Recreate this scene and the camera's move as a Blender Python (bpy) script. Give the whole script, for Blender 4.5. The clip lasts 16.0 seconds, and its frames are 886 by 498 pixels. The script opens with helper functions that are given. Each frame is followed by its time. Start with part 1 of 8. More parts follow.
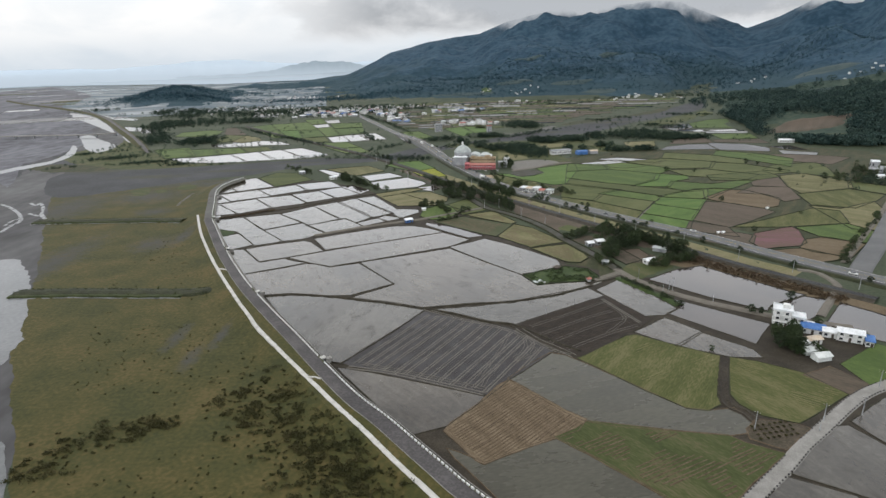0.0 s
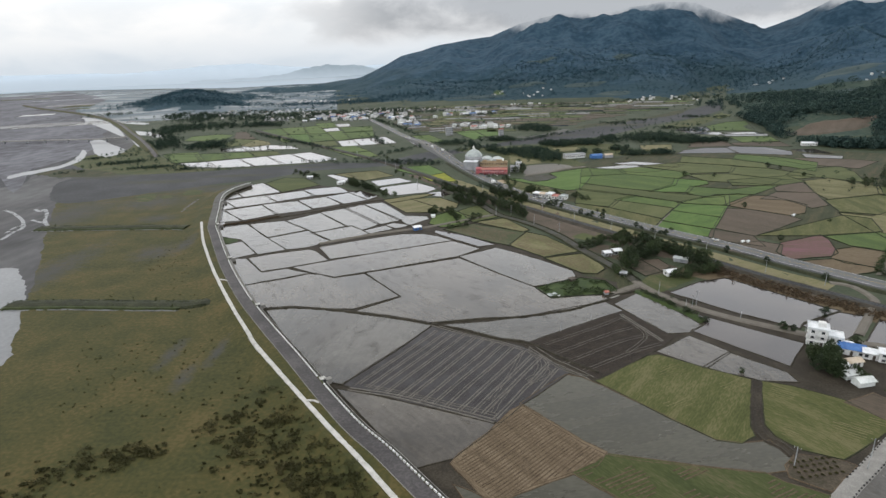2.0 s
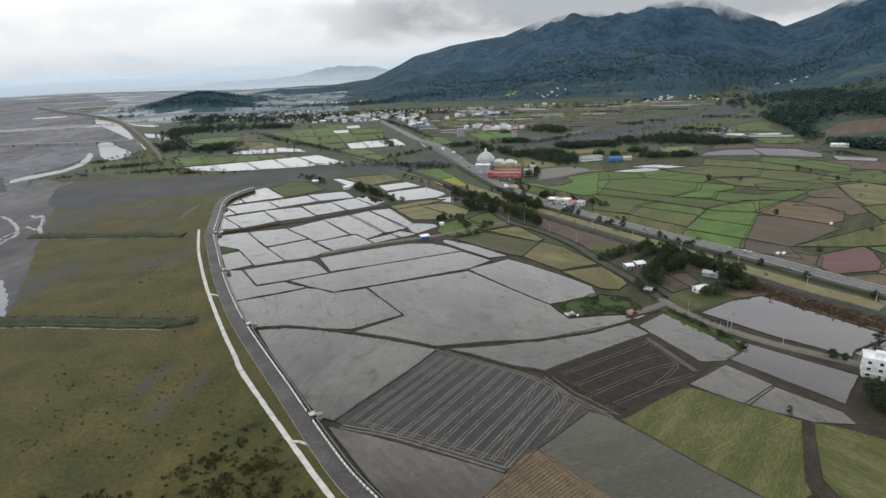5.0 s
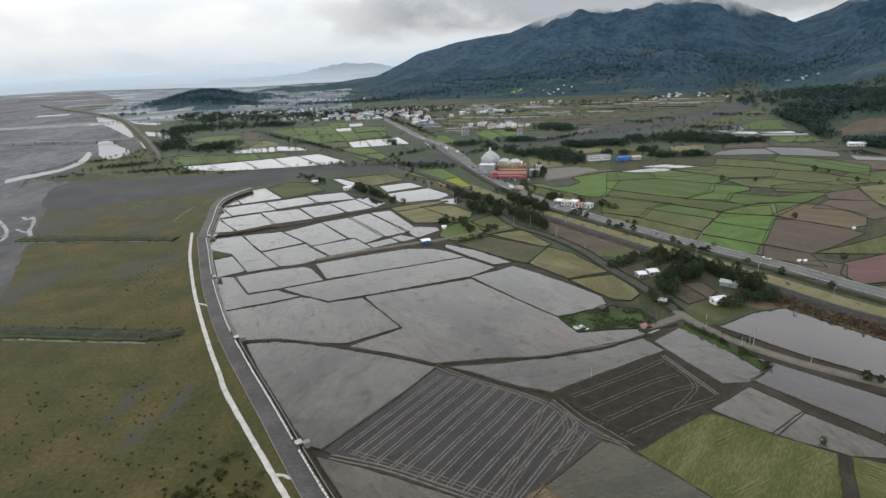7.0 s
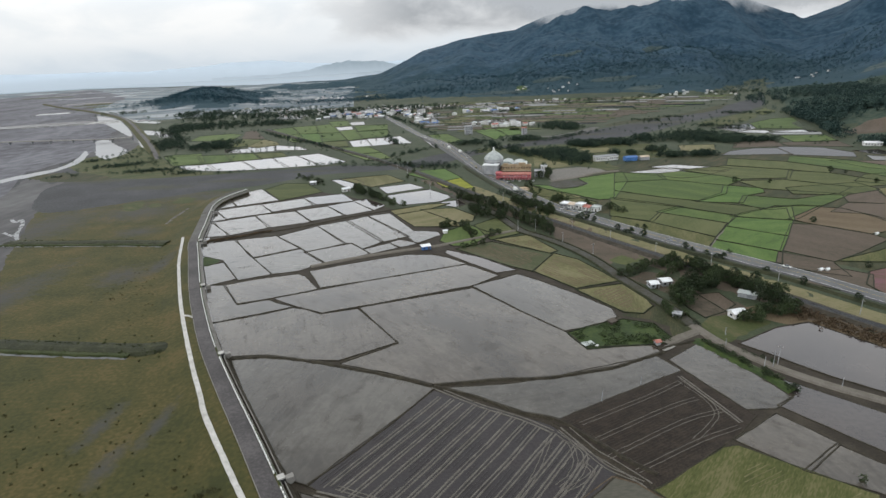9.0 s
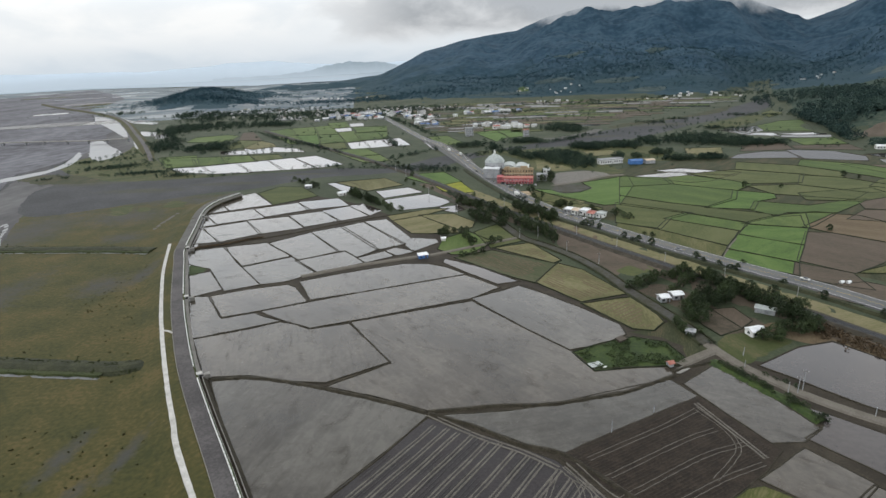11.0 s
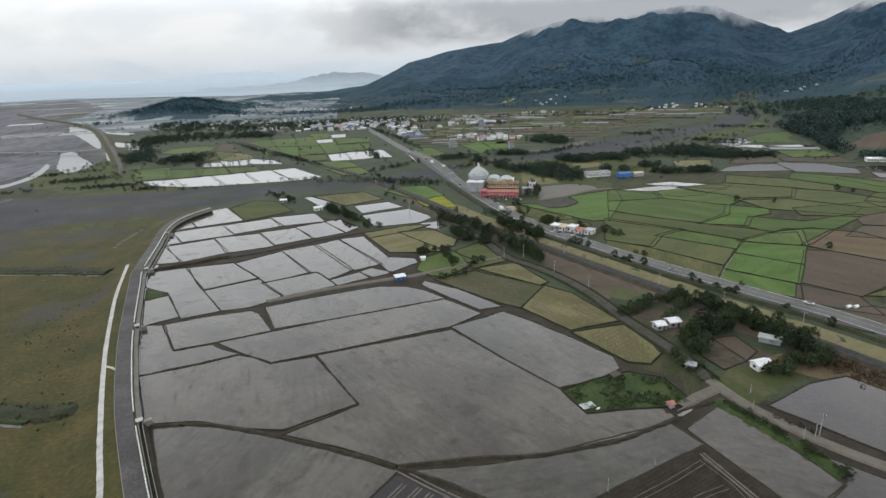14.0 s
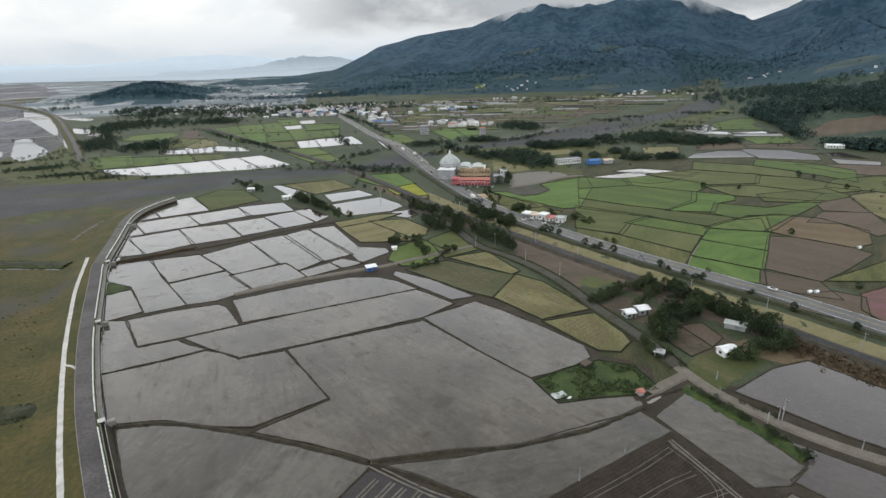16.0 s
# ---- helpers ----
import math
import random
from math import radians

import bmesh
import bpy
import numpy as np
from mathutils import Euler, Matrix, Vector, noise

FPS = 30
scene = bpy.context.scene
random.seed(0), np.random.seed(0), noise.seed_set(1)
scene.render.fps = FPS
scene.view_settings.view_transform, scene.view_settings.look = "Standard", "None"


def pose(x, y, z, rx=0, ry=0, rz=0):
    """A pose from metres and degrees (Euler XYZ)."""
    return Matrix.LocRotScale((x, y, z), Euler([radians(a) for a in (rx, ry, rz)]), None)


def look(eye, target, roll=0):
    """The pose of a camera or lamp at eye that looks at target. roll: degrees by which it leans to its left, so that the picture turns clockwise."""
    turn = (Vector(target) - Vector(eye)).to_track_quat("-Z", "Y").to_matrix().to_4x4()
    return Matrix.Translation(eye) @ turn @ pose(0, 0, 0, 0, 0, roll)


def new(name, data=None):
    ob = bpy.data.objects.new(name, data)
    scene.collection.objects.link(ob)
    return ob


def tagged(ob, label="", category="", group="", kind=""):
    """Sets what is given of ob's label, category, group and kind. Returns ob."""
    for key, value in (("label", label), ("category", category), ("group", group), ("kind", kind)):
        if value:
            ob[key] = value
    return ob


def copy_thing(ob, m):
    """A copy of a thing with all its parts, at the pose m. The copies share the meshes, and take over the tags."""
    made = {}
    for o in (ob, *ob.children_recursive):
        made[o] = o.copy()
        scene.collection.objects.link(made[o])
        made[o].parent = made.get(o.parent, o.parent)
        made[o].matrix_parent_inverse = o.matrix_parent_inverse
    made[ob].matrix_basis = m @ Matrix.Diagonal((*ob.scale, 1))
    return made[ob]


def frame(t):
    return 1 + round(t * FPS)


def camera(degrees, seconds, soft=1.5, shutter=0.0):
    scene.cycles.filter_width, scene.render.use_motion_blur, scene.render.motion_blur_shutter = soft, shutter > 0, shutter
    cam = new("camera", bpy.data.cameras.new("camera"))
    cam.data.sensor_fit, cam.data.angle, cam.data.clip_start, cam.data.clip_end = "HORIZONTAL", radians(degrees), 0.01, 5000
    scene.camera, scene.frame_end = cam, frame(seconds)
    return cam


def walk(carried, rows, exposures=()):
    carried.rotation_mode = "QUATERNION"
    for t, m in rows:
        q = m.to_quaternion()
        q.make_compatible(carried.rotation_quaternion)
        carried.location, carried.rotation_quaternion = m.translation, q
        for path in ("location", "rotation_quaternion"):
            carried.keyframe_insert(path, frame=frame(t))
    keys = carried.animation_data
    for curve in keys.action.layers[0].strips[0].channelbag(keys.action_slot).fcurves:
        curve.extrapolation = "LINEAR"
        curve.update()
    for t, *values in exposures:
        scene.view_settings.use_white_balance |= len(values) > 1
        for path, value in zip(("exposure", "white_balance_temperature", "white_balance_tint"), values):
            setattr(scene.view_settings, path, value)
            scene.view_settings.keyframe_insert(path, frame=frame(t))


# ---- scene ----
# camera: a small drone, about 120 m over the plain
cam = camera(76.82, 16.0)
# seconds, place, heading, pitch, lean to the right
ROWS = [
    (0.0, -0.00, 0.00, 124.96, 0.00, -19.32, 1.80),
    (0.5, 0.39, 4.30, 124.53, 0.39, -19.22, 1.86),
    (1.0, 0.74, 8.44, 124.28, 0.71, -19.22, 1.93),
    (1.5, 1.19, 12.48, 124.08, 0.99, -19.12, 2.05),
    (2.0, 1.66, 16.40, 123.86, 1.26, -19.00, 2.11),
    (2.5, 2.07, 20.69, 123.62, 1.52, -18.88, 2.18),
    (3.0, 2.48, 25.02, 123.29, 1.79, -18.88, 2.24),
    (3.5, 2.82, 29.70, 122.89, 1.97, -18.87, 2.23),
    (4.0, 3.33, 34.06, 122.45, 2.23, -18.82, 2.31),
    (6.5, 5.58, 56.61, 121.44, 3.12, -19.07, 2.57),
    (7.0, 5.88, 61.16, 121.20, 3.25, -19.12, 2.57),
    (7.5, 6.20, 65.80, 120.88, 3.42, -19.15, 2.59),
    (8.0, 6.59, 70.44, 120.56, 3.55, -19.13, 2.59),
    (8.5, 6.89, 74.96, 120.47, 3.62, -19.22, 2.64),
    (9.0, 7.09, 79.39, 120.40, 3.68, -19.32, 2.66),
    (11.5, 8.74, 101.97, 118.58, 3.83, -19.11, 2.55),
    (12.0, 9.32, 106.36, 118.11, 3.86, -19.01, 2.58),
    (12.5, 9.83, 110.65, 117.81, 3.77, -19.14, 2.55),
    (13.0, 10.28, 115.02, 117.09, 3.62, -18.69, 2.37),
    (13.5, 11.06, 119.28, 116.72, 3.17, -18.00, 2.38),
    (14.0, 11.66, 122.15, 117.01, 2.36, -18.22, 2.28),
    (14.5, 11.95, 124.00, 117.44, 1.47, -18.51, 2.09),
    (15.0, 12.14, 125.00, 117.73, 0.66, -18.71, 1.97),
    (15.5, 12.21, 125.17, 117.94, -0.07, -19.38, 1.91),
    (16.0, 12.26, 124.90, 118.22, -0.56, -19.75, 1.88),
]


def eye_pose(x, y, z, yaw, pitch, lean):
    a, b = radians(yaw), radians(pitch)
    ahead = Vector((-math.sin(a) * math.cos(b), math.cos(a) * math.cos(b), math.sin(b)))
    return look((x, y, z), Vector((x, y, z)) + ahead * 100, -lean)


walk(cam, [(r[0], eye_pose(*r[1:])) for r in ROWS], exposures=((0.0, 0.06, 6500, 11), (2.0, 0.04, 6500, 11), (6.5, 0.0, 6450, 10), (9.0, 0.0, 6450, 10), (12.5, -0.04, 6450, 10), (13.5, -0.14, 6400, 10), (14.5, -0.07, 6450, 10), (15.2, 0.0, 6500, 10), (16.0, 0.05, 6500, 10)))

# ---- world, sun ----
world = bpy.data.worlds.new("overcast sky")
scene.world = world
world.use_nodes = True
wn, wl = world.node_tree.nodes, world.node_tree.links
wn.clear()


def wnode(kind, **props):
    n = wn.new(kind)
    for k, v in props.items():
        n.inputs[k].default_value = v
    return n


w_out = wn.new("ShaderNodeOutputWorld")
w_bg = wn.new("ShaderNodeBackground")
w_sky = wn.new("ShaderNodeTexSky")
w_sky.sky_type = "NISHITA"
w_sky.sun_disc = False
w_sky.sun_elevation, w_sky.sun_rotation = radians(48), radians(-60)
w_sky.air_density, w_sky.dust_density = 1.0, 3.0
w_tc = wn.new("ShaderNodeTexCoord")
w_sep = wn.new("ShaderNodeSeparateXYZ")
wl.new(w_tc.outputs["Generated"], w_sep.inputs[0])


def wmath(op, a, b=None, c=None):
    n = wn.new("ShaderNodeMath")
    n.operation = op
    for i, v in enumerate((a, b, c)):
        if v is None:
            continue
        if isinstance(v, (int, float)):
            n.inputs[i].default_value = v
        else:
            wl.new(v, n.inputs[i])
    return n.outputs[0]


# an overcast sky: bright open cloud over the river, a grey bank leaning on the mountains
w_az = wmath("ARCTAN2", w_sep.outputs["X"], w_sep.outputs["Y"])
w_el = w_sep.outputs["Z"]


def wrange(value, a, b, c, d):
    n = wn.new("ShaderNodeMapRange")
    n.interpolation_type = "SMOOTHSTEP"
    for k, v in (("From Min", a), ("From Max", b), ("To Min", c), ("To Max", d)):
        n.inputs[k].default_value = v
    wl.new(value, n.inputs["Value"])
    return n.outputs[0]


def wnoise(sx, sz, scale, detail, rough, warp):
    v = wn.new("ShaderNodeCombineXYZ")
    wl.new(wmath("MULTIPLY", w_az, sx), v.inputs[0]), wl.new(wmath("MULTIPLY", w_el, sz), v.inputs[1])
    n = wnode("ShaderNodeTexNoise", Scale=scale, Detail=detail, Roughness=rough, Distortion=warp)
    wl.new(v.outputs[0], n.inputs["Vector"])
    return wmath("SUBTRACT", n.outputs["Fac"], 0.5)


def wmix(fac, a, b):
    n = wn.new("ShaderNodeMix")
    n.data_type = "RGBA"
    wl.new(fac, n.inputs["Factor"])
    for k, v in (("A", a), ("B", b)):
        if isinstance(v, tuple):
            n.inputs[k].default_value = (*v, 1)
        else:
            wl.new(v, n.inputs[k])
    return n.outputs["Result"]


w_big, w_fine = wnoise(5.0, 12.0, 1.3, 6.0, 0.55, 0.4), wnoise(8.0, 17.0, 1.3, 8.0, 0.55, 0.25)
w_open = wmix(wrange(wmath("MULTIPLY_ADD", w_big, 0.09, w_el), -0.005, 0.05, 0.0, 1.0), (0.68, 0.76, 0.83), (1.0, 1.01, 1.01))
w_veil = wmix(wrange(w_big, -0.16, 0.16, 0.0, 0.55), w_open, (0.74, 0.81, 0.87))
w_bank = wmix(wrange(w_fine, -0.2, 0.22, 0.0, 1.0), (0.40, 0.425, 0.455), (0.72, 0.74, 0.76))
w_edge = wmath("MULTIPLY", wrange(wmath("MULTIPLY_ADD", w_fine, 0.30, w_az), -0.27, -0.13, 0.0, 1.0), wrange(wmath("MULTIPLY_ADD", w_big, 0.045, w_el), 0.018, 0.046, 0.0, 1.0))
w_deck = wmix(wmath("MULTIPLY", w_edge, wrange(w_el, 0.085, 0.13, 1.0, 0.0)), w_veil, w_bank)
w_skymul = wn.new("ShaderNodeVectorMath")
w_skymul.operation = "SCALE"
w_skymul.inputs["Scale"].default_value = 0.12
wl.new(w_sky.outputs[0], w_skymul.inputs[0])
w_scale = wn.new("ShaderNodeMix")
w_scale.data_type = "RGBA"
w_scale.inputs["Factor"].default_value = 0.92
wl.new(w_skymul.outputs[0], w_scale.inputs["A"]), wl.new(w_deck, w_scale.inputs["B"])
wl.new(w_scale.outputs["Result"], w_bg.inputs["Color"])
# brightest well above the horizon
wl.new(wmath("MULTIPLY", wrange(w_el, 0.07, 0.2, 1.0, 1.95), wrange(w_el, 0.28, 1.0, 1.0, 0.42)), w_bg.inputs["Strength"])
wl.new(w_bg.outputs[0], w_out.inputs[0])

sun = new("sun", bpy.data.lights.new("sun", "SUN"))
sun.data.energy, sun.data.angle, sun.data.color = 0.5, radians(25), (1.0, 0.96, 0.9)
sun.matrix_world = look((-600, 350, 800), (0, 0, 0))

# ---- materials ----


def mat(name, ramp, scale=0.2, rough=0.85, bump=0.3, fine=2.5, spec=0.3, rough2=None, island=False, per=0.0, metal=0.0, stretch=(1, 1, 1), space="world", bumpd=0.15, spin=False):
    """Two noises, broad stains and fine grain, blended through a ramp of colours; per: how much it varies from object to object."""
    m = bpy.data.materials.new(name)
    m.use_nodes = True
    nt = m.node_tree
    n, l = nt.nodes, nt.links
    b = n["Principled BSDF"]
    if space == "world":
        src = n.new("ShaderNodeNewGeometry").outputs["Position"]
    else:
        src = n.new("ShaderNodeTexCoord").outputs["Object"]
    if spin:
        # the grain runs another way on every field
        vr = n.new("ShaderNodeVectorRotate")
        vr.rotation_type = "Z_AXIS"
        turn = n.new("ShaderNodeMath")
        turn.operation = "MULTIPLY"
        turn.inputs[1].default_value = 6.28
        l.new(n.new("ShaderNodeObjectInfo").outputs["Random"], turn.inputs[0])
        l.new(turn.outputs[0], vr.inputs["Angle"]), l.new(src, vr.inputs["Vector"])
        src = vr.outputs[0]
    mp = n.new("ShaderNodeMapping")
    mp.inputs["Scale"].default_value = stretch
    l.new(src, mp.inputs[0])
    a = n.new("ShaderNodeTexNoise")
    a.inputs["Scale"].default_value, a.inputs["Detail"].default_value, a.inputs["Roughness"].default_value = scale, 6, 0.6
    c = n.new("ShaderNodeTexNoise")
    c.inputs["Scale"].default_value, c.inputs["Detail"].default_value = fine, 4
    l.new(mp.outputs[0], a.inputs["Vector"]), l.new(mp.outputs[0], c.inputs["Vector"])
    mix = n.new("ShaderNodeMath")
    mix.operation = "MULTIPLY_ADD"
    mix.inputs[1].default_value = 0.45
    l.new(c.outputs["Fac"], mix.inputs[0])
    half = n.new("ShaderNodeMath")
    half.operation = "MULTIPLY_ADD"
    half.inputs[1].default_value, half.inputs[2].default_value = 0.55, 0.0
    l.new(a.outputs["Fac"], half.inputs[0])
    l.new(half.outputs[0], mix.inputs[2])
    val = mix.outputs[0]
    if per:
        rnd = n.new("ShaderNodeNewGeometry").outputs["Random Per Island"] if island else n.new("ShaderNodeObjectInfo").outputs["Random"]
        s = n.new("ShaderNodeMath")
        s.operation = "MULTIPLY_ADD"
        s.inputs[1].default_value, s.inputs[2].default_value = per, -per / 2
        l.new(rnd, s.inputs[0])
        t = n.new("ShaderNodeMath")
        t.operation = "ADD"
        l.new(val, t.inputs[0]), l.new(s.outputs[0], t.inputs[1])
        val = t.outputs[0]
    r = n.new("ShaderNodeValToRGB")
    e = r.color_ramp.elements
    while len(e) < len(ramp):
        e.new(0.5)
    for k, col in enumerate(ramp):
        e[k].position = 0.39 + 0.22 * k / max(1, len(ramp) - 1)
        e[k].color = (*col, 1)
    l.new(val, r.inputs[0])
    l.new(r.outputs[0], b.inputs["Base Color"])
    b.inputs["Metallic"].default_value = metal
    b.inputs["Specular IOR Level"].default_value = spec
    if rough2 is None:
        b.inputs["Roughness"].default_value = rough
    else:
        q = n.new("ShaderNodeMapRange")
        q.inputs["From Min"].default_value, q.inputs["From Max"].default_value = 0.4, 0.6
        q.inputs["To Min"].default_value, q.inputs["To Max"].default_value = rough, rough2
        l.new(a.outputs["Fac"], q.inputs["Value"])
        l.new(q.outputs[0], b.inputs["Roughness"])
    if bump:
        u = n.new("ShaderNodeBump")
        u.inputs["Strength"].default_value, u.inputs["Distance"].default_value = bump, bumpd
        l.new(c.outputs["Fac"], u.inputs["Height"])
        l.new(u.outputs[0], b.inputs["Normal"])
    return m


def mud_mat(name):
    """Wet mud under a film of water: patches, combed streaks, smudges and specks of weed, tinted field by field."""
    m = bpy.data.materials.new(name)
    m.use_nodes = True
    n, l = m.node_tree.nodes, m.node_tree.links
    b = n["Principled BSDF"]
    pos = n.new("ShaderNodeNewGeometry").outputs["Position"]
    rnd = n.new("ShaderNodeObjectInfo").outputs["Random"]

    def calc(op, a, c, d=0.0):
        q = n.new("ShaderNodeMath")
        q.operation = op
        for i, v in enumerate((a, c, d)):
            if isinstance(v, (int, float)):
                q.inputs[i].default_value = v
            else:
                l.new(v, q.inputs[i])
        return q.outputs[0]

    turn = n.new("ShaderNodeVectorRotate")
    turn.rotation_type = "Z_AXIS"
    l.new(pos, turn.inputs["Vector"]), l.new(calc("MULTIPLY", rnd, 6.28), turn.inputs["Angle"])

    def cloud(scale, detail, rough, stretch=(1, 1, 1), warp=0.0):
        mp = n.new("ShaderNodeMapping")
        mp.inputs["Scale"].default_value = stretch
        l.new(turn.outputs[0], mp.inputs[0])
        q = n.new("ShaderNodeTexNoise")
        q.inputs["Scale"].default_value, q.inputs["Detail"].default_value, q.inputs["Roughness"].default_value, q.inputs["Distortion"].default_value = scale, detail, rough, warp
        l.new(mp.outputs[0], q.inputs["Vector"])
        return q.outputs["Fac"]

    patch = cloud(0.028, 4, 0.5, warp=0.6)
    streak = cloud(0.4, 5, 0.6, (0.2, 1.3, 1))
    smudge = cloud(0.24, 10, 0.78, warp=0.8)
    val = calc("MULTIPLY_ADD", patch, 0.45, calc("MULTIPLY_ADD", streak, 0.17, calc("MULTIPLY", smudge, 0.38)))
    dash = n.new("ShaderNodeMapRange")
    dash.inputs["From Min"].default_value, dash.inputs["From Max"].default_value = 0.53, 0.64
    l.new(cloud(0.42, 4, 0.6, (0.22, 1.5, 1)), dash.inputs["Value"])
    where = n.new("ShaderNodeMapRange")
    where.inputs["From Min"].default_value, where.inputs["From Max"].default_value = 0.45, 0.6
    l.new(cloud(0.045, 5, 0.6), where.inputs["Value"])
    blot = n.new("ShaderNodeMapRange")
    blot.inputs["From Min"].default_value, blot.inputs["From Max"].default_value = 0.53, 0.66
    l.new(cloud(0.13, 9, 0.7, (0.7, 1.2, 1), 0.5), blot.inputs["Value"])
    bare = calc("MAXIMUM", calc("MULTIPLY", calc("MULTIPLY", dash.outputs[0], where.outputs[0]), 0.5), calc("MULTIPLY", blot.outputs[0], 0.55))
    val = calc("MULTIPLY_ADD", bare, -0.085, val)
    r1, r2 = n.new("ShaderNodeValToRGB"), n.new("ShaderNodeValToRGB")
    for r, cols in ((r1, ((0.031, 0.0245, 0.0165), (0.05, 0.041, 0.03), (0.083, 0.071, 0.054))), (r2, ((0.029, 0.0255, 0.019), (0.046, 0.042, 0.033), (0.077, 0.072, 0.06)))):
        r.color_ramp.elements.new(0.5)
        for e, p, c in zip(r.color_ramp.elements, (0.42, 0.5, 0.59), cols):
            e.position, e.color = p, (*c, 1)
        l.new(val, r.inputs[0])
    mix = n.new("ShaderNodeMix")
    mix.data_type = "RGBA"
    l.new(rnd, mix.inputs["Factor"]), l.new(r1.outputs[0], mix.inputs["A"]), l.new(r2.outputs[0], mix.inputs["B"])
    weed = n.new("ShaderNodeMapRange")
    weed.inputs["From Min"].default_value, weed.inputs["From Max"].default_value = 0.66, 0.72
    l.new(cloud(0.09, 9, 0.72), weed.inputs["Value"])
    mix2 = n.new("ShaderNodeMix")
    mix2.data_type = "RGBA"
    mix2.inputs["B"].default_value = (0.03, 0.038, 0.012, 1)
    l.new(weed.outputs[0], mix2.inputs["Factor"]), l.new(mix.outputs["Result"], mix2.inputs["A"])
    l.new(mix2.outputs["Result"], b.inputs["Base Color"])
    l.new(calc("MULTIPLY_ADD", bare, -0.38, 0.5), b.inputs["Specular IOR Level"])
    q = n.new("ShaderNodeMapRange")
    q.inputs["From Min"].default_value, q.inputs["From Max"].default_value = 0.42, 0.58
    q.inputs["To Min"].default_value, q.inputs["To Max"].default_value = 0.03, 0.19
    l.new(val, q.inputs["Value"]), l.new(calc("MULTIPLY_ADD", bare, 0.4, q.outputs[0]), b.inputs["Roughness"])
    u = n.new("ShaderNodeBump")
    u.inputs["Strength"].default_value, u.inputs["Distance"].default_value = 0.03, 0.03
    l.new(streak, u.inputs["Height"]), l.new(u.outputs[0], b.inputs["Normal"])
    return m


def blotched(m, blobs, color, warp=0.5):
    """Soft-edged grey gravel showing through the grass round given places (x, y, half-width, half-length)."""
    n, l = m.node_tree.nodes, m.node_tree.links
    b = n["Principled BSDF"]
    old = b.inputs["Base Color"].links[0].from_socket
    pos = n.new("ShaderNodeNewGeometry").outputs["Position"]
    nz = n.new("ShaderNodeTexNoise")
    nz.inputs["Scale"].default_value, nz.inputs["Detail"].default_value, nz.inputs["Roughness"].default_value = 0.16, 9, 0.74
    l.new(pos, nz.inputs["Vector"])
    best = None
    for x, y, rx, ry in blobs:
        mp = n.new("ShaderNodeMapping")
        mp.inputs["Location"].default_value = (-x / rx, -y / ry, 0)
        mp.inputs["Scale"].default_value = (1 / rx, 1 / ry, 0)
        l.new(pos, mp.inputs[0])
        d = n.new("ShaderNodeVectorMath")
        d.operation = "LENGTH"
        l.new(mp.outputs[0], d.inputs[0])
        if best is None:
            best = d.outputs["Value"]
        else:
            q = n.new("ShaderNodeMath")
            q.operation = "MINIMUM"
            l.new(best, q.inputs[0]), l.new(d.outputs["Value"], q.inputs[1])
            best = q.outputs[0]
    s = n.new("ShaderNodeMath")
    s.operation = "MULTIPLY_ADD"
    s.inputs[1].default_value = -3.2
    l.new(nz.outputs["Fac"], s.inputs[0]), l.new(best, s.inputs[2])
    r = n.new("ShaderNodeMapRange")
    r.inputs["From Min"].default_value, r.inputs["From Max"].default_value = -0.4, -1.5
    r.inputs["To Max"].default_value = 0.85
    l.new(s.outputs[0], r.inputs["Value"])
    mix = n.new("ShaderNodeMix")
    mix.data_type = "RGBA"
    mix.inputs["B"].default_value = (*color, 1)
    l.new(r.outputs[0], mix.inputs["Factor"]), l.new(old, mix.inputs["A"])
    l.new(mix.outputs["Result"], b.inputs["Base Color"])


M = {}
M["ground"] = mat("plain scrub", [(0.021, 0.031, 0.0135), (0.034, 0.046, 0.022), (0.054, 0.063, 0.035)], 0.02, bump=0.4, fine=0.6, bumpd=0.4)
M["mud"] = mud_mat("flooded paddy mud")
M["pond"] = mat("still brown water", [(0.028, 0.0225, 0.021), (0.037, 0.03, 0.028), (0.047, 0.039, 0.036)], 0.05, 0.015, 0.006, 0.5, 0.45, rough2=0.04, bumpd=0.02)
M["dark"] = mat("ploughed wet soil", [(0.014, 0.009975, 0.0068), (0.022, 0.01615, 0.01105), (0.034, 0.02565, 0.01785)], 0.2, 0.75, 0.5, 1.6, 0.2)
M["rows"] = mat("grey ploughed mud", [(0.012, 0.0095, 0.01), (0.019, 0.0155, 0.016), (0.034, 0.029, 0.029)], 0.12, 0.42, 0.5, 1.4, 0.32, rough2=0.65)
M["stubble"] = mat("cut rice stubble", [(0.074, 0.053, 0.031), (0.118, 0.087, 0.053), (0.161, 0.124, 0.081)], 0.12, 0.9, 0.5, 1.5, stretch=(0.35, 1.7, 1), spin=True)
M["weedy"] = mat("weeds on old stubble", [(0.0187, 0.02464, 0.0081), (0.03145, 0.03696, 0.0135), (0.06885, 0.05456, 0.0279)], 0.08, 0.9, 0.5, 1.2, stretch=(0.35, 1.7, 1), spin=True)
M["grass"] = mat("dry grass field", [(0.043, 0.051, 0.012), (0.067, 0.073, 0.02), (0.112, 0.104, 0.046)], 0.09, 0.9, 0.5, 1.2, stretch=(0.35, 1.7, 1), spin=True)
M["meadow"] = mat("mown meadow", [(0.03456, 0.0456, 0.0153), (0.05184, 0.06, 0.0255), (0.07344, 0.0744, 0.0408)], 0.05, 0.9, 0.5, 1.0, stretch=(0.35, 1.7, 1), spin=True)
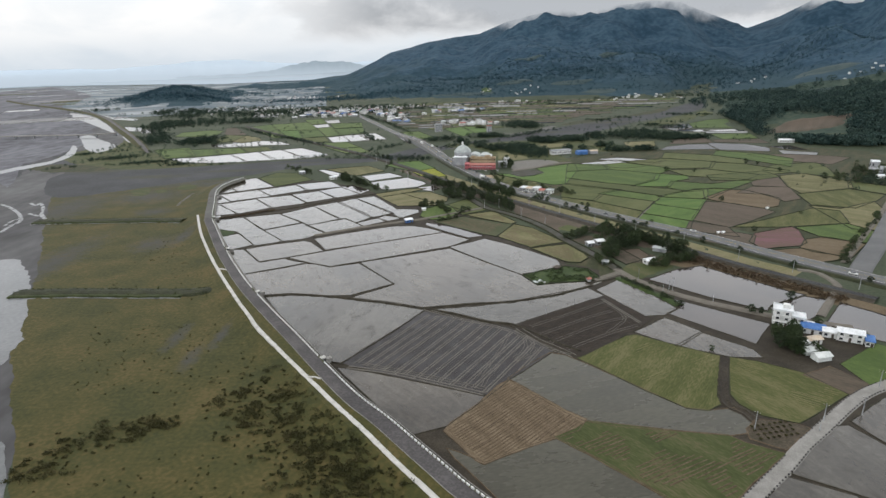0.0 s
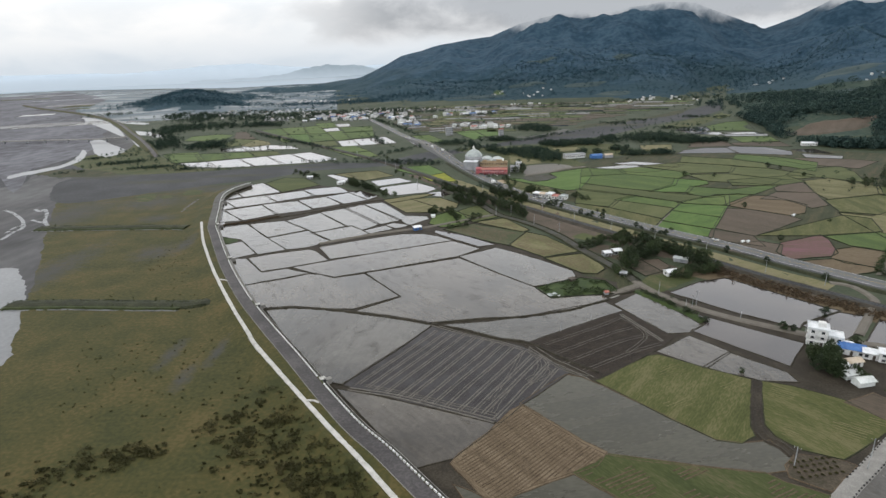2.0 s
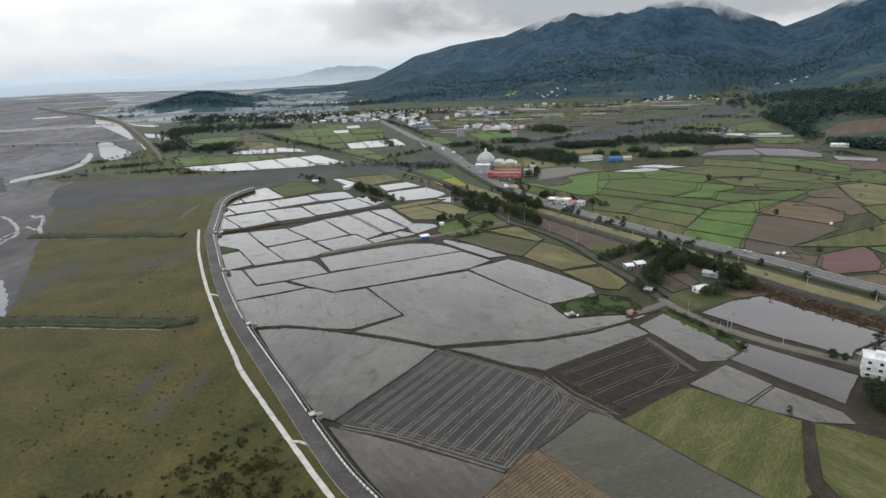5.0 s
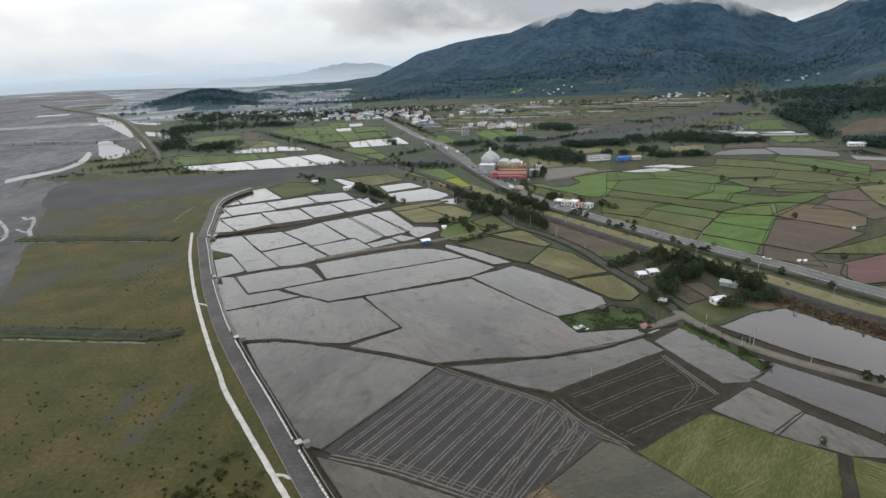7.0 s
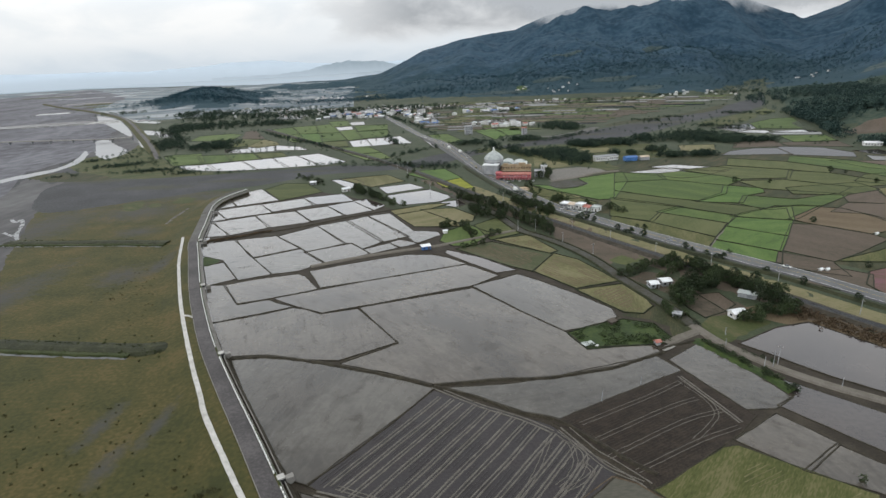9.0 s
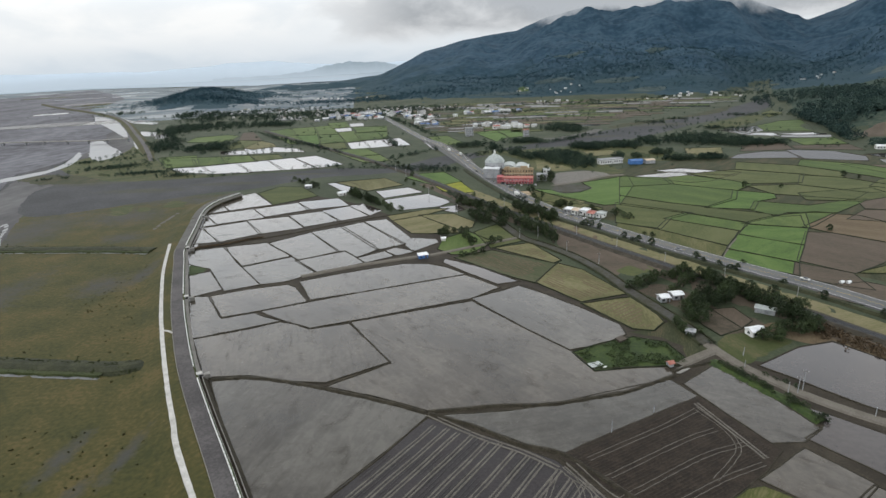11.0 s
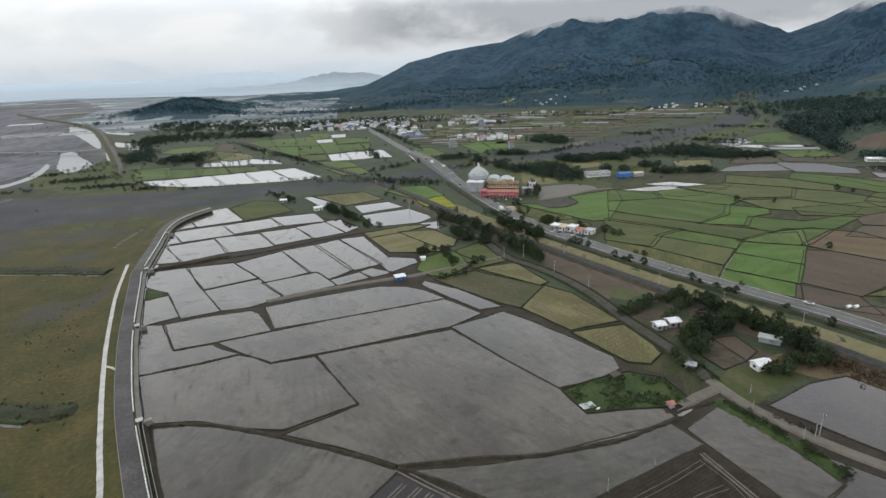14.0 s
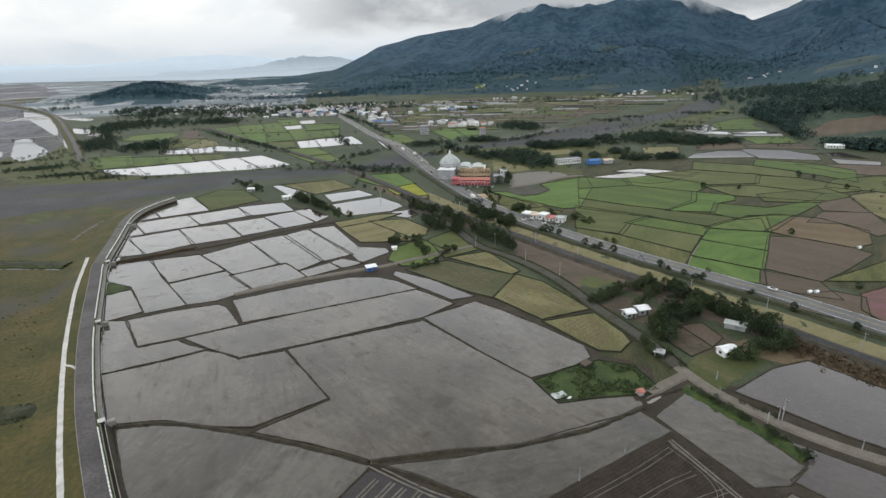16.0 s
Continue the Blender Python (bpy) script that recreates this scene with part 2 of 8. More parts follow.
M["lime"] = mat("young green crop", [(0.042, 0.081, 0.013), (0.06, 0.11, 0.019), (0.084, 0.132, 0.03)], 0.07, 0.85, 0.5, 1.3, per=0.05, stretch=(0.35, 1.7, 1), spin=True)
M["yellow"] = mat("flowering rapeseed", [(0.112, 0.140, 0.008), (0.175, 0.189, 0.010), (0.238, 0.231, 0.021)], 0.1, 0.85, 0.5, 1.3)
M["green"] = mat("green rice", [(0.041, 0.07, 0.013), (0.06, 0.094, 0.018), (0.084, 0.115, 0.03)], 0.04, 0.85, 0.5, 1.0, per=0.14, stretch=(0.35, 1.7, 1), spin=True)
M["olive"] = mat("olive field", [(0.044, 0.056, 0.016), (0.064, 0.077, 0.023), (0.088, 0.096, 0.036)], 0.04, 0.9, 0.5, 1.0, per=0.12, stretch=(0.35, 1.7, 1), spin=True)
M["straw"] = mat("straw field", [(0.078, 0.077, 0.03), (0.124, 0.116, 0.052), (0.162, 0.144, 0.077)], 0.05, 0.9, 0.5, 1.0, per=0.1, stretch=(0.35, 1.7, 1), spin=True)
M["brown"] = mat("bare brown field", [(0.0496, 0.04134, 0.02652), (0.0744, 0.05772, 0.04134), (0.0944, 0.07254, 0.05304)], 0.04, 0.9, 0.5, 1.0, per=0.1, stretch=(0.35, 1.7, 1), spin=True)
M["clay"] = mat("dry clay field", [(0.08036, 0.0576, 0.03354), (0.1066, 0.0784, 0.04472), (0.1279, 0.0992, 0.06192)], 0.04, 0.9, 0.5, 1.0, stretch=(0.35, 1.7, 1), spin=True)
M["pink"] = mat("cosmos flowers", [(0.08, 0.058, 0.037), (0.112, 0.062, 0.056), (0.145, 0.066, 0.08)], 0.05, 0.9, 0.5, 1.0, stretch=(0.35, 1.7, 1), spin=True)
M["garden"] = mat("vegetable garden soil", [(0.036, 0.033, 0.018), (0.060, 0.048, 0.033), (0.084, 0.066, 0.048)], 0.2, 0.9, 0.5, 1.5)
M["swamp"] = mat("wet swamp grass", [(0.012, 0.024, 0.005), (0.024, 0.045, 0.007), (0.045, 0.066, 0.013)], 0.12, 0.8, 0.6, 1.0)
M["bank"] = mat("muddy bund", [(0.014, 0.0115, 0.0065), (0.024, 0.02, 0.0115), (0.042, 0.036, 0.023)], 0.35, 0.85, 0.6, 2.0)
M["asphalt"] = mat("worn asphalt", [(0.04, 0.037, 0.037), (0.058, 0.053, 0.053), (0.088, 0.082, 0.08)], 0.07, 0.75, 0.2, 1.2)
M["paleroad"] = mat("pale dusty asphalt", [(0.0744, 0.07688, 0.07936), (0.09796, 0.0992, 0.09982), (0.1209, 0.1209, 0.1203)], 0.06, 0.7, 0.2, 2.0)
M["concrete"] = mat("weathered concrete", [(0.175, 0.168, 0.153), (0.215, 0.207, 0.19), (0.26, 0.252, 0.234)], 0.25, 0.85, 0.3, 3.0)
M["whitecon"] = mat("whitewashed concrete", [(0.323, 0.315, 0.289), (0.442, 0.433, 0.408), (0.527, 0.518, 0.493)], 0.3, 0.85, 0.3, 3.0)
M["black"] = mat("black paint", [(0.015, 0.015, 0.015), (0.03, 0.03, 0.03)], 1.0, 0.6, 0.1, 4.0)
M["verge"] = mat("dry grass verge", [(0.02801, 0.03174, 0.007994), (0.04668, 0.04719, 0.01308), (0.06535, 0.06176, 0.0218)], 0.12, 0.9, 0.5, 1.5)
M["river_grass"] = mat("floodplain grass", [(0.03, 0.034, 0.008), (0.044, 0.044, 0.0105), (0.057, 0.05, 0.013), (0.08, 0.063, 0.02)], 0.045, 0.92, 0.6, 0.6, bumpd=0.25)
M["gravel"] = mat("grey river gravel", [(0.0165, 0.0178, 0.02), (0.028, 0.03, 0.0325), (0.045, 0.047, 0.05)], 0.02, 0.8, 0.4, 0.5, bumpd=0.3)
M["gravelgrass"] = mat("sparse grass on gravel", [(0.035, 0.034, 0.018), (0.05, 0.048, 0.038), (0.062, 0.061, 0.058)], 0.12, 0.9, 0.4, 0.8)
# far plain: distance haze is painted into its pale bluish base colour
M["farplain"] = mat("haze-tinted far wet paddies and grass", [(0.04412, 0.065, 0.06774), (0.06373, 0.09, 0.1016), (0.08824, 0.1187, 0.1439)], 0.006, 0.4, 0.1, 0.03, 0.4, rough2=0.9, stretch=(0.6, 1.6, 1))
M["dirtroad"] = mat("dusty concrete lane", [(0.1035, 0.0918, 0.0747), (0.126, 0.1134, 0.0945), (0.1485, 0.135, 0.1143)], 0.25, 0.9, 0.3, 2.0)
# hillside base colour lightened and blued to imitate haze
M["hillside"] = mat("haze-tinted dark hillside scrub", [(0.02475, 0.0429, 0.03509), (0.04125, 0.06149, 0.04785), (0.06875, 0.08294, 0.06061)], 0.02, 0.95, 0.5, 0.2, 0.1, bumpd=1.0)
M["silt"] = mat("pale wet silt", [(0.018, 0.0178, 0.0183), (0.031, 0.0306, 0.0315), (0.05, 0.0495, 0.051)], 0.012, 0.55, 0.2, 0.12, 0.3, rough2=0.8, stretch=(1, 0.45, 1))
M["river"] = mat("milky river water", [(0.05, 0.055, 0.058), (0.07, 0.076, 0.079), (0.098, 0.103, 0.105)], 0.03, 0.3, 0.05, 0.5, 0.35, bumpd=0.03)
M["railbed"] = mat("brown ballast bank", [(0.0255, 0.02295, 0.0153), (0.0408, 0.0357, 0.0255), (0.0612, 0.051, 0.03825)], 0.2, 0.9, 0.5, 1.2)
# the blue of distance haze is put into the forest's base colours
M["forest"] = mat("haze-tinted mountain forest", [(0.018, 0.042, 0.066), (0.03, 0.06, 0.089), (0.045, 0.082, 0.114)], 0.012, 0.95, 0.6, 0.06, 0.1, bumpd=4.0)
M["leaf"] = mat("broad leaves", [(0.012, 0.022, 0.008), (0.023, 0.039, 0.013), (0.045, 0.065, 0.022)], 0.6, 0.7, 0.0, 3.0, 0.3, per=0.16, space="object")
M["bark"] = mat("grey bark", [(0.05, 0.04, 0.03), (0.1, 0.085, 0.07)], 2.0, 0.9, 0.4, 8.0, space="object")
M["whitewall"] = mat("white plaster", [(0.475, 0.475, 0.456), (0.627, 0.627, 0.608), (0.722, 0.722, 0.703)], 0.4, 0.8, 0.1, 3.0)
M["whiteroof"] = mat("white sheet roof", [(0.550, 0.570, 0.580), (0.700, 0.720, 0.730), (0.800, 0.810, 0.820)], 0.3, 0.5, 0.1, 2.0)
M["blueroof"] = mat("blue sheet roof", [(0.03, 0.09, 0.25), (0.05, 0.14, 0.36), (0.08, 0.19, 0.42)], 0.3, 0.5, 0.1, 2.0)
M["redroof"] = mat("rusty red sheet", [(0.25, 0.09, 0.07), (0.36, 0.13, 0.1), (0.42, 0.2, 0.16)], 0.5, 0.6, 0.1, 2.0)
M["yellowline"] = mat("yellow road paint", [(0.4, 0.3, 0.05), (0.5, 0.38, 0.08)], 1.0, 0.7, 0.1, 4.0)
M["track"] = mat("pale drying mud", [(0.0729, 0.06512, 0.0533), (0.1008, 0.09152, 0.07626), (0.1287, 0.117, 0.09676)], 0.3, 0.6, 0.5, 2.0)
M["glass"] = mat("dark window glass", [(0.02, 0.025, 0.03), (0.04, 0.045, 0.05)], 0.5, 0.1, 0.0, 2.0, 0.6)
M["ochre"] = mat("ochre plaster", [(0.27, 0.2, 0.12), (0.37, 0.285, 0.18), (0.45, 0.36, 0.24)], 0.2, 0.8, 0.2, 1.0)
M["redwall"] = mat("red painted wall", [(0.3, 0.07, 0.085), (0.42, 0.11, 0.12), (0.5, 0.19, 0.19)], 0.2, 0.7, 0.2, 1.0)
M["greywall"] = mat("grey plaster", [(0.2, 0.21, 0.22), (0.3, 0.31, 0.32), (0.38, 0.38, 0.38)], 0.2, 0.8, 0.2, 1.0)
M["beige"] = mat("beige sheet roof", [(0.38, 0.3, 0.22), (0.5, 0.41, 0.31), (0.56, 0.48, 0.38)], 0.3, 0.6, 0.1, 2.0)
M["sheet"] = mat("translucent greenhouse sheet", [(0.45, 0.48, 0.46), (0.58, 0.6, 0.58), (0.66, 0.68, 0.66)], 0.3, 0.4, 0.1, 2.0)
M["tin"] = mat("pale green tin roof", [(0.26, 0.29, 0.28), (0.36, 0.39, 0.38), (0.46, 0.49, 0.48)], 0.3, 0.5, 0.1, 2.0)
M["earth"] = mat("dark paddy earth", [(0.016, 0.0125, 0.0075), (0.026, 0.0205, 0.013), (0.045, 0.037, 0.025)], 0.1, 0.85, 0.5, 1.5)
M["scrub"] = mat("brown dead scrub", [(0.040, 0.028, 0.016), (0.068, 0.048, 0.028), (0.104, 0.072, 0.040)], 0.6, 0.9, 0.0, 3.0, per=0.1, space="object")
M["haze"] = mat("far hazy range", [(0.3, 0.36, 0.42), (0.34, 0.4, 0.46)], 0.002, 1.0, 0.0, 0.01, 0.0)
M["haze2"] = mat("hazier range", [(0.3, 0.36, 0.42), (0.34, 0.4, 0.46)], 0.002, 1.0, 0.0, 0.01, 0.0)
M["haze3"] = mat("blue hazy range", [(0.2, 0.26, 0.3), (0.26, 0.32, 0.36)], 0.004, 1.0, 0.0, 0.02, 0.0)
# the ranges' haze is painted: pale base colour plus a blue glow
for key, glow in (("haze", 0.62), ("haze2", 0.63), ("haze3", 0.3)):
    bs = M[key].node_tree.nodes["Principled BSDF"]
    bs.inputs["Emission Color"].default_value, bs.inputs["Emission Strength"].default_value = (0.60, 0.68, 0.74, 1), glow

blotched(M["gravel"], ((-330, 640, 50, 12), (-250, 662, 44, 9), (-420, 690, 40, 18), (-180, 700, 40, 5), (300, 1010, 60, 20), (180, 905, 40, 10)), (0.036, 0.038, 0.016))
blotched(M["river_grass"], ((-345, 500, 34, 70), (-262, 352, 16, 60), (-240, 592, 60, 18), (-255, 480, 18, 14), (-211, 387, 16, 18), (-290, 540, 40, 30), (-300, 605, 70, 30), (-129, 240, 4, 14), (-114, 220, 4, 12), (-108, 240, 3, 14), (-196, 402, 7, 22)), (0.05, 0.05, 0.047))
M["bundgrass"] = mat("dark grass of field bunds", [(0.014, 0.017, 0.007), (0.023, 0.027, 0.011), (0.04, 0.042, 0.019)], 0.15, 0.9, 0.4, 1.5)
M["bunddark"] = mat("dark weeds of far bunds", [(0.008, 0.012, 0.005), (0.014, 0.019, 0.008), (0.026, 0.03, 0.013)], 0.15, 0.9, 0.4, 1.5)
M["weeds"] = mat("green weeds over old stubble", [(0.03, 0.042, 0.01), (0.047, 0.058, 0.016), (0.085, 0.078, 0.036)], 0.06, 0.9, 0.5, 1.2, stretch=(0.35, 1.7, 1), spin=True)
M["roadgravel"] = mat("dusty road gravel", [(0.07, 0.068, 0.062), (0.095, 0.092, 0.086), (0.12, 0.117, 0.11)], 0.12, 0.9, 0.4, 0.9)
M["reedleaf"] = mat("rank dark grass", [(0.022, 0.03, 0.009), (0.032, 0.042, 0.013), (0.05, 0.056, 0.022)], 0.15, 0.85, 0.0, 1.5, 0.2)
# slope meadows: haze painted in as a bluish base colour
M["slope"] = mat("haze-tinted dull slope meadow", [(0.022, 0.042, 0.046), (0.034, 0.056, 0.056), (0.05, 0.07, 0.064)], 0.03, 0.9, 0.4, 0.3)
M["wet"] = mat("smooth wet soil", [(0.033, 0.031, 0.019), (0.045, 0.042, 0.027), (0.062, 0.058, 0.04)], 0.05, 0.2, 0.05, 0.8, 0.34, rough2=0.35, stretch=(0.5, 1.4, 1), spin=True)
# pale base colour stands in for sky mirrored in far flooded strips
M["skysheen"] = mat("pale strip, sky reflection in its colour", [(0.09, 0.09, 0.09), (0.135, 0.136, 0.138), (0.19, 0.192, 0.196)], 0.03, 0.6, 0.1, 0.4, 0.5, per=0.12)
M["sand"] = mat("damp grey sand", [(0.086, 0.086, 0.094), (0.125, 0.125, 0.137), (0.17, 0.17, 0.186)], 0.01, 0.95, 0.2, 0.08, 0.1, stretch=(1, 0.5, 1))
# hill leaves paler and bluer than near leaves, for painted haze
M["hillleaf"] = mat("haze-tinted hill forest leaves", [(0.014, 0.032, 0.03), (0.026, 0.05, 0.044), (0.05, 0.08, 0.064)], 0.03, 0.85, 0.0, 0.3, 0.2)
M["townroof"] = mat("mixed town roofs", [(0.12, 0.13, 0.15), (0.3, 0.31, 0.32), (0.5, 0.51, 0.52), (0.26, 0.14, 0.11)], 0.05, 0.6, 0.1, 1.0, per=0.24, island=True)
M["furrow"] = mat("dark wet furrow mud", [(0.01, 0.0085, 0.008), (0.015, 0.0128, 0.012), (0.024, 0.021, 0.02)], 0.3, 0.5, 0.4, 2.0, 0.3)
M["furrow_brown"] = mat("brown furrow soil", [(0.054, 0.036, 0.021), (0.084, 0.060, 0.036), (0.120, 0.090, 0.060)], 0.3, 0.9, 0.4, 2.0)
M["leaf2"] = mat("lighter leaves", [(0.018, 0.031, 0.01), (0.031, 0.052, 0.016), (0.058, 0.08, 0.028)], 0.6, 0.7, 0.0, 3.0, 0.3, per=0.16, space="object")
M["leaf3"] = mat("dark clipped leaves", [(0.009, 0.019, 0.006), (0.016, 0.032, 0.009), (0.032, 0.054, 0.016)], 0.6, 0.7, 0.0, 3.0, 0.3, per=0.1, space="object")
# slope leaves carry the haze's blue in their base colour
M["leafblue"] = mat("haze-tinted far slope leaves", [(0.013, 0.037, 0.051), (0.025, 0.057, 0.074), (0.044, 0.084, 0.098)], 0.01, 0.9, 0.0, 0.05, 0.1)
# far woods' leaves lifted towards blue, as haze would do
M["leafdark"] = mat("dark haze-tinted hill forest leaves", [(0.0135, 0.027, 0.0189), (0.0234, 0.042, 0.02835), (0.0432, 0.064, 0.0378)], 0.05, 0.85, 0.0, 0.3, 0.2)
M["bushleaf"] = mat("dark bush leaves", [(0.024, 0.026, 0.008), (0.04, 0.039, 0.013), (0.066, 0.058, 0.024)], 0.15, 0.85, 0.0, 1.5, 0.2)
# cloud: see-through below, dense above, torn by noise
cm = bpy.data.materials.new("summit cloud")
cm.use_nodes = True
cn, ck = cm.node_tree.nodes, cm.node_tree.links
cn.clear()
c_out, c_mix, c_tr, c_em = cn.new("ShaderNodeOutputMaterial"), cn.new("ShaderNodeMixShader"), cn.new("ShaderNodeBsdfTransparent"), cn.new("ShaderNodeEmission")
c_em.inputs["Color"].default_value, c_em.inputs["Strength"].default_value = (0.47, 0.50, 0.53, 1), 1.0
c_geo, c_sep, c_noi = cn.new("ShaderNodeNewGeometry"), cn.new("ShaderNodeSeparateXYZ"), cn.new("ShaderNodeTexNoise")
c_noi.inputs["Scale"].default_value, c_noi.inputs["Detail"].default_value, c_noi.inputs["Roughness"].default_value = 0.0042, 7, 0.58
c_map = cn.new("ShaderNodeMapRange")
c_map.interpolation_type = "SMOOTHSTEP"
c_map.inputs["From Min"].default_value, c_map.inputs["From Max"].default_value = 222, 292
c_add = cn.new("ShaderNodeMath")
c_add.operation = "MULTIPLY_ADD"
c_add.inputs[1].default_value = 260
c_off = cn.new("ShaderNodeMath")
c_off.operation = "ADD"
c_off.inputs[1].default_value = -130
# it thins out towards the mountain's low shoulder
c_x = cn.new("ShaderNodeMapRange")
c_x.inputs["To Min"].default_value, c_x.inputs["To Max"].default_value = -300, 0
c_x.inputs["From Min"].default_value, c_x.inputs["From Max"].default_value = -700, 250
c_lift = cn.new("ShaderNodeMath")
c_lift.operation = "ADD"
ck.new(c_sep.outputs["X"], c_x.inputs["Value"]), ck.new(c_x.outputs[0], c_lift.inputs[0]), ck.new(c_sep.outputs["Z"], c_lift.inputs[1])
ck.new(c_geo.outputs["Position"], c_noi.inputs["Vector"]), ck.new(c_geo.outputs["Position"], c_sep.inputs[0])
ck.new(c_noi.outputs["Fac"], c_add.inputs[0]), ck.new(c_lift.outputs[0], c_off.inputs[0]), ck.new(c_off.outputs[0], c_add.inputs[2])
c_top, c_cut = cn.new("ShaderNodeMapRange"), cn.new("ShaderNodeMath")
c_top.interpolation_type, c_cut.operation = "SMOOTHSTEP", "MULTIPLY"
c_top.inputs["From Min"].default_value, c_top.inputs["From Max"].default_value = 325, 382
c_top.inputs["To Min"].default_value, c_top.inputs["To Max"].default_value = 1.0, 0.0
ck.new(c_sep.outputs["Z"], c_top.inputs["Value"]), ck.new(c_top.outputs[0], c_cut.inputs[1])
ck.new(c_add.outputs[0], c_map.inputs["Value"]), ck.new(c_map.outputs[0], c_cut.inputs[0]), ck.new(c_cut.outputs[0], c_mix.inputs[0])
ck.new(c_tr.outputs[0], c_mix.inputs[1]), ck.new(c_em.outputs[0], c_mix.inputs[2]), ck.new(c_mix.outputs[0], c_out.inputs[0])
M["cloud"] = cm

# glowing curtain painted as haze over the far shore: dense low, gone higher up
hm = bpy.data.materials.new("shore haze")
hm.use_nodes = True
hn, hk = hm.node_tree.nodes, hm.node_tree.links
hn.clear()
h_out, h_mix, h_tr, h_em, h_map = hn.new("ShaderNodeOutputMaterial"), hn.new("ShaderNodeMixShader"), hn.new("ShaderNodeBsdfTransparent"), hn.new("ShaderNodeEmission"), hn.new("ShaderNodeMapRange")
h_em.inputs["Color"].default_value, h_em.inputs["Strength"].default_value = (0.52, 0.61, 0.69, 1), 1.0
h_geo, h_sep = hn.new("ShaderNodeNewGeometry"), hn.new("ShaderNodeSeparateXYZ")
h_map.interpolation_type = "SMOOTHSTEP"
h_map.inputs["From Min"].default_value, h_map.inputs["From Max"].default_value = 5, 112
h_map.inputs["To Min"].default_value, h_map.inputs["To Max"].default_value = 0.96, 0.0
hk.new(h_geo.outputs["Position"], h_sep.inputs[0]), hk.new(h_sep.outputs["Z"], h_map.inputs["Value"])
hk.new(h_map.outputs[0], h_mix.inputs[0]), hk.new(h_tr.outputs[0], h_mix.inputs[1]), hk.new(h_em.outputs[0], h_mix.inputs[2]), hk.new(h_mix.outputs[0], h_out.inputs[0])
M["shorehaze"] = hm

# low on the mountain the woods open into scrub, also tinted with haze blue
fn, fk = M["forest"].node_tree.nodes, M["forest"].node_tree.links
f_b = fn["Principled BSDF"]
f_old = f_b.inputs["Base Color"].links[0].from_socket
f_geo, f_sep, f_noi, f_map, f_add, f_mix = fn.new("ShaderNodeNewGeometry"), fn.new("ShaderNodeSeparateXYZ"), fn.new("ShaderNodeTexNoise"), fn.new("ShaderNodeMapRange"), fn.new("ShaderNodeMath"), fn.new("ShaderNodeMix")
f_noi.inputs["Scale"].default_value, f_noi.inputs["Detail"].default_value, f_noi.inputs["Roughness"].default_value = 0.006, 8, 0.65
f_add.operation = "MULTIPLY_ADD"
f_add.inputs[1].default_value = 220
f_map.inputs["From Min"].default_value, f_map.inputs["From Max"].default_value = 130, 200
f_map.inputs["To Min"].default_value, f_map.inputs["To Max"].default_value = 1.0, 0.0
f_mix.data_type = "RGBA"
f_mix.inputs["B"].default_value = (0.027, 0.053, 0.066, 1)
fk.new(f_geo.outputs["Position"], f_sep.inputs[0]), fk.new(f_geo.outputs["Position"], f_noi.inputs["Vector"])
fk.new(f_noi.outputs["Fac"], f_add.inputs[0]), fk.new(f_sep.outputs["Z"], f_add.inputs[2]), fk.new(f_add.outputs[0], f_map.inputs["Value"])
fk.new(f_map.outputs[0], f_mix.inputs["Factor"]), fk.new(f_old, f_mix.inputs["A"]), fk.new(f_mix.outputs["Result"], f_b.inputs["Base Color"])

# ---- building tools ----


def mesh_ob(name, verts, faces, material, parent=None, smooth=False, label=""):
    me = bpy.data.meshes.new(name)
    me.from_pydata([tuple(v) for v in verts], [], faces)
    me.update()
    if smooth:
        me.shade_smooth()
    for m in material if isinstance(material, (list, tuple)) else [material]:
        me.materials.append(m)
    ob = new(name, me)
    if parent is not None:
        ob.parent = parent
    if label:
        tagged(ob, label)
    return ob


def part(name, bm, material, parent, label=""):
    me = bpy.data.meshes.new(name)
    bm.to_mesh(me)
    bm.free()
    me.materials.append(material)
    ob = new(name, me)
    ob.parent = parent
    if label:
        tagged(ob, label)
    return ob


def smooth_line(pts, step):
    """A Catmull-Rom curve through the points, sampled about every step metres."""
    p = [Vector((*q, 0)) if len(q) == 2 else Vector(q) for q in pts]
    p = [2 * p[0] - p[1]] + p + [2 * p[-1] - p[-2]]
    out = []
    for i in range(1, len(p) - 2):
        a, b, c, d = p[i - 1 : i + 3]
        k = max(1, round((c - b).length / step))
        for j in range(k):
            t = j / k
            out.append(0.5 * (2 * b + (c - a) * t + (2 * a - 5 * b + 4 * c - d) * t * t + (3 * b - 3 * c + d - a) * t ** 3))
    out.append(p[-2])
    return out


def sides(line):
    """The unit vectors to the right of a line, point by point."""
    out = []
    for i in range(len(line)):
        t = line[min(i + 1, len(line) - 1)] - line[max(i - 1, 0)]
        t.z = 0
        t.normalize()
        out.append(Vector((t.y, -t.x, 0)))
    return out


def sweep(name, line, profile, material, parent=None, wob=0.0, label=""):
    """A profile of (across, height) points drawn along a line; the line's own height counts."""
    sd = sides(line)
    verts, faces = [], []
    k = len(profile)
    for i, (p, s) in enumerate(zip(line, sd)):
        for a, h in profile:
            w = wob * noise.noise((p.x * 0.4 + a, p.y * 0.4, h)) if wob else 0
            verts.append(p + s * (a + w) + Vector((0, 0, h + 0.4 * w)))
    for i in range(len(line) - 1):
        for j in range(k - 1):
            a = i * k + j
            faces.append((a, a + k, a + k + 1, a + 1))
    return mesh_ob(name, verts, faces, material, parent, label=label)


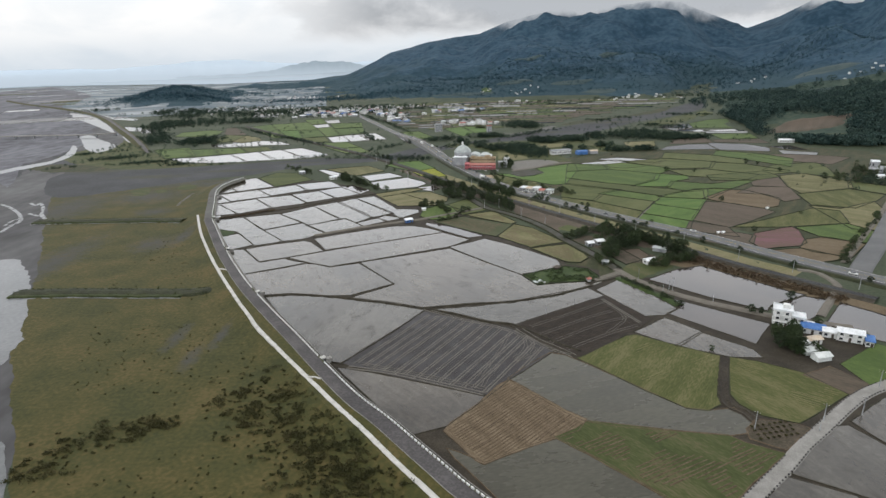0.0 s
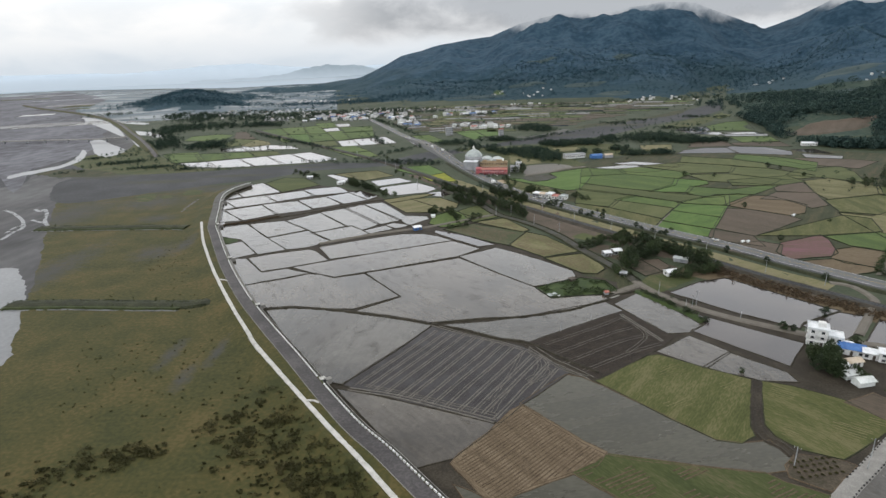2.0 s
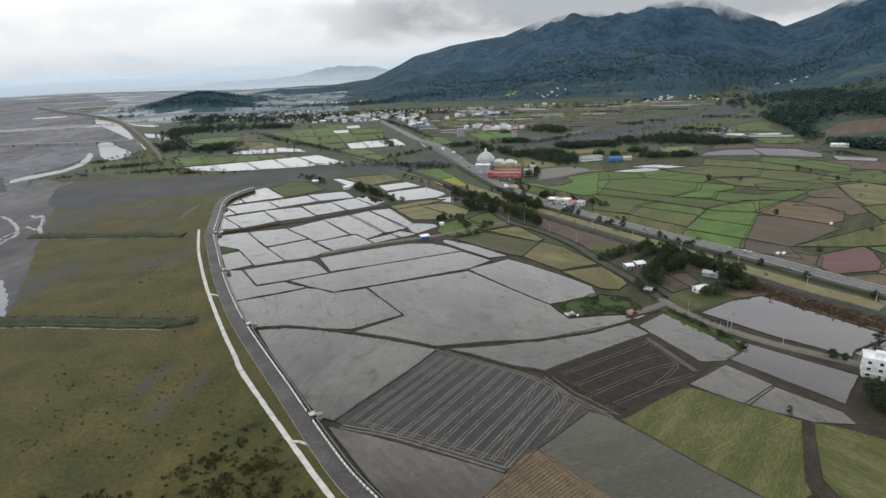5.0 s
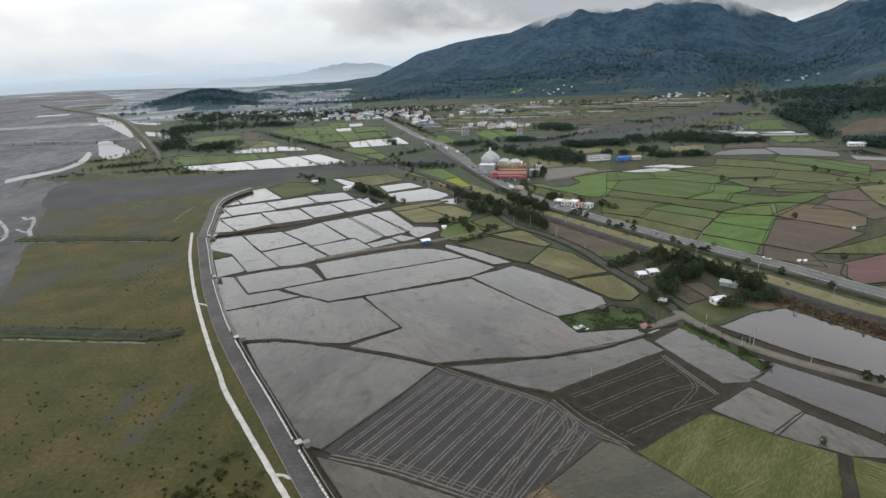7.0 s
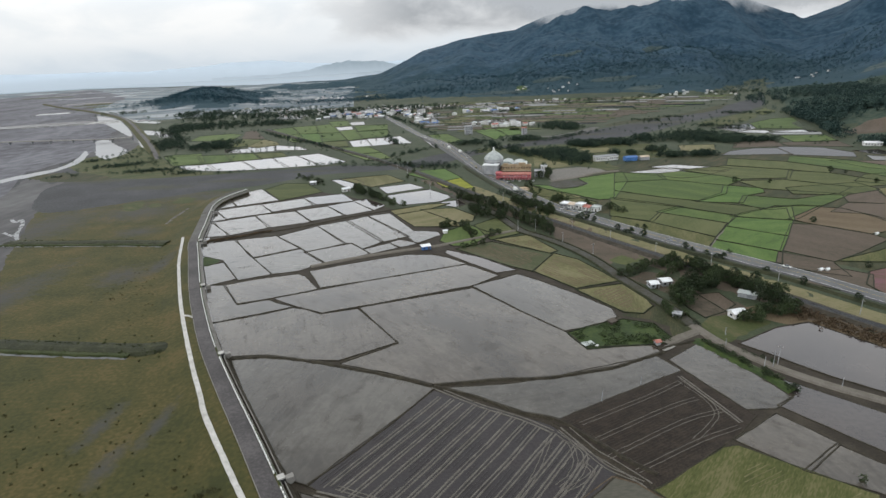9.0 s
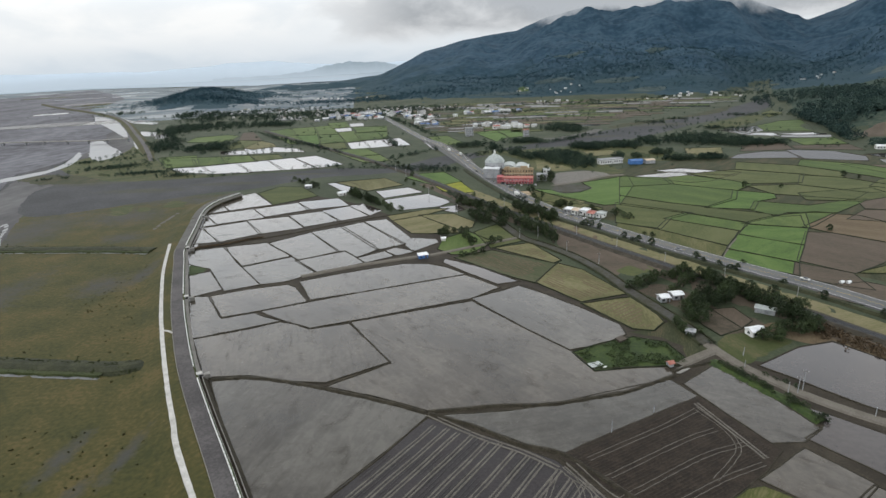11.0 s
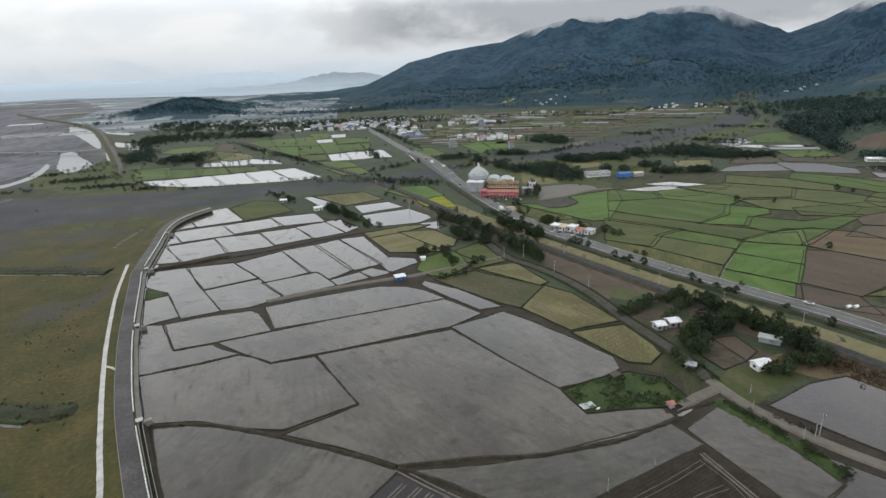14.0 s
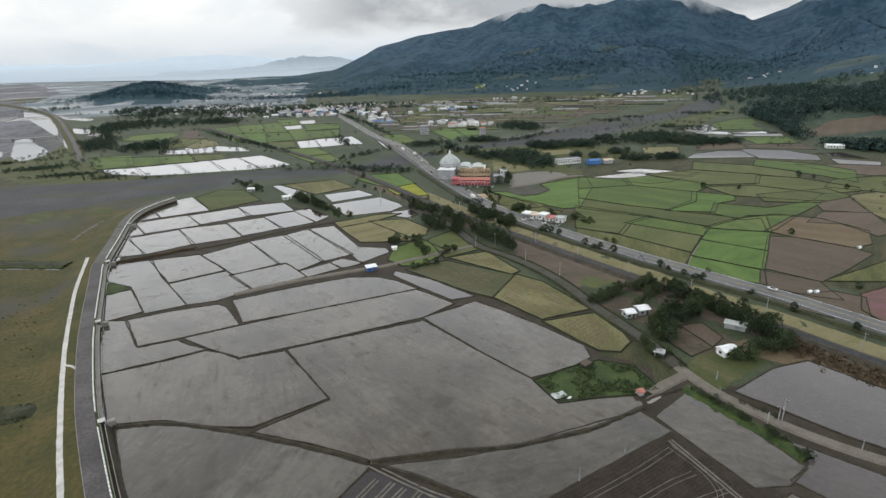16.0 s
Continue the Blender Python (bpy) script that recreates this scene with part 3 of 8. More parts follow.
def box(bm, x, y, z, sx, sy, sz, rz=0.0):
    """A box standing on z, centred at x, y."""
    m = Matrix.Translation((x, y, z + sz / 2)) @ Matrix.Rotation(rz, 4, "Z") @ Matrix.Diagonal((sx, sy, sz, 1))
    bmesh.ops.create_cube(bm, size=1, matrix=m)


FIELD_LABEL = {
    "wet": ("bare wet brown soil, smoothed for planting", "paddy field"),
    "skysheen": ("strip field with sky reflection in its pale colour", "field"),
    "mud": ("flooded paddy with grey mud between earth bunds", "paddy field"),
    "pond": ("paddy flooded with still water, framed by bunds", "paddy field"),
    "dark": ("dark freshly ploughed wet soil with wheel tracks", "field"),
    "rows": ("grey muddy field ploughed in long rows", "field"),
    "stubble": ("brown field of cut rice stubble", "field"),
    "weedy": ("weedy green and brown field beside the village road", "field"),
    "weeds": ("weedy green and brown field beside the village road", "field"),
    "grass": ("dry yellow-green grass field", "field"),
    "meadow": ("mown green and straw-coloured meadow", "field"),
    "lime": ("bright green young crop field", "field"),
    "yellow": ("bright yellow flowering rapeseed field", "field"),
    "green": ("green rice field with dark bunds", "field"),
    "olive": ("olive green grassy field", "field"),
    "straw": ("straw-coloured harvested field", "field"),
    "brown": ("bare brown fallow field", "field"),
    "clay": ("dry ochre fallow field", "field"),
    "pink": ("field of pink cosmos flowers", "field"),
    "garden": ("vegetable garden with rows of plants", "garden"),
    "swamp": ("lush dark green swampy grass patch", "field"),
}


def inset(pts, d):
    """The polygon moved inwards by d."""
    n = len(pts)
    area = sum(pts[i].x * pts[(i + 1) % n].y - pts[(i + 1) % n].x * pts[i].y for i in range(n))
    sgn = 1 if area > 0 else -1
    out = []
    for i in range(n):
        a, b, c = pts[i - 1], pts[i], pts[(i + 1) % n]
        u, v = (b - a).normalized(), (c - b).normalized()
        n1, n2 = Vector((-u.y, u.x, 0)) * sgn, Vector((-v.y, v.x, 0)) * sgn
        m = n1 + n2
        if m.length < 1e-4:
            m = n1
        m = m.normalized()
        out.append(b + m * d / max(0.5, m.dot(n1)))
    return out


FIELDS = []


def field(kind, *pts):
    """One field: its surface and, round it, a low earth bund."""
    c = Vector((sum(p[0] for p in pts) / len(pts), sum(p[1] for p in pts) / len(pts), 0))
    ring = [Vector((p[0], p[1], 0)) - c for p in pts]
    # bends between the corners, so that no edge runs ruler-straight
    full = []
    far = c.length
    for i, a in enumerate(ring):
        b = ring[(i + 1) % len(ring)]
        k = max(1, min(14, round((b - a).length / (4 if far < 560 else 15))))
        s = (b - a).normalized()
        s = Vector((s.y, -s.x, 0))
        for j in range(k):
            p = a.lerp(b, j / k)
            w = p + c
            full.append(p + s * (0.35 * noise.noise((w.x * 0.15, w.y * 0.15, 3.0)) if j else 0))
    name = FIELD_LABEL[kind][1].replace(" ", "_")
    root = tagged(new(name), FIELD_LABEL[kind][0], FIELD_LABEL[kind][1], group=FIELD_LABEL[kind][1] + "s")
    root.location = c
    full = inset(full, -2.0 if kind == "dark" else -1.1 if c.x > 84 and c.y > 205 and far < 300 else -0.8 if far < 400 else -1.25 if far < 500 or (kind in ("mud", "pond") and far < 640) else -2.2)
    level = (0.07 if kind in ("mud", "pond", "wet") else 0.16) + 0.004 * (len(FIELDS) % 17)
    me = bpy.data.meshes.new("surface")
    bm = bmesh.new()
    bm.faces.new([bm.verts.new((p.x, p.y, level)) for p in full])
    bmesh.ops.triangulate(bm, faces=bm.faces[:])
    bmesh.ops.recalc_face_normals(bm, faces=bm.faces[:])
    if sum(f.normal.z for f in bm.faces) < 0:
        bmesh.ops.reverse_faces(bm, faces=bm.faces[:])
    part("surface", bm, M[kind], root)
    soil = kind in ("mud", "pond", "rows", "dark", "wet", "stubble", "weeds", "brown", "garden")
    near = c.x > -20 and far < 290
    big = 0.8 if near and kind not in ("mud", "pond", "rows", "dark") else 1.0 if far < 560 and soil else 1.1
    tall = 0.22 if near else 0.36 if soil or far < 290 else 0.5
    n = len(full)
    loops = [(inset(full, 0.3 * big), 0.0), (inset(full, 0.08), tall), (inset(full, -0.22 * big), tall + 0.02), (inset(full, -0.5 * big), 0.0)]
    verts, faces = [], []
    for loop, h in loops:
        for p in loop:
            w = p + c
            verts.append((p.x, p.y, h * (1 + 0.5 * noise.noise((w.x * 0.5, w.y * 0.5, 0)))))
    for r in range(3):
        for i in range(n):
            faces.append((r * n + i, r * n + (i + 1) % n, (r + 1) * n + (i + 1) % n, (r + 1) * n + i))
    mesh_ob("bund", verts, faces, M["bank" if kind in ("mud", "pond", "rows", "dark") else "furrow_brown" if soil and near else "bundgrass" if far < 290 else "bunddark"], root)
    FIELDS.append((kind, c, ring))
    return root


# ---- the land ----
# the mountain's crest: bearing in degrees, height in metres
RIDGE = [(-60, 0), (-22, 0), (-12, 10), (-8.5, 38), (-4.5, 131), (-0.7, 178), (4.2, 210), (6.9, 262), (11.3, 312), (13, 296), (15, 304), (19.5, 322), (22, 306), (24.6, 252), (27.5, 190), (29.8, 230), (31.6, 278), (34, 340), (38, 400), (60, 400), (80, 0)]


def smoothstep(a, b, v):
    t = np.clip((v - a) / (b - a), 0, 1)
    return t * t * (3 - 2 * t)


def fbm(x, y, s, octaves=5):
    return noise.fractal((x * s, y * s, 0.3), 0.9, 2.1, octaves)


def land(az, r):
    """The land's height: a flat plain, low wooded hills and the mountain behind."""
    x, y = r * math.sin(radians(az)), r * math.cos(radians(az))
    top = float(np.interp(az, [a for a, _ in RIDGE], [h for _, h in RIDGE]))
    h = 0.0
    foot, crest = 1540 + 410 * float(smoothstep(20, 25, az)) * float(smoothstep(33, 27, az)), 2940
    if top > 0 and r > foot:
        t = (r - foot) / (crest - foot)
        s = t ** 1.2 if t < 1 else max(0.3, 1 - (t - 1) * 0.9)
        calm = 1 - 0.97 * math.exp(-(((t - 1) / 0.17) ** 2))
        spur = 1 - 2 * abs(noise.noise((x * 0.0042, y * 0.0017, 4.0)))
        h += top * s * (1 + (0.4 * fbm(x, y, 0.0022, 6) + 0.28 * (spur - 0.5)) * min(1, t * 3) * calm)
        h += (17 * abs(fbm(x + 900, y, 0.005, 5)) - 7 * abs(noise.noise((x * 0.011, y * 0.004, 9.0)))) * min(1, t * 3) * (1 if t < 0.9 else 0.25)
    near = float(np.interp(az, [25, 27, 29, 34, 39, 60], [1250, 1125, 960, 862, 820, 800]))
    up = float(smoothstep(25, 28, az)) * float(smoothstep(70, 55, az))
    if up and r > near:
        plateau = float(np.interp(az, [25, 28, 32, 35, 38, 60], [8, 17, 21, 30, 42, 60]))
        h2 = plateau * float(smoothstep(near, near + 330, r)) * (1 + 0.3 * fbm(x, y, 0.005))
        h = max(h, h2 + h * 0.6)
    d = ((az + 24.3) / 3.4) ** 2 + ((r - 2190) / 300) ** 2
    if d < 8:
        h += 41 * math.exp(-d) * (1 + 0.3 * fbm(x, y, 0.0065))
    h += 15 * math.exp(-(((x - 570) / 50) ** 2) - ((y - 905) / 42) ** 2)
    return h


AZ = [a for a in range(-180, -50, 5)] + [-50 + 0.2 * i for i in range(501)] + [50.5 + 5 * i for i in range(26)]
RAD = [0.0, 40, 70] + list(np.geomspace(100, 1440, 70)) + list(np.linspace(1455, 3100, 150)) + list(np.geomspace(3150, 4900, 20))
gv, gf = [], []
for r in RAD:
    for a in AZ:
        gv.append((r * math.sin(radians(a)), r * math.cos(radians(a)), land(a, r) if r > 750 else 0.0))
na = len(AZ)
fmat = []
for i in range(len(RAD) - 1):
    for j in range(na):
        k = (j + 1) % na
        gf.append((i * na + j, i * na + k, (i + 1) * na + k, (i + 1) * na + j))
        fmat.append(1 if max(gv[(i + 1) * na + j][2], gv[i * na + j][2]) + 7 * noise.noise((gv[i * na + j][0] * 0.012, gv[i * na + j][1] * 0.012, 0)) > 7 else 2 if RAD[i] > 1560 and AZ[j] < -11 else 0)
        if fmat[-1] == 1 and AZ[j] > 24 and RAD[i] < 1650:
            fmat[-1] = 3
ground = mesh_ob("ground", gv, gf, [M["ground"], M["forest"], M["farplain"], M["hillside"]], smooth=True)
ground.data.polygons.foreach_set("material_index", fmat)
ground.data.flip_normals() if ground.data.polygons[5000].normal.z < 0 else None
tagged(ground, "flat scrubby plain rising to forested mountains", "ground", kind="structure")

# far ranges in the haze: a pale rim all round, and a nearer range beyond the town
def far_range(name, r, lo, hi, step, height, material, label):
    vv, ff = [], []
    n = round((hi - lo) / step)
    for i in range(n + 1):
        a = lo + step * i
        for z in (-30, height(a)):
            vv.append((r * math.sin(radians(a)), r * math.cos(radians(a)), z))
    for i in range(n):
        ff.append((2 * i, 2 * i + 2, 2 * i + 3, 2 * i + 1))
    return tagged(mesh_ob(name, vv, ff, material), label, "mountains", kind="structure")


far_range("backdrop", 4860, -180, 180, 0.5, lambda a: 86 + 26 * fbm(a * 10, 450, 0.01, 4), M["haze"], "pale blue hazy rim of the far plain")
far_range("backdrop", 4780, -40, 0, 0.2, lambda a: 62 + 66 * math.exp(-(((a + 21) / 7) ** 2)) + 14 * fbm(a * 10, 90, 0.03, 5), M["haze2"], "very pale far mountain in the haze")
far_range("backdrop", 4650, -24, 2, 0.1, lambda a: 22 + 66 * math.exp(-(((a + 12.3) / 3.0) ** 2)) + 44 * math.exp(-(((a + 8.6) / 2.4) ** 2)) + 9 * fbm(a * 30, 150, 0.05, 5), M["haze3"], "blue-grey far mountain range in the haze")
# curtain mesh added to carry the painted shore haze
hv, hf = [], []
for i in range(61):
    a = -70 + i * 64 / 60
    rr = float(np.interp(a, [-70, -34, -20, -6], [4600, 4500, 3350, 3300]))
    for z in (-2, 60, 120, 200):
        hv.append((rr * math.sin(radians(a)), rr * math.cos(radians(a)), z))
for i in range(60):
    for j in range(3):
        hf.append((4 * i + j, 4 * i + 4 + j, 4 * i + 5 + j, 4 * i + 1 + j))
tagged(mesh_ob("haze_backdrop", hv, hf, M["shorehaze"]), "pale blue haze over the far shore, a glowing curtain", "haze", kind="structure")

# ---- levee with its road ----
LEVEE = smooth_line([(190, -78), (118, 3), (52, 78), (26, 107.5), (4.5, 130.2), (-3.75, 140.6), (-13.12, 152.5), (-23.8, 166.2), (-35.8, 180), (-50, 199.8), (-70.2, 229.6), (-91.2, 260), (-111.9, 291.2), (-130.6, 323), (-149.8, 358.2), (-177.5, 413.8), (-190.5, 440.9), (-207.2, 490), (-221.2, 531.2), (-226.2, 557.5), (-224, 580), (-216, 602)], 3)
NORTH = min(range(len(LEVEE)), key=lambda k: (LEVEE[k] - Vector((-190.5, 440.9, 0))).length)
sweep("road", LEVEE[: NORTH + 1], [(-3.2, 3.54), (-3.1, 3.6), (2.3, 3.6), (2.4, 3.54)], M["asphalt"])
tagged(sweep("dirt_road", LEVEE[NORTH:], [(-3.4, 3.5), (-3.2, 3.58), (2.3, 3.58), (2.6, 3.5)], M["roadgravel"], wob=0.5), "pale grey gravel road running on along the levee", "road", kind="structure")
tagged(bpy.data.objects["road"], "grey asphalt road along the top of the levee", "road", kind="structure")
tagged(sweep("levee", LEVEE, [(-24, -0.3), (-17, 0.5), (-12, 2.1), (-9.6, 3.05), (-7.5, 3.15), (-5.2, 3.35), (-4.1, 3.48), (-3.2, 3.5), (2.4, 3.5), (2.95, 3.4), (3.35, 3.0), (3.4, 0.03)], M["river_grass"], wob=0.12), "grassy river levee carrying an asphalt road", "levee", kind="structure")
STRIP = smooth_line([(178, -87), (107, -6), (43, 70), (-4.6, 129.4), (-17.2, 145.3), (-32, 164.9), (-46.3, 182.9), (-86.9, 237), (-97.9, 254.1), (-110.6, 274.3), (-125.3, 298.7), (-139, 322.2), (-150.6, 342.8), (-165.6, 371), (-182.8, 404.8), (-204.3, 452.8)], 2)
tagged(sweep("revetment", STRIP, [(-1.05, 2.4), (-0.9, 3.25), (0.85, 3.32), (1.0, 2.9)], M["whitecon"], wob=0.2), "pale crumbled concrete crest wall of the levee", "wall", kind="structure")


def road(name, pts, width, z, material, label, step=6, shoulder=None):
    line = smooth_line(pts, step)
    w = width / 2
    ob = sweep(name, line, [(-w - 0.8, 0.02), (-w, z), (w, z), (w + 0.8, 0.02)], material)
    return tagged(ob, label, "road", kind="structure")


def sheet(name, pts, z, material, label, category, rag=1.0, step=4):
    bm = bmesh.new()
    line = smooth_line(list(pts) + [pts[0]], step)[:-1]
    fc = bm.faces.new([bm.verts.new((p.x + rag * (2.0 * noise.noise((p.x * 0.05, p.y * 0.05, 1)) + 1.6 * noise.noise((p.x * 0.3, p.y * 0.3, 2))), p.y + rag * (2.0 * noise.noise((p.x * 0.05, p.y * 0.05, 7)) + 1.6 * noise.noise((p.x * 0.3, p.y * 0.3, 5))), z)) for p in line])
    bmesh.ops.triangulate(bm, faces=[fc])
    if sum(f.normal.z for f in bm.faces) < 0:
        bmesh.ops.reverse_faces(bm, faces=bm.faces[:])
    me = bpy.data.meshes.new(name)
    bm.to_mesh(me)
    bm.free()
    me.materials.append(material)
    return tagged(new(name, me), label, category, kind="structure")


BROWNS = (
    ([(64.6, 492.4), (73.3, 494.6), (97.3, 443.3), (111.9, 400.5), (106.4, 394.9), (88.1, 390.3), (77.8, 391.1), (60.2, 436.6)], 0.056, "brown", "bare brown waste ground beside the railway"),
    ([(99.1, 438.0), (119.5, 417.2), (136.5, 394.5), (128.7, 383.4), (114.6, 400.3), (100.3, 418.9)], 0.06, "straw", "dry grass between railway and highway"),
    ([(85.1, 394.5), (99.3, 403.6), (106.9, 396.8), (92.3, 386.1)], 0.068, "olive", "green patch of grass on waste ground"),
    ([(61.7, 483.3), (67.9, 492.0), (85.5, 460.4), (93.8, 441.1), (89.4, 434.0), (74.5, 450.7)], 0.064, "clay", "bare reddish ground beside the highway"),
)
HIGHWAY = [(268.8, 243.8), (232.5, 291.2), (201.6, 333.4), (180.6, 365.6), (163.8, 385.8), (144.8, 409.8), (122.8, 438.9), (97, 475.9), (72.6, 513.1), (48.8, 566.2), (27.5, 627.5), (6.25, 697.5), (-20, 792.5), (-46.2, 878.8), (-77.5, 963.8), (-117.5, 1085), (-171.2, 1245), (-196.2, 1313.8)]
# the highway rises to cross the creek on a bridge
HW = smooth_line([(x, y, 3.2 * math.exp(-(((y - 800) / 94) ** 4))) for x, y in HIGHWAY], 8)
tagged(sweep("highway", HW, [(-9, -3.75), (-5.8, 0.62), (-5.7, 0.75), (5.7, 0.75), (5.8, 0.62), (9, -3.75)], M["paleroad"]), "pale grey two-lane highway across the plain", "road", kind="structure")
for off in (-0.15, 0.15):
    sweep("centre_line", HW, [(off - 0.05, 0.757), (off + 0.05, 0.757)], M["yellowline"], bpy.data.objects["highway"])
for off in (-5.1, 5.1):
    sweep("edge_line", HW, [(off - 0.1, 0.757), (off + 0.1, 0.757)], M["whitewall"], bpy.data.objects["highway"])
BRIDGE = [p for p in HW if 719 < p.y < 890]
bridge = tagged(new("road_bridge"), "concrete highway bridge over the gravel creek", "bridge")
for off in (-6.0, 6.0):
    sweep("parapet", BRIDGE, [(off - 0.25, 0.4), (off - 0.25, 1.8), (off + 0.25, 1.8), (off + 0.25, 0.4)], M["concrete"], bridge)

road("side_road", [(420, 482), (361.9, 426), (283, 341.5), (246, 303.5), (238, 295)], 9.6, 0.62, M["paleroad"], "pale wide side road joining the highway")
road("kerb_path", [(420, 496), (329.5, 402), (270.5, 342), (238, 308)], 2.6, 0.5, M["dirtroad"], "pale footpath beside the side road", 3)
road("pond_lane", [(205, 300), (211.8, 296.6), (214.3, 289.5), (213.1, 277.3), (208.1, 270.8), (199.6, 261.3), (180.3, 241)], 2.6, 0.6, M["dirtroad"], "concrete lane crossing between the ponds", 3)
road("village_road", [(70, 115.1), (86.7, 127.3), (95.9, 134.3), (106.7, 142.4), (115.7, 149.8), (128.8, 159.1), (144.6, 170.6), (156.3, 177.8), (167.8, 182.8), (190.6, 191.6)], 3.7, 0.5, M["concrete"], "pale concrete village road between paddies", 3)
road("lane", [(187.5, 228.8), (162.5, 240.6), (140.6, 256.2), (130.9, 264.1), (121.2, 274.4), (112.8, 286.8), (107.5, 296.4), (103, 310)], 3.6, 0.56, M["dirtroad"], "concrete lane along the flooded pond", 3)
road("lane_link", [(85.9, 293.5), (93.8, 298.8), (102.6, 304.1)], 3.2, 0.59, M["dirtroad"], "short concrete lane to the sluice", 3)
road("railway_lane", [(103, 310), (98.9, 328.4), (92.8, 346.1), (85.6, 365.9), (78, 391.9), (67.5, 416), (54.2, 436.6), (39, 455.5), (29.8, 480.4), (22.9, 500.2), (6.25, 531.2), (-15, 565)], 4.6, 0.53, M["gravelgrass"], "narrow grey asphalt lane beside the fields", 4)
RAIL = smooth_line([(218.8, 256.2), (179.5, 305), (160.6, 332.9), (146.6, 352.5), (126.4, 379.8), (111.4, 403.9), (88.2, 437.5), (60, 480.2), (28.1, 529.4), (-2.5, 581.2), (-35, 638.8), (-92.5, 731.2), (-163.8, 830), (-257.5, 952.5), (-375, 1112.5)], 6)
tagged(sweep("railway_embankment", RAIL, [(-5.62, 0.03), (-2.75, 1.25), (2.75, 1.25), (5.62, 0.03)], M["railbed"], wob=0.3), "low brown railway embankment", "railway", kind="structure")


for off in (-0.72, 0.72):
    sweep("rail", RAIL, [(off - 0.08, 1.25), (off - 0.08, 1.42), (off + 0.08, 1.42), (off + 0.08, 1.25)], M["black"], bpy.data.objects["railway_embankment"])
tagged(sweep("ballast", RAIL, [(-2.0, 1.25), (-1.5, 1.34), (1.5, 1.34), (2.0, 1.25)], M["gravel"], bpy.data.objects["railway_embankment"]), "grey track ballast")

RSIDE = [p for p in RAIL if 285 < p.y < 640]
tagged(sweep("rail_verge", RSIDE, [(-15, 0.04), (-10, 0.1), (-5.5, 0.06)], M["brown"], wob=0.8), "bare brown strip along the railway", "soil", kind="structure")
tagged(sweep("rail_verge", RSIDE, [(5.5, 0.06), (8, 0.12), (13, 0.1), (17, 0.05)], M["straw"], wob=0.8), "dry grass strip between railway and highway", "grass", kind="structure")

for pts, z, kind, label in BROWNS:
    sheet("waste_ground", pts, z, M[kind], label, "soil")
for off in (-3.3, 3.3):
    tagged(sweep("hedge_bank", smooth_line([(103, 310), (98.9, 328.4), (92.8, 346.1), (85.6, 365.9), (78, 391.9), (67.5, 416), (54.2, 436.6), (39, 455.5), (29.8, 480.4), (22.9, 500.2), (6.25, 531.2)], 2), [(off - 0.8, 0.05), (off - 0.3, 0.9), (off + 0.3, 0.9), (off + 0.8, 0.05)], M["bundgrass"], wob=0.5), "dark weedy edge of the lane", "bank", kind="structure")
HSIDE = [p for p in HW if 270 < p.y < 700]
tagged(sweep("hedge_bank", HSIDE, [(-13.5, 0.05), (-11.8, 1.0), (-10.2, 1.1), (-8.8, 0.05)], M["bundgrass"], wob=0.8), "dark weedy bank below the highway", "bank", kind="structure")

# ---- river ----
sheet("floodplain", [(180, -84), (100, 4), (37.5, 87.5), (-12.5, 130), (-75, 218.8), (-137.5, 318.8), (-200, 431.2), (-220, 487.5), (-235, 537.5), (-237.5, 575), (-222.5, 612.5), (-300, 600), (-387.5, 550), (-330, 446.2), (-282.5, 372.5), (-241.2, 301.2), (-188.8, 212.5), (-150, 160), (-112.5, 87.5), (-70, -80), (60, -150)], 0.03, M["river_grass"], "floodplain covered with dry olive grass", "grass")
sheet("creek_bed", [(-451.2, 720), (-396.2, 691.2), (-317.5, 693.8), (-208.8, 715), (-152.5, 728.8), (-90, 720), (-40, 781.2), (6.25, 802.5), (112.5, 881.2), (207.5, 965), (323.8, 1060), (475, 1197.5), (700, 1452.5), (686.2, 1376.2), (492.5, 1121.2), (361.2, 1011.2), (237.5, 888.8), (142.5, 837.5), (76.2, 820), (-6.25, 750), (-30, 718.8), (-63.8, 698.8), (-108.8, 686.2), (-157.5, 678.8), (-188.8, 655), (-217.5, 631.2), (-255, 618.8), (-307.5, 586.2), (-387.5, 550), (-456.2, 650)], 0.05, M["gravel"], "dark grey gravel bed of the creek", "riverbed")
sheet("river_bed", [(-112.5, 87.5), (-150, 160), (-188.8, 212.5), (-241.2, 301.2), (-282.5, 372.5), (-330, 446.2), (-391.2, 550), (-456.2, 662.5), (-437.5, 750), (-481.2, 850), (-593.8, 1067.5), (-793.8, 1342.5), (-957.5, 1538.8), (-1112.5, 1675), (-1875, 2375), (-2125, 1625), (-1375, 625), (-750, 125), (-375, 0)], 0.04, M["silt"], "wide pale silt bed of the braided river", "riverbed")
sheet("paddy_earth", [(17.5, 110), (-2.5, 140), (-25, 167.5), (-56.2, 210), (-106.2, 291.2), (-143.8, 357.5), (-171.2, 413.8), (-200, 490), (-215, 535), (-218.8, 562.5), (-212.5, 582.5), (-187.5, 606.2), (-125, 587.5), (-68.8, 531.2), (-25, 475), (25, 437.5), (75, 375), (97.5, 327.5), (118.8, 293.8), (156.2, 250), (187.5, 200), (175, 150), (125, 112.5), (75, 100)], 0.045, M["earth"], "dark damp earth between the paddies", "soil")
sheet("railside_earth", [(53.8, 497.5), (75, 475), (100, 440), (125, 402.5), (150, 375), (145, 362.5), (118.8, 385), (102.5, 395), (90, 402.5), (72.5, 440), (57.5, 465)], 0.05, M["brown"], "bare brown strip beside the railway", "soil")
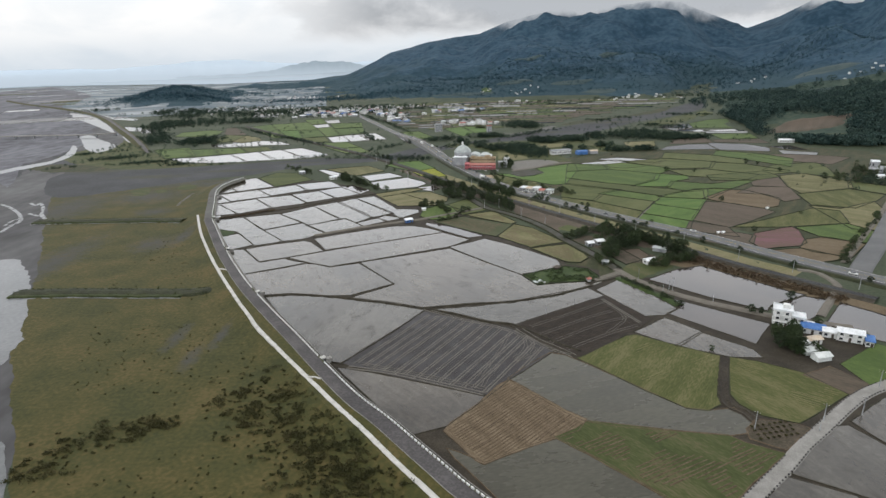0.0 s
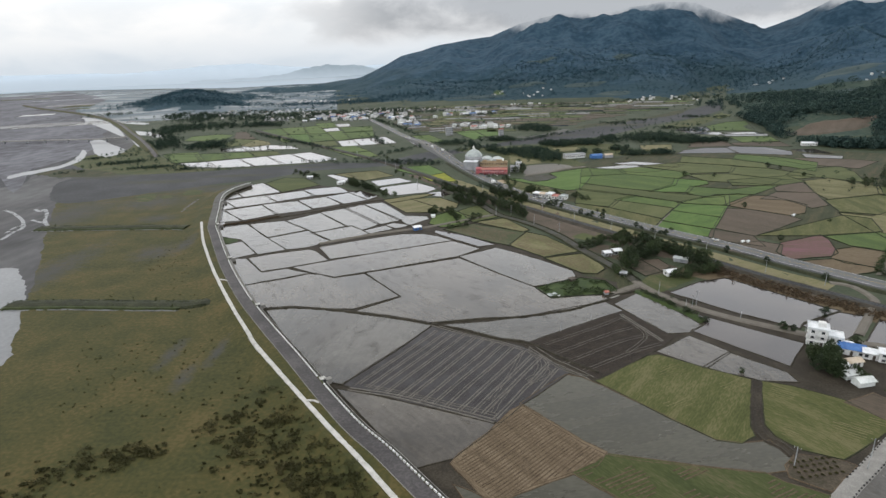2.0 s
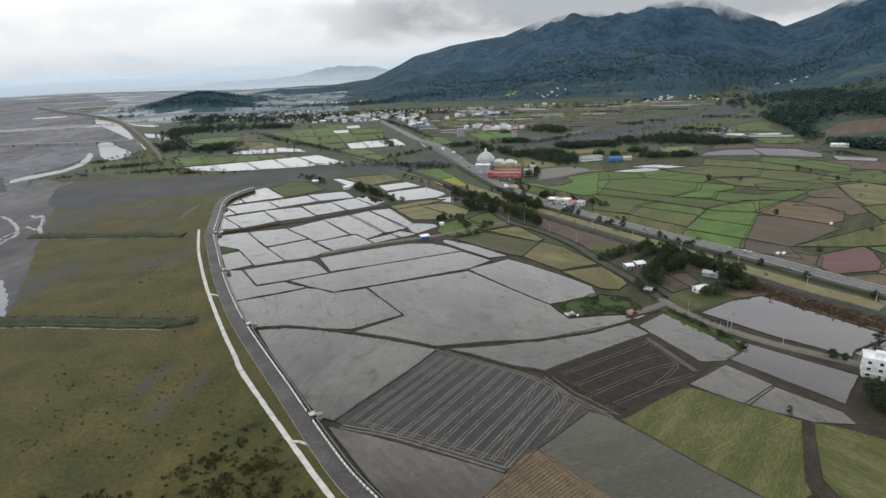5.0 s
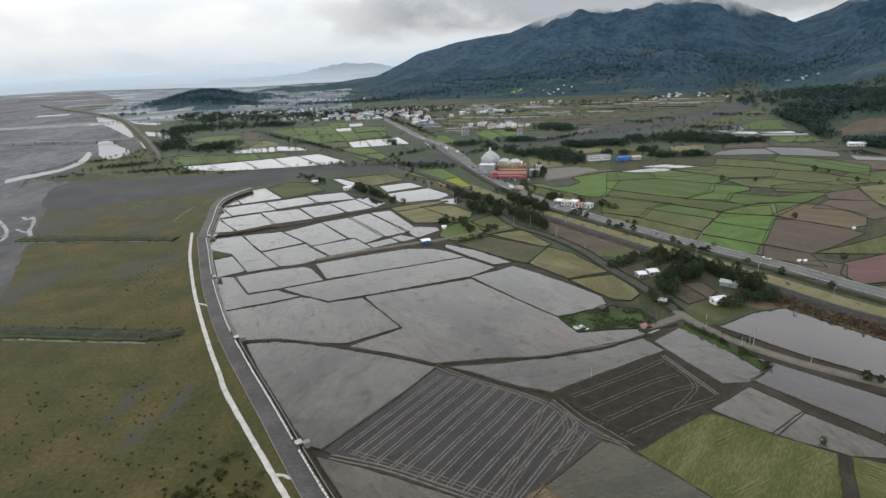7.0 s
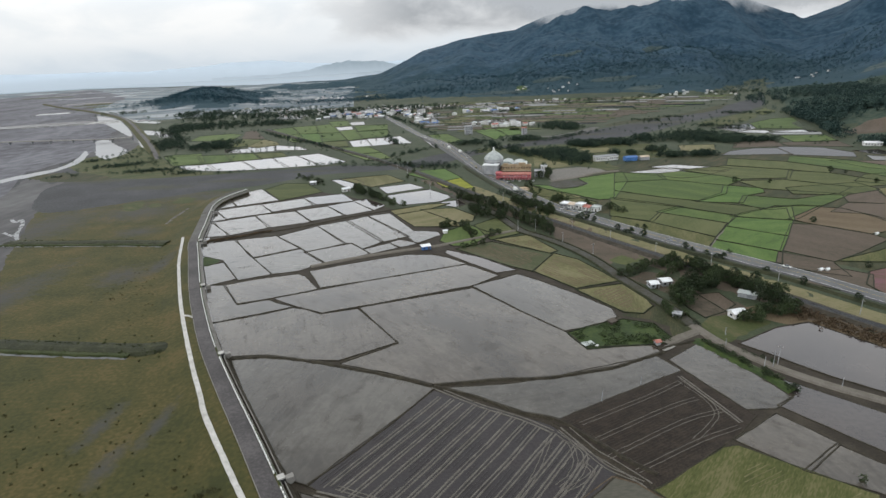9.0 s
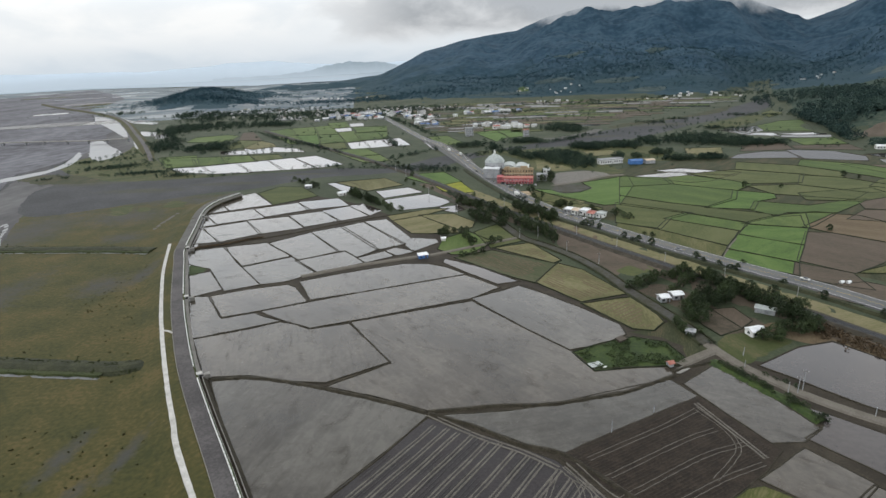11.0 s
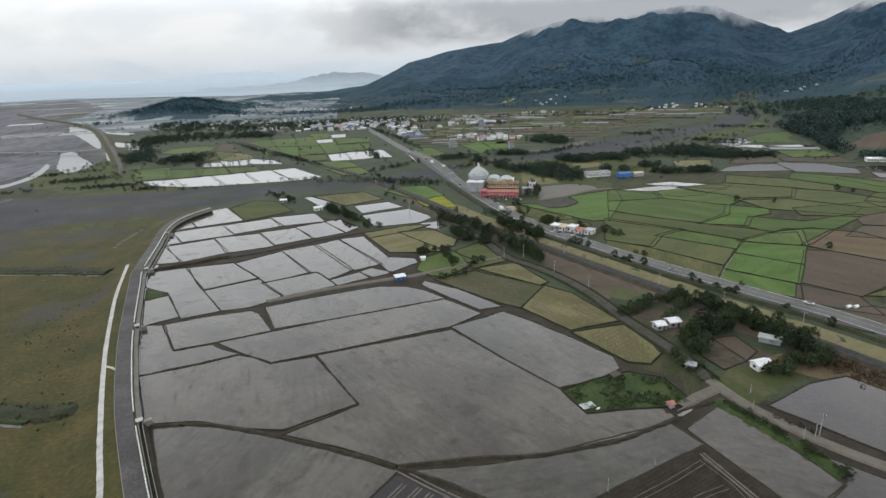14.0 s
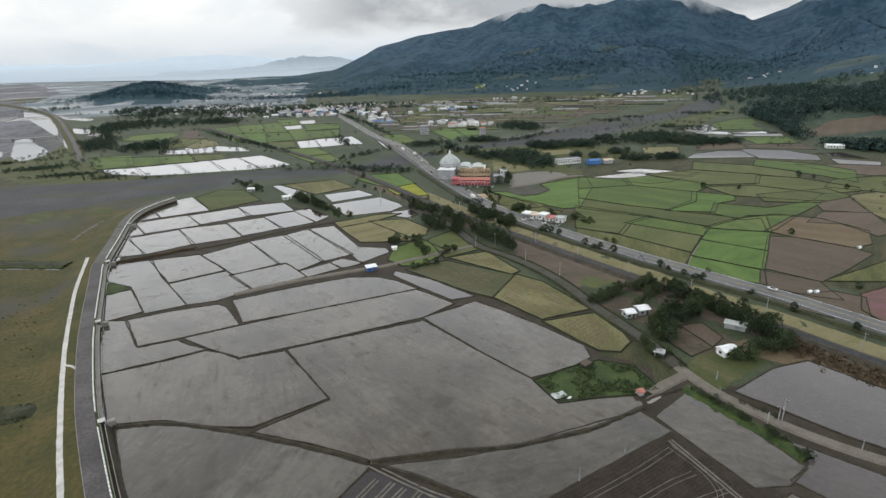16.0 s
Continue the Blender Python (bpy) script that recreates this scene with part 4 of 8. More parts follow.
sheet("pond_bank", [(125, 327.5), (150, 327.5), (170, 307.5), (200, 270), (231.2, 231.2), (220, 222.5), (187.5, 265), (160, 300), (140, 312.5)], 0.05, M["clay"], "ochre bare bank between pond and railway", "soil")

# darker gravel bars in the wide bed
rnd_bar = random.Random(3)
for x, y, a, b, rot in ((-330, 300, 22, 110, 32), (-420, 420, 26, 120, 35), (-520, 560, 40, 150, 38), (-420, 640, 18, 90, 30), (-560, 720, 30, 120, 30), (-700, 880, 50, 180, 40), (-640, 800, 20, 100, 35), (-520, 780, 20, 110, 28), (-800, 1080, 60, 200, 42), (-280, 250, 14, 80, 34), (-620, 560, 30, 150, 45), (-900, 1000, 40, 220, 48)):
    c, s = math.cos(radians(rot)), math.sin(radians(rot))
    ring = []
    for k in range(14):
        t = 2 * math.pi * k / 14
        u, v = a * math.cos(t) * rnd_bar.uniform(0.6, 1.2), b * math.sin(t) * rnd_bar.uniform(0.7, 1.1)
        ring.append((x + u * c - v * s, y + u * s + v * c))
    sheet("gravel_bar", ring, 0.05 + 0.0005 * a, M["gravel"], "dark gravel bar in the river bed", "gravel", 2.5)

# water of the braided river
for pts in (
    [(-303.8, 362.5), (-291.2, 361.2), (-261.2, 328.8), (-237.5, 295), (-215, 257.5), (-200, 230), (-202.5, 215), (-250, 225), (-325, 300), (-337.5, 350)],
    [(-158.8, 166.2), (-150, 156.2), (-141.2, 145), (-131.2, 125), (-120, 100), (-162.5, 100), (-181.2, 150)],
    [(-560, 709.3), (-556.6, 734.9), (-546.7, 753), (-540.1, 790.1), (-567.7, 862.6), (-600.7, 924.7), (-576.3, 896.8), (-534.1, 816.6), (-524.5, 765.8), (-528.6, 726.5), (-538.6, 709.5), (-545.4, 689.4)],
    [(-656.2, 1034.8), (-657.2, 1057.3), (-636.4, 1045.1), (-586.7, 984.8), (-525.4, 915.4), (-508.6, 878), (-508.7, 841.2), (-530.7, 855.6), (-562.1, 894), (-607, 962.9)],
    [(-1018.3, 1587.5), (-941.5, 1519.1), (-857.5, 1425.9), (-745.9, 1277.1), (-643.5, 1126.6), (-634, 1099.2), (-705.7, 1186.7), (-814, 1317.3), (-894.7, 1411)],
    [(-581.9, 1040.3), (-541.5, 988.6), (-514.3, 943.5), (-530.3, 959.6)],
):
    sheet("river_water", pts, 0.09 + 0.004 * (len(pts) % 7), M["river"], "pale milky water channel in the river bed", "water")
sheet("sandbar", [(-2300, 3500), (-1622.6, 2676.5), (-1100, 1862), (-990, 1568), (-900, 1350), (-800, 1150), (-700, 1000), (-900, 900), (-1500, 1400), (-2300, 2400)], 0.06, M["sand"], "pale lavender-grey silt of the far river bed", "sand", 2.0, 20)
sheet("sandbar", [(-1892.4, 2316.6), (-1796.8, 2379.3), (-1114.7, 1686.3), (-791.2, 1283.6), (-611.7, 996.5), (-567.7, 842.0), (-564.2, 758.9), (-574.4, 714.9)], 0.0835, M["sand"], "pale lavender-grey silt flat of the river", "sand", 2.5, 8)
sheet("sandbar", [(-762.9, 933.4), (-756, 974.7), (-713.8, 998.5), (-642.6, 976.8), (-586.6, 898.8), (-563.1, 836.4), (-569.4, 786.4), (-585.3, 743.5), (-602.6, 727.1)], 0.085, M["sand"], "pale lavender-grey sandbar in the river bed", "sand", 2.0)
sheet("sandbar", [(-1016, 1326.9), (-990.4, 1365.1), (-878.2, 1357.8), (-720.3, 1199.8), (-731.2, 1122.1), (-823.8, 1127.2), (-877.8, 1139.8)], 0.082, M["sand"], "pale silt flat between the water channels", "sand", 2.0)
sheet("grass_island", [(-529.8, 715.4), (-518.1, 744.2), (-465.4, 731.5), (-415.1, 700.7), (-431, 685.4), (-482.8, 690)], 0.11, M["weedy"], "dark overgrown gravel island in the creek bed", "grass", 2.0)
sheet("creek_bank", [(-546.6, 800.3), (-547.4, 869.3), (-511.9, 884.1), (-544.8, 989.3), (-500.6, 940.7), (-428.6, 836.2), (-367.1, 759.7), (-327.4, 720.2), (-273.1, 711), (-317, 695.7), (-370.6, 689.9), (-429.1, 706.6), (-476.3, 737.2)], 0.07, M["weeds"], "rough green bank of the creek", "grass")
for pts, w in (([(-425.2, 526.6), (-410.1, 516.3), (-389.5, 497.9), (-373.5, 481), (-360.5, 461.9), (-358.1, 448.4), (-353.4, 429.3)], 1.6), ([(-396.3, 527.3), (-384.1, 517.3), (-385.6, 526), (-371.1, 507.6), (-355.5, 482.6), (-342, 466.7)], 1.5), ([(-371.4, 488.1), (-360.7, 481.3), (-350.3, 474.7)], 1.3), ([(-364.2, 449.1), (-368.4, 462.8), (-366.9, 469.5)], 1.2)):
    tagged(sweep("river_water", smooth_line(pts, 3), [(-w, 0.13), (w, 0.135)], M["river"], wob=1.0), "thin milky braid of the river", "water", kind="structure")

# ---- two overgrown groynes across the floodplain ----
for pts, hh in (([(-250, 300), (-213.8, 299.4), (-179.5, 296.2), (-147.5, 293.8), (-133.8, 297.5)], 1.1), ([(-343.8, 457.5), (-300, 455), (-251.2, 452.5), (-215, 448.1)], 1.3)):
    ln = smooth_line(pts, 3)
    tagged(sweep("groyne", ln, [(-7.5, 0.04), (-4, hh * 0.7), (-1, hh), (2.5, hh * 0.8), (5, 0.04)], M["bundgrass"], wob=0.9), "low groyne overgrown with dark grass", "embankment", kind="structure")
    tagged(sweep("groyne_grass", smooth_line([(x, y - 3.9) for x, y in pts[: 4]], 3), [(-2.0, 0.1), (-1.2, 0.75), (1.2, 0.85), (2.0, 0.1)], M["reedleaf"], wob=0.6), "green wet grass along the groyne", "grass", kind="structure")
    tagged(sweep("groyne_water", smooth_line([(x, y - 6.4) for x, y in pts[: 4]], 3), [(-1.0, 0.1), (1.0, 0.12)], M["river"], wob=1.2), "thin white water line along the groyne", "water", kind="structure")

sheet("field_margin", [(98, 500), (160, 440), (215, 372), (262, 330), (350, 410), (470, 520), (520, 640), (400, 720), (262, 720), (140, 665), (100, 590)], 0.05, M["weedy"], "dark grassy bunds between the green fields", "grass")

for pts in ([(-321.7, 569.8), (-312.5, 577.1), (-303.8, 573.2), (-293.8, 550.5), (-304.3, 544.2)], [(-292.7, 558.2), (-291.8, 569), (-279.9, 562.1), (-282.8, 554.4)], [(-277.2, 575.6), (-276.1, 593.2), (-257, 581.8), (-260.4, 570.7), (-268.6, 566.2)]):
    sheet("green_patch", pts, 0.1, M["weeds"], "green weeds at the edge of the gravel", "grass", 2.5)
sheet("grass_corner", [(-173.2, 414.7), (-171.6, 417.3), (-163, 413.1), (-158.7, 409), (-159.4, 404), (-165.1, 400.1)], 0.2, M["swamp"], "green grassy corner between two paddies", "grass", 0.4, 2)
sheet("creek_meadow", [(135.5, 790.6), (171.5, 803.2), (223.1, 806.4), (240.2, 757.6), (233.2, 729.9), (209.1, 710.1), (158, 711.4), (117.7, 692.3)], 0.06, M["weeds"], "rough olive meadow beside the creek woods", "grass", 2.0)
sheet("creek_meadow", [(352.8, 982.4), (397.7, 1022.9), (481.5, 1091.9), (476.1, 1048.3), (436.9, 996.9), (380.3, 948.3), (352, 945.3)], 0.06, M["weeds"], "green scrub strip beside the creek", "grass", 2.0)
sheet("creek_meadow", [(223, 983.4), (291.7, 1037), (370.4, 1089.9), (449.6, 1147.9), (514.5, 1260.2), (481.1, 1223.8), (374.9, 1113.7), (293.3, 1068.3), (217.8, 1006.8)], 0.06, M["weedy"], "dark green bank of the creek", "grass", 2.0)
tagged(sweep("foot_track", smooth_line([(-242.6, 499), (-245.5, 518.7), (-247.7, 547.7)], 3), [(-1.4, 0.06), (1.4, 0.1)], M["roadgravel"], wob=1.0), "pale worn track across the floodplain", "path", kind="structure")

# ---- dikes and farm tracks ----
for pts, w in (
    ([(-100.6, 286.1), (-81.6, 286.8), (-60.6, 281.9), (-40.2, 275.2), (-20.9, 268), (-11.5, 263.6)], 1.2),
    ([(-10.75, 264.1), (0.38, 265.5), (14.38, 267.5), (32.1, 268.2), (50.9, 272.6), (60.9, 275.6), (71.8, 281), (83.1, 286.9)], 1.1),
    ([(-10, 263.1), (5, 256.2), (20, 246.9), (32.5, 242.5), (42.5, 232.5)], 1.1),
    ([(42.5, 232.5), (51.2, 222.5), (58.8, 215.6)], 1.3),
    ([(-187.5, 449), (-177.1, 453.7), (-165.6, 459.3), (-154.5, 467), (-146, 470.5)], 2.2),
    ([(99.2, 296.5), (104.8, 287), (109.8, 277.5), (115.4, 267.5), (119.5, 257.5)], 2.9),
    ([(81.8, 288.5), (86.8, 291.3), (99.8, 296)], 1.0),
):
    tagged(sweep("dike", smooth_line(pts, 2), [(-w, 0.03), (-w * 0.45, 0.62), (w * 0.3, 0.66), (w, 0.03)], M["bank"] if w < 2.8 else M["swamp"], wob=0.5), "grass-grown earth dike between paddies", "dike", kind="structure")
road("farm_track", [(-147.5, 468.8), (-122.5, 483.5), (-97.8, 501.6), (-75.2, 515), (-60, 522.5)], 1.6, 0.62, M["bank"], "brown dirt farm track on a dike", 3)
road("farm_track", [(-95.1, 394.9), (-64.6, 411), (-31.9, 423.6), (-17.5, 428.8), (2.5, 440), (35, 457.5)], 2.6, 0.69, M["dirtroad"], "concrete farm track between the paddies", 3)
sheet("farmyard", [(90, 365), (100, 375), (110, 372.5), (115, 360), (120, 345), (132.5, 332.5), (130, 322.5), (115, 317.5), (107.5, 327.5), (102.5, 345)], 0.055, M["brown"], "bare brown farmyard between the trees", "soil")
sheet("grass_corner", [(72.6, 321.9), (88.5, 326.2), (96.3, 331.2), (97.3, 317.5), (103.0, 309.5), (102.8, 305.1), (93.3, 297.2), (90.8, 298.6), (93.0, 308.4), (87.2, 314.8)], 0.075, M["weedy"], "olive grass between swamp and lane", "grass")
sheet("grass_corner", [(104, 306), (113, 318), (126, 318), (138, 313), (128, 305), (116, 297), (110, 294)], 0.07, M["weeds"], "olive grass between lane, cottage and pond", "grass")
sheet("pump_pad", [(82.3, 289.8), (88.1, 293.4), (88.9, 290.9), (83.6, 287.3)], 0.3, M["concrete"], "pale concrete pad beside the pump hut", "slab", 0.1, 1)
sheet("sand_lot", [(41.4, 586), (53.2, 590.1), (58.8, 580.4), (48.5, 572.9)], 0.34, M["ochre"], "ochre sand lot beside the market", "soil", 0.6)
sheet("car_park", [(86.3, 659.2), (97.9, 668.5), (128, 669.4), (137.8, 646.9), (108.8, 627), (82.8, 614.5), (80.9, 625.7)], 0.09, M["track"], "grey gravel car park", "car park")
sheet("scrub_land", [(9.4, 815.6), (57.2, 816), (112, 818), (173.7, 834), (212.1, 840), (182.7, 736.1), (150, 700), (157.7, 661.9), (139.8, 655.5), (118.3, 677.7), (86.6, 668.3), (69, 680.7), (65.6, 728.5), (36.6, 782.7), (13.8, 780.5)], 0.065, M["weeds"], "rough olive scrub land behind the market", "grass", 2.0)
sheet("scrub_land", [(77, 737.9), (96.5, 712), (108, 684.2), (87.2, 673), (73.3, 684.9)], 0.08, M["straw"], "brown dry grass behind the car park", "grass", 2.0)
sheet("scrub_land", [(93.4, 912), (121.9, 890), (162.9, 917), (202.7, 976), (190, 980), (150, 930), (115, 905)], 0.08, M["roadgravel"], "pale gravel bank of the creek", "gravel", 2.0)

road("car_park_road", [(78, 609), (81.6, 611.4), (106.7, 623.7), (129.6, 642.1), (152.3, 647.4)], 3.6, 0.3, M["dirtroad"], "pale concrete lane past the car park", 5)
sheet("garden_circle", [(73.3, 592.5), (82, 606.5), (96.1, 610), (108.3, 604.8), (111, 592.8), (99.3, 582.3), (84.1, 577.3)], 0.3, M["gravelgrass"], "round gravel garden beside the market", "garden", 0.5)
for pts in ([(150.1, 410.4), (161.1, 428.7), (173.1, 446)],):
    tagged(sweep("footpath", smooth_line(pts, 4), [(-0.5, 0.2), (-0.35, 0.45), (0.35, 0.45), (0.5, 0.2)], M["dirtroad"], wob=0.5), "pale winding footpath on a field bund", "path", kind="structure")

# ---- levee fittings: canal, kerb blocks, sluices ----
LS = sides(LEVEE)
canal = tagged(new("canal"), "narrow concrete irrigation canal at the levee's foot", "canal")
sweep("canal_wall", LEVEE, [(3.3, 2.4), (3.3, 3.1), (3.55, 3.1), (3.55, 1.5)], M["concrete"], canal)
DRY = min(range(len(LEVEE)), key=lambda k: (LEVEE[k] - Vector((-103.8, 286.9, 0))).length)
tagged(sweep("canal_bed", LEVEE[: DRY + 1], [(3.5, 1.75), (4.6, 1.75)], M["earth"], canal), "dark earth-coloured canal bed")
tagged(sweep("canal_bed", LEVEE[DRY:], [(3.5, 2.3), (4.6, 2.25)], M["concrete"], canal), "dry pale concrete canal bed")
sweep("canal_wall", LEVEE, [(4.55, 1.5), (4.55, 2.6), (4.78, 2.6), (4.78, 1.9)], M["concrete"], canal)
tagged(sweep("silt_apron", LEVEE[DRY:], [(4.75, 0.3), (5.2, 0.115), (8.6, 0.11)], M["mud"], canal), "wet silt at the canal wall's foot")
tagged(sweep("canal_berm", LEVEE[: DRY + 1], [(4.75, 2.45), (5.3, 1.2), (6.3, 0.06)], M["bank"], canal, wob=0.15), "dark mud bank outside the canal")
sweep("kerb", LEVEE[: NORTH + 1], [(-3.47, 3.2), (-3.42, 3.7), (-3.23, 3.7), (-3.21, 3.46)], M["concrete"], bpy.data.objects["road"])
bm = bmesh.new()
box(bm, 0, 0, 0, 1.25, 0.42, 0.72)
bmesh.ops.bevel(bm, geom=bm.edges[:], offset=0.05, segments=1, affect="EDGES")
block = bpy.data.meshes.new("kerb_block")
bm.to_mesh(block)
bm.free()
block.materials.append(M["whitewall"])
guard = tagged(new("guard_kerb"), "row of white concrete guard blocks along the levee road", "guard rail")
SLUICES = [(-50.6, 211.2), (-103.8, 286.9), (-147.5, 361.2), (-187.5, 443.8), (-221.2, 522.5)]
travel, nextat = 0.0, 0.0
for i in range(len(LEVEE) - 1):
    a, b = LEVEE[i], LEVEE[i + 1]
    seg = (b - a).length
    while nextat < travel + seg:
        p = a.lerp(b, (nextat - travel) / seg) + LS[i] * 2.68
        nextat += 2.05
        if p.y < 105 or min((p - Vector((*q, 0))).length for q in SLUICES) < 5:
            continue
        ob = new("kerb_block", block)
        ob.parent = guard
        ob.matrix_local = Matrix.Translation((p.x, p.y, 3.5 + 0.02 * random.random())) @ Matrix.Rotation(math.atan2((b - a).y, (b - a).x) + 0.03 * (random.random() - 0.5), 4, "Z")
    travel += seg
sweep("ditch_edge", LEVEE, [(2.92, 3.42), (3.0, 3.58), (3.2, 3.45), (3.35, 3.05)], M["swamp"], guard, wob=0.25)
for q in SLUICES:
    i = min(range(len(LEVEE)), key=lambda k: (LEVEE[k] - Vector((*q, 0))).length)
    t = (LEVEE[i + 1] - LEVEE[i]).normalized() if i + 1 < len(LEVEE) else Vector((0, 1.25, 0))
    root = tagged(new("sluice"), "white concrete sluice box beside the levee road", "sluice", group="sluices")
    root.matrix_local = Matrix.Translation(LEVEE[i] + LS[i] * 4.0) @ Matrix.Rotation(math.atan2(t.y, t.x), 4, "Z")
    bm = bmesh.new()
    box(bm, 0, 0, 0.5, 1.9, 2.0, 3.0)
    bmesh.ops.bevel(bm, geom=bm.edges[:], offset=0.06, segments=1, affect="EDGES")
    box(bm, 0, 0, 3.45, 2.2, 2.3, 0.22)
    part("box", bm, M["whitecon"], root)
    # solid black block imitates the shade inside the gate opening
    bm = bmesh.new()
    box(bm, -1.1, -0.1, 1.3, 0.8, 1.6, 1.8)
    part("gate_opening", bm, M["black"], root, "black block painted as the gate opening's shade")
    bm = bmesh.new()
    box(bm, 0.4, -2.6, 0.0, 2.0, 2.4, 2.3)
    part("apron", bm, M["concrete"], root)
for a, b in (((-55.8, 196.2), (-50.4, 194.3)), ((-139.2, 323.3), (-132.4, 319.9))):
    ln = [Vector((*a, 0)), Vector((*a, 0)).lerp(Vector((*b, 0)), 0.5) + Vector((0.25, 0.5, 0.05)), Vector((*b, 0.1))]
    tagged(sweep("ramp", ln, [(-0.55, 3.1), (-0.5, 3.5), (0.5, 3.5), (0.55, 3.1)], M["whitecon"]), "small pale concrete ramp from road to crest wall", "ramp", kind="structure")

# kerb stones on both sides of the village road
VR = smooth_line([(70, 115.1), (86.7, 127.3), (95.9, 134.3), (106.7, 142.4), (115.7, 149.8), (128.8, 159.1), (144.6, 170.6), (156.3, 177.8), (167.8, 182.8), (190.6, 191.6)], 2.0)
bm = bmesh.new()
box(bm, 0, 0, 0, 0.45, 0.35, 0.65)
bmesh.ops.bevel(bm, geom=bm.edges[:], offset=0.06, segments=1, affect="EDGES")
stone = bpy.data.meshes.new("kerb_stone")
bm.to_mesh(stone)
bm.free()
stone.materials.append(M["black"])
for p, s in zip(VR, sides(VR)):
    for off in (-2.15, 2.15):
        if abs(p.x - 114) < 4.5 and off < 0:
            continue
        ob = new("kerb_stone", stone)
        ob.parent = bpy.data.objects["village_road"]
        ob.location = p + s * off + Vector((0, 0, 0.05 + 0.1 * random.random()))

# a weedy ditch curling between the two green fields
tagged(sweep("ditch", smooth_line([(117.8, 206.7), (111.4, 194.6), (104, 179.3), (103, 172.9), (106.3, 168.6), (107.3, 163.7)], 2), [(-2.2, 0.05), (-1.4, 0.5), (-0.5, 0.14), (0.5, 0.14), (1.4, 0.5), (2.2, 0.05)], M["earth"], wob=0.3), "dark curling ditch between two green fields", "ditch", kind="structure")

# ---- fields ----
field("mud", (-99.6, 286.8), (-84.4, 287.9), (-57.9, 281.2), (-32.1, 271.2), (-11.5, 262.1), (-24.1, 241.8), (-45.5, 212.2), (-51, 214.2), (-70, 240.6), (-85, 263))
field("rows", (-10.25, 259.4), (11.75, 248.9), (30, 238.6), (39.1, 228), (46, 216.2), (32.8, 203), (24.9, 195.8), (15.88, 185.1), (-2.62, 192.4), (-21.2, 200.5), (-44.5, 211.8), (-26.4, 236.8))
field("mud", (-45.8, 207.6), (-21.1, 198.4), (14.25, 183), (-0.75, 167.1), (-12.2, 163), (-27.6, 182.3))
field("wet", (0.3, 153.3), (9.5, 147.2), (11.2, 146.1), (23.3, 152.3), (36.6, 157.7), (47.9, 146.2), (63.1, 129.4), (69, 120.2), (30.3, 115.1), (15.3, 130.8))
field("stubble", (20.9, 190.8), (25.1, 193.8), (34.2, 183.1), (42.7, 172.6), (48.3, 167.6), (44.4, 162.1), (36.8, 158.8), (25.5, 154.1), (11.1, 147.1), (9.2, 148.5), (-0.8, 163.7), (1.7, 168), (12.2, 178.8))
field("wet", (25.5, 195.4), (35.6, 205.7), (45.5, 214), (51.2, 211.7), (58.9, 203.8), (75.7, 184.2), (86.3, 171.7), (94.8, 169.9), (103.4, 170.8), (105.5, 163.1), (100.9, 158.1), (94.6, 157.2), (75.3, 160.9), (58.7, 163.9), (49, 167.3), (43.2, 172.9), (34.6, 183.4))
field("weeds", (44.8, 162.1), (49.7, 166), (74.9, 159.7), (94.1, 156.1), (98, 151.8), (106.9, 146.7), (91.2, 135.6), (80.1, 127), (69, 122.2), (63.5, 130.3), (48.2, 147.3), (37.3, 158.2))
field("grass", (57.2, 209.4), (82.9, 226.9), (87.1, 227.7), (102.1, 216.8), (115.4, 207.3), (110.8, 199), (100.7, 179.5), (99.6, 174.5), (94.2, 171.3), (87.5, 173), (76.3, 185.3), (63.6, 201.7))
field("dark", (34.6, 240.6), (58.2, 254.9), (84.7, 269.9), (90.4, 257.5), (97.4, 244.2), (89.4, 236.2), (57.8, 213), (47.3, 226))
field("mud", (-6.88, 261.5), (17.75, 263.8), (30.9, 266.6), (54.1, 275), (78.5, 283.1), (84.9, 272.2), (32.8, 241.9), (17, 251.1), (7, 255.9))
field("mud", (-52.3, 335.0), (-22.9, 346.1), (4.12, 356.5), (28.1, 325.8), (45.5, 305), (52, 290.4), (67.2, 291.8), (80.5, 292.2), (80.8, 287.5), (61.2, 277), (32.4, 269.5), (14.5, 268.5), (-10, 265.2), (-29, 273.8), (-49.8, 280.8), (-27.6, 297.2))
field("mud", (-122.4, 319.8), (-100.4, 329.2), (-88.4, 335.8), (-80.8, 333.4), (-71.9, 327.6), (-54.4, 333.2), (-30.2, 298.6), (-52.5, 284.0), (-65.8, 285.1), (-84.8, 289.1), (-100.6, 287.9), (-105.1, 291.6))
field("mud", (-124, 321.5), (-148.8, 368.2), (-138.4, 368), (-119.9, 340.5), (-104.9, 346.2), (-98.5, 341.8), (-89.6, 337.8), (-103.4, 330.9))
field("mud", (-137.5, 368.5), (-121, 376.4), (-99.8, 382.9), (-94.8, 379.2), (-82.4, 360), (-104.6, 349.4), (-120.1, 343.4))
field("mud", (-101.2, 348.5), (-81.6, 357.8), (-55.6, 369.6), (0, 392), (7.12, 385.8), (18.25, 374), (3.25, 360.5), (-23.2, 349.9), (-46.5, 339.9), (-71.5, 330.4), (-87.9, 339.5))
field("mud", (-92.8, 387.6), (-62.8, 402.2), (-36.9, 412.4), (-21.6, 410.9), (-11.38, 405.1), (-0.25, 394.2), (-56, 371.5), (-80, 362.8))
field("mud", (5.12, 359.9), (21.4, 369.4), (29.5, 375), (39.6, 365.9), (57.5, 346.1), (70.8, 329), (71.1, 319.9), (59.9, 312.2), (45.9, 307.4), (28.4, 328.5))
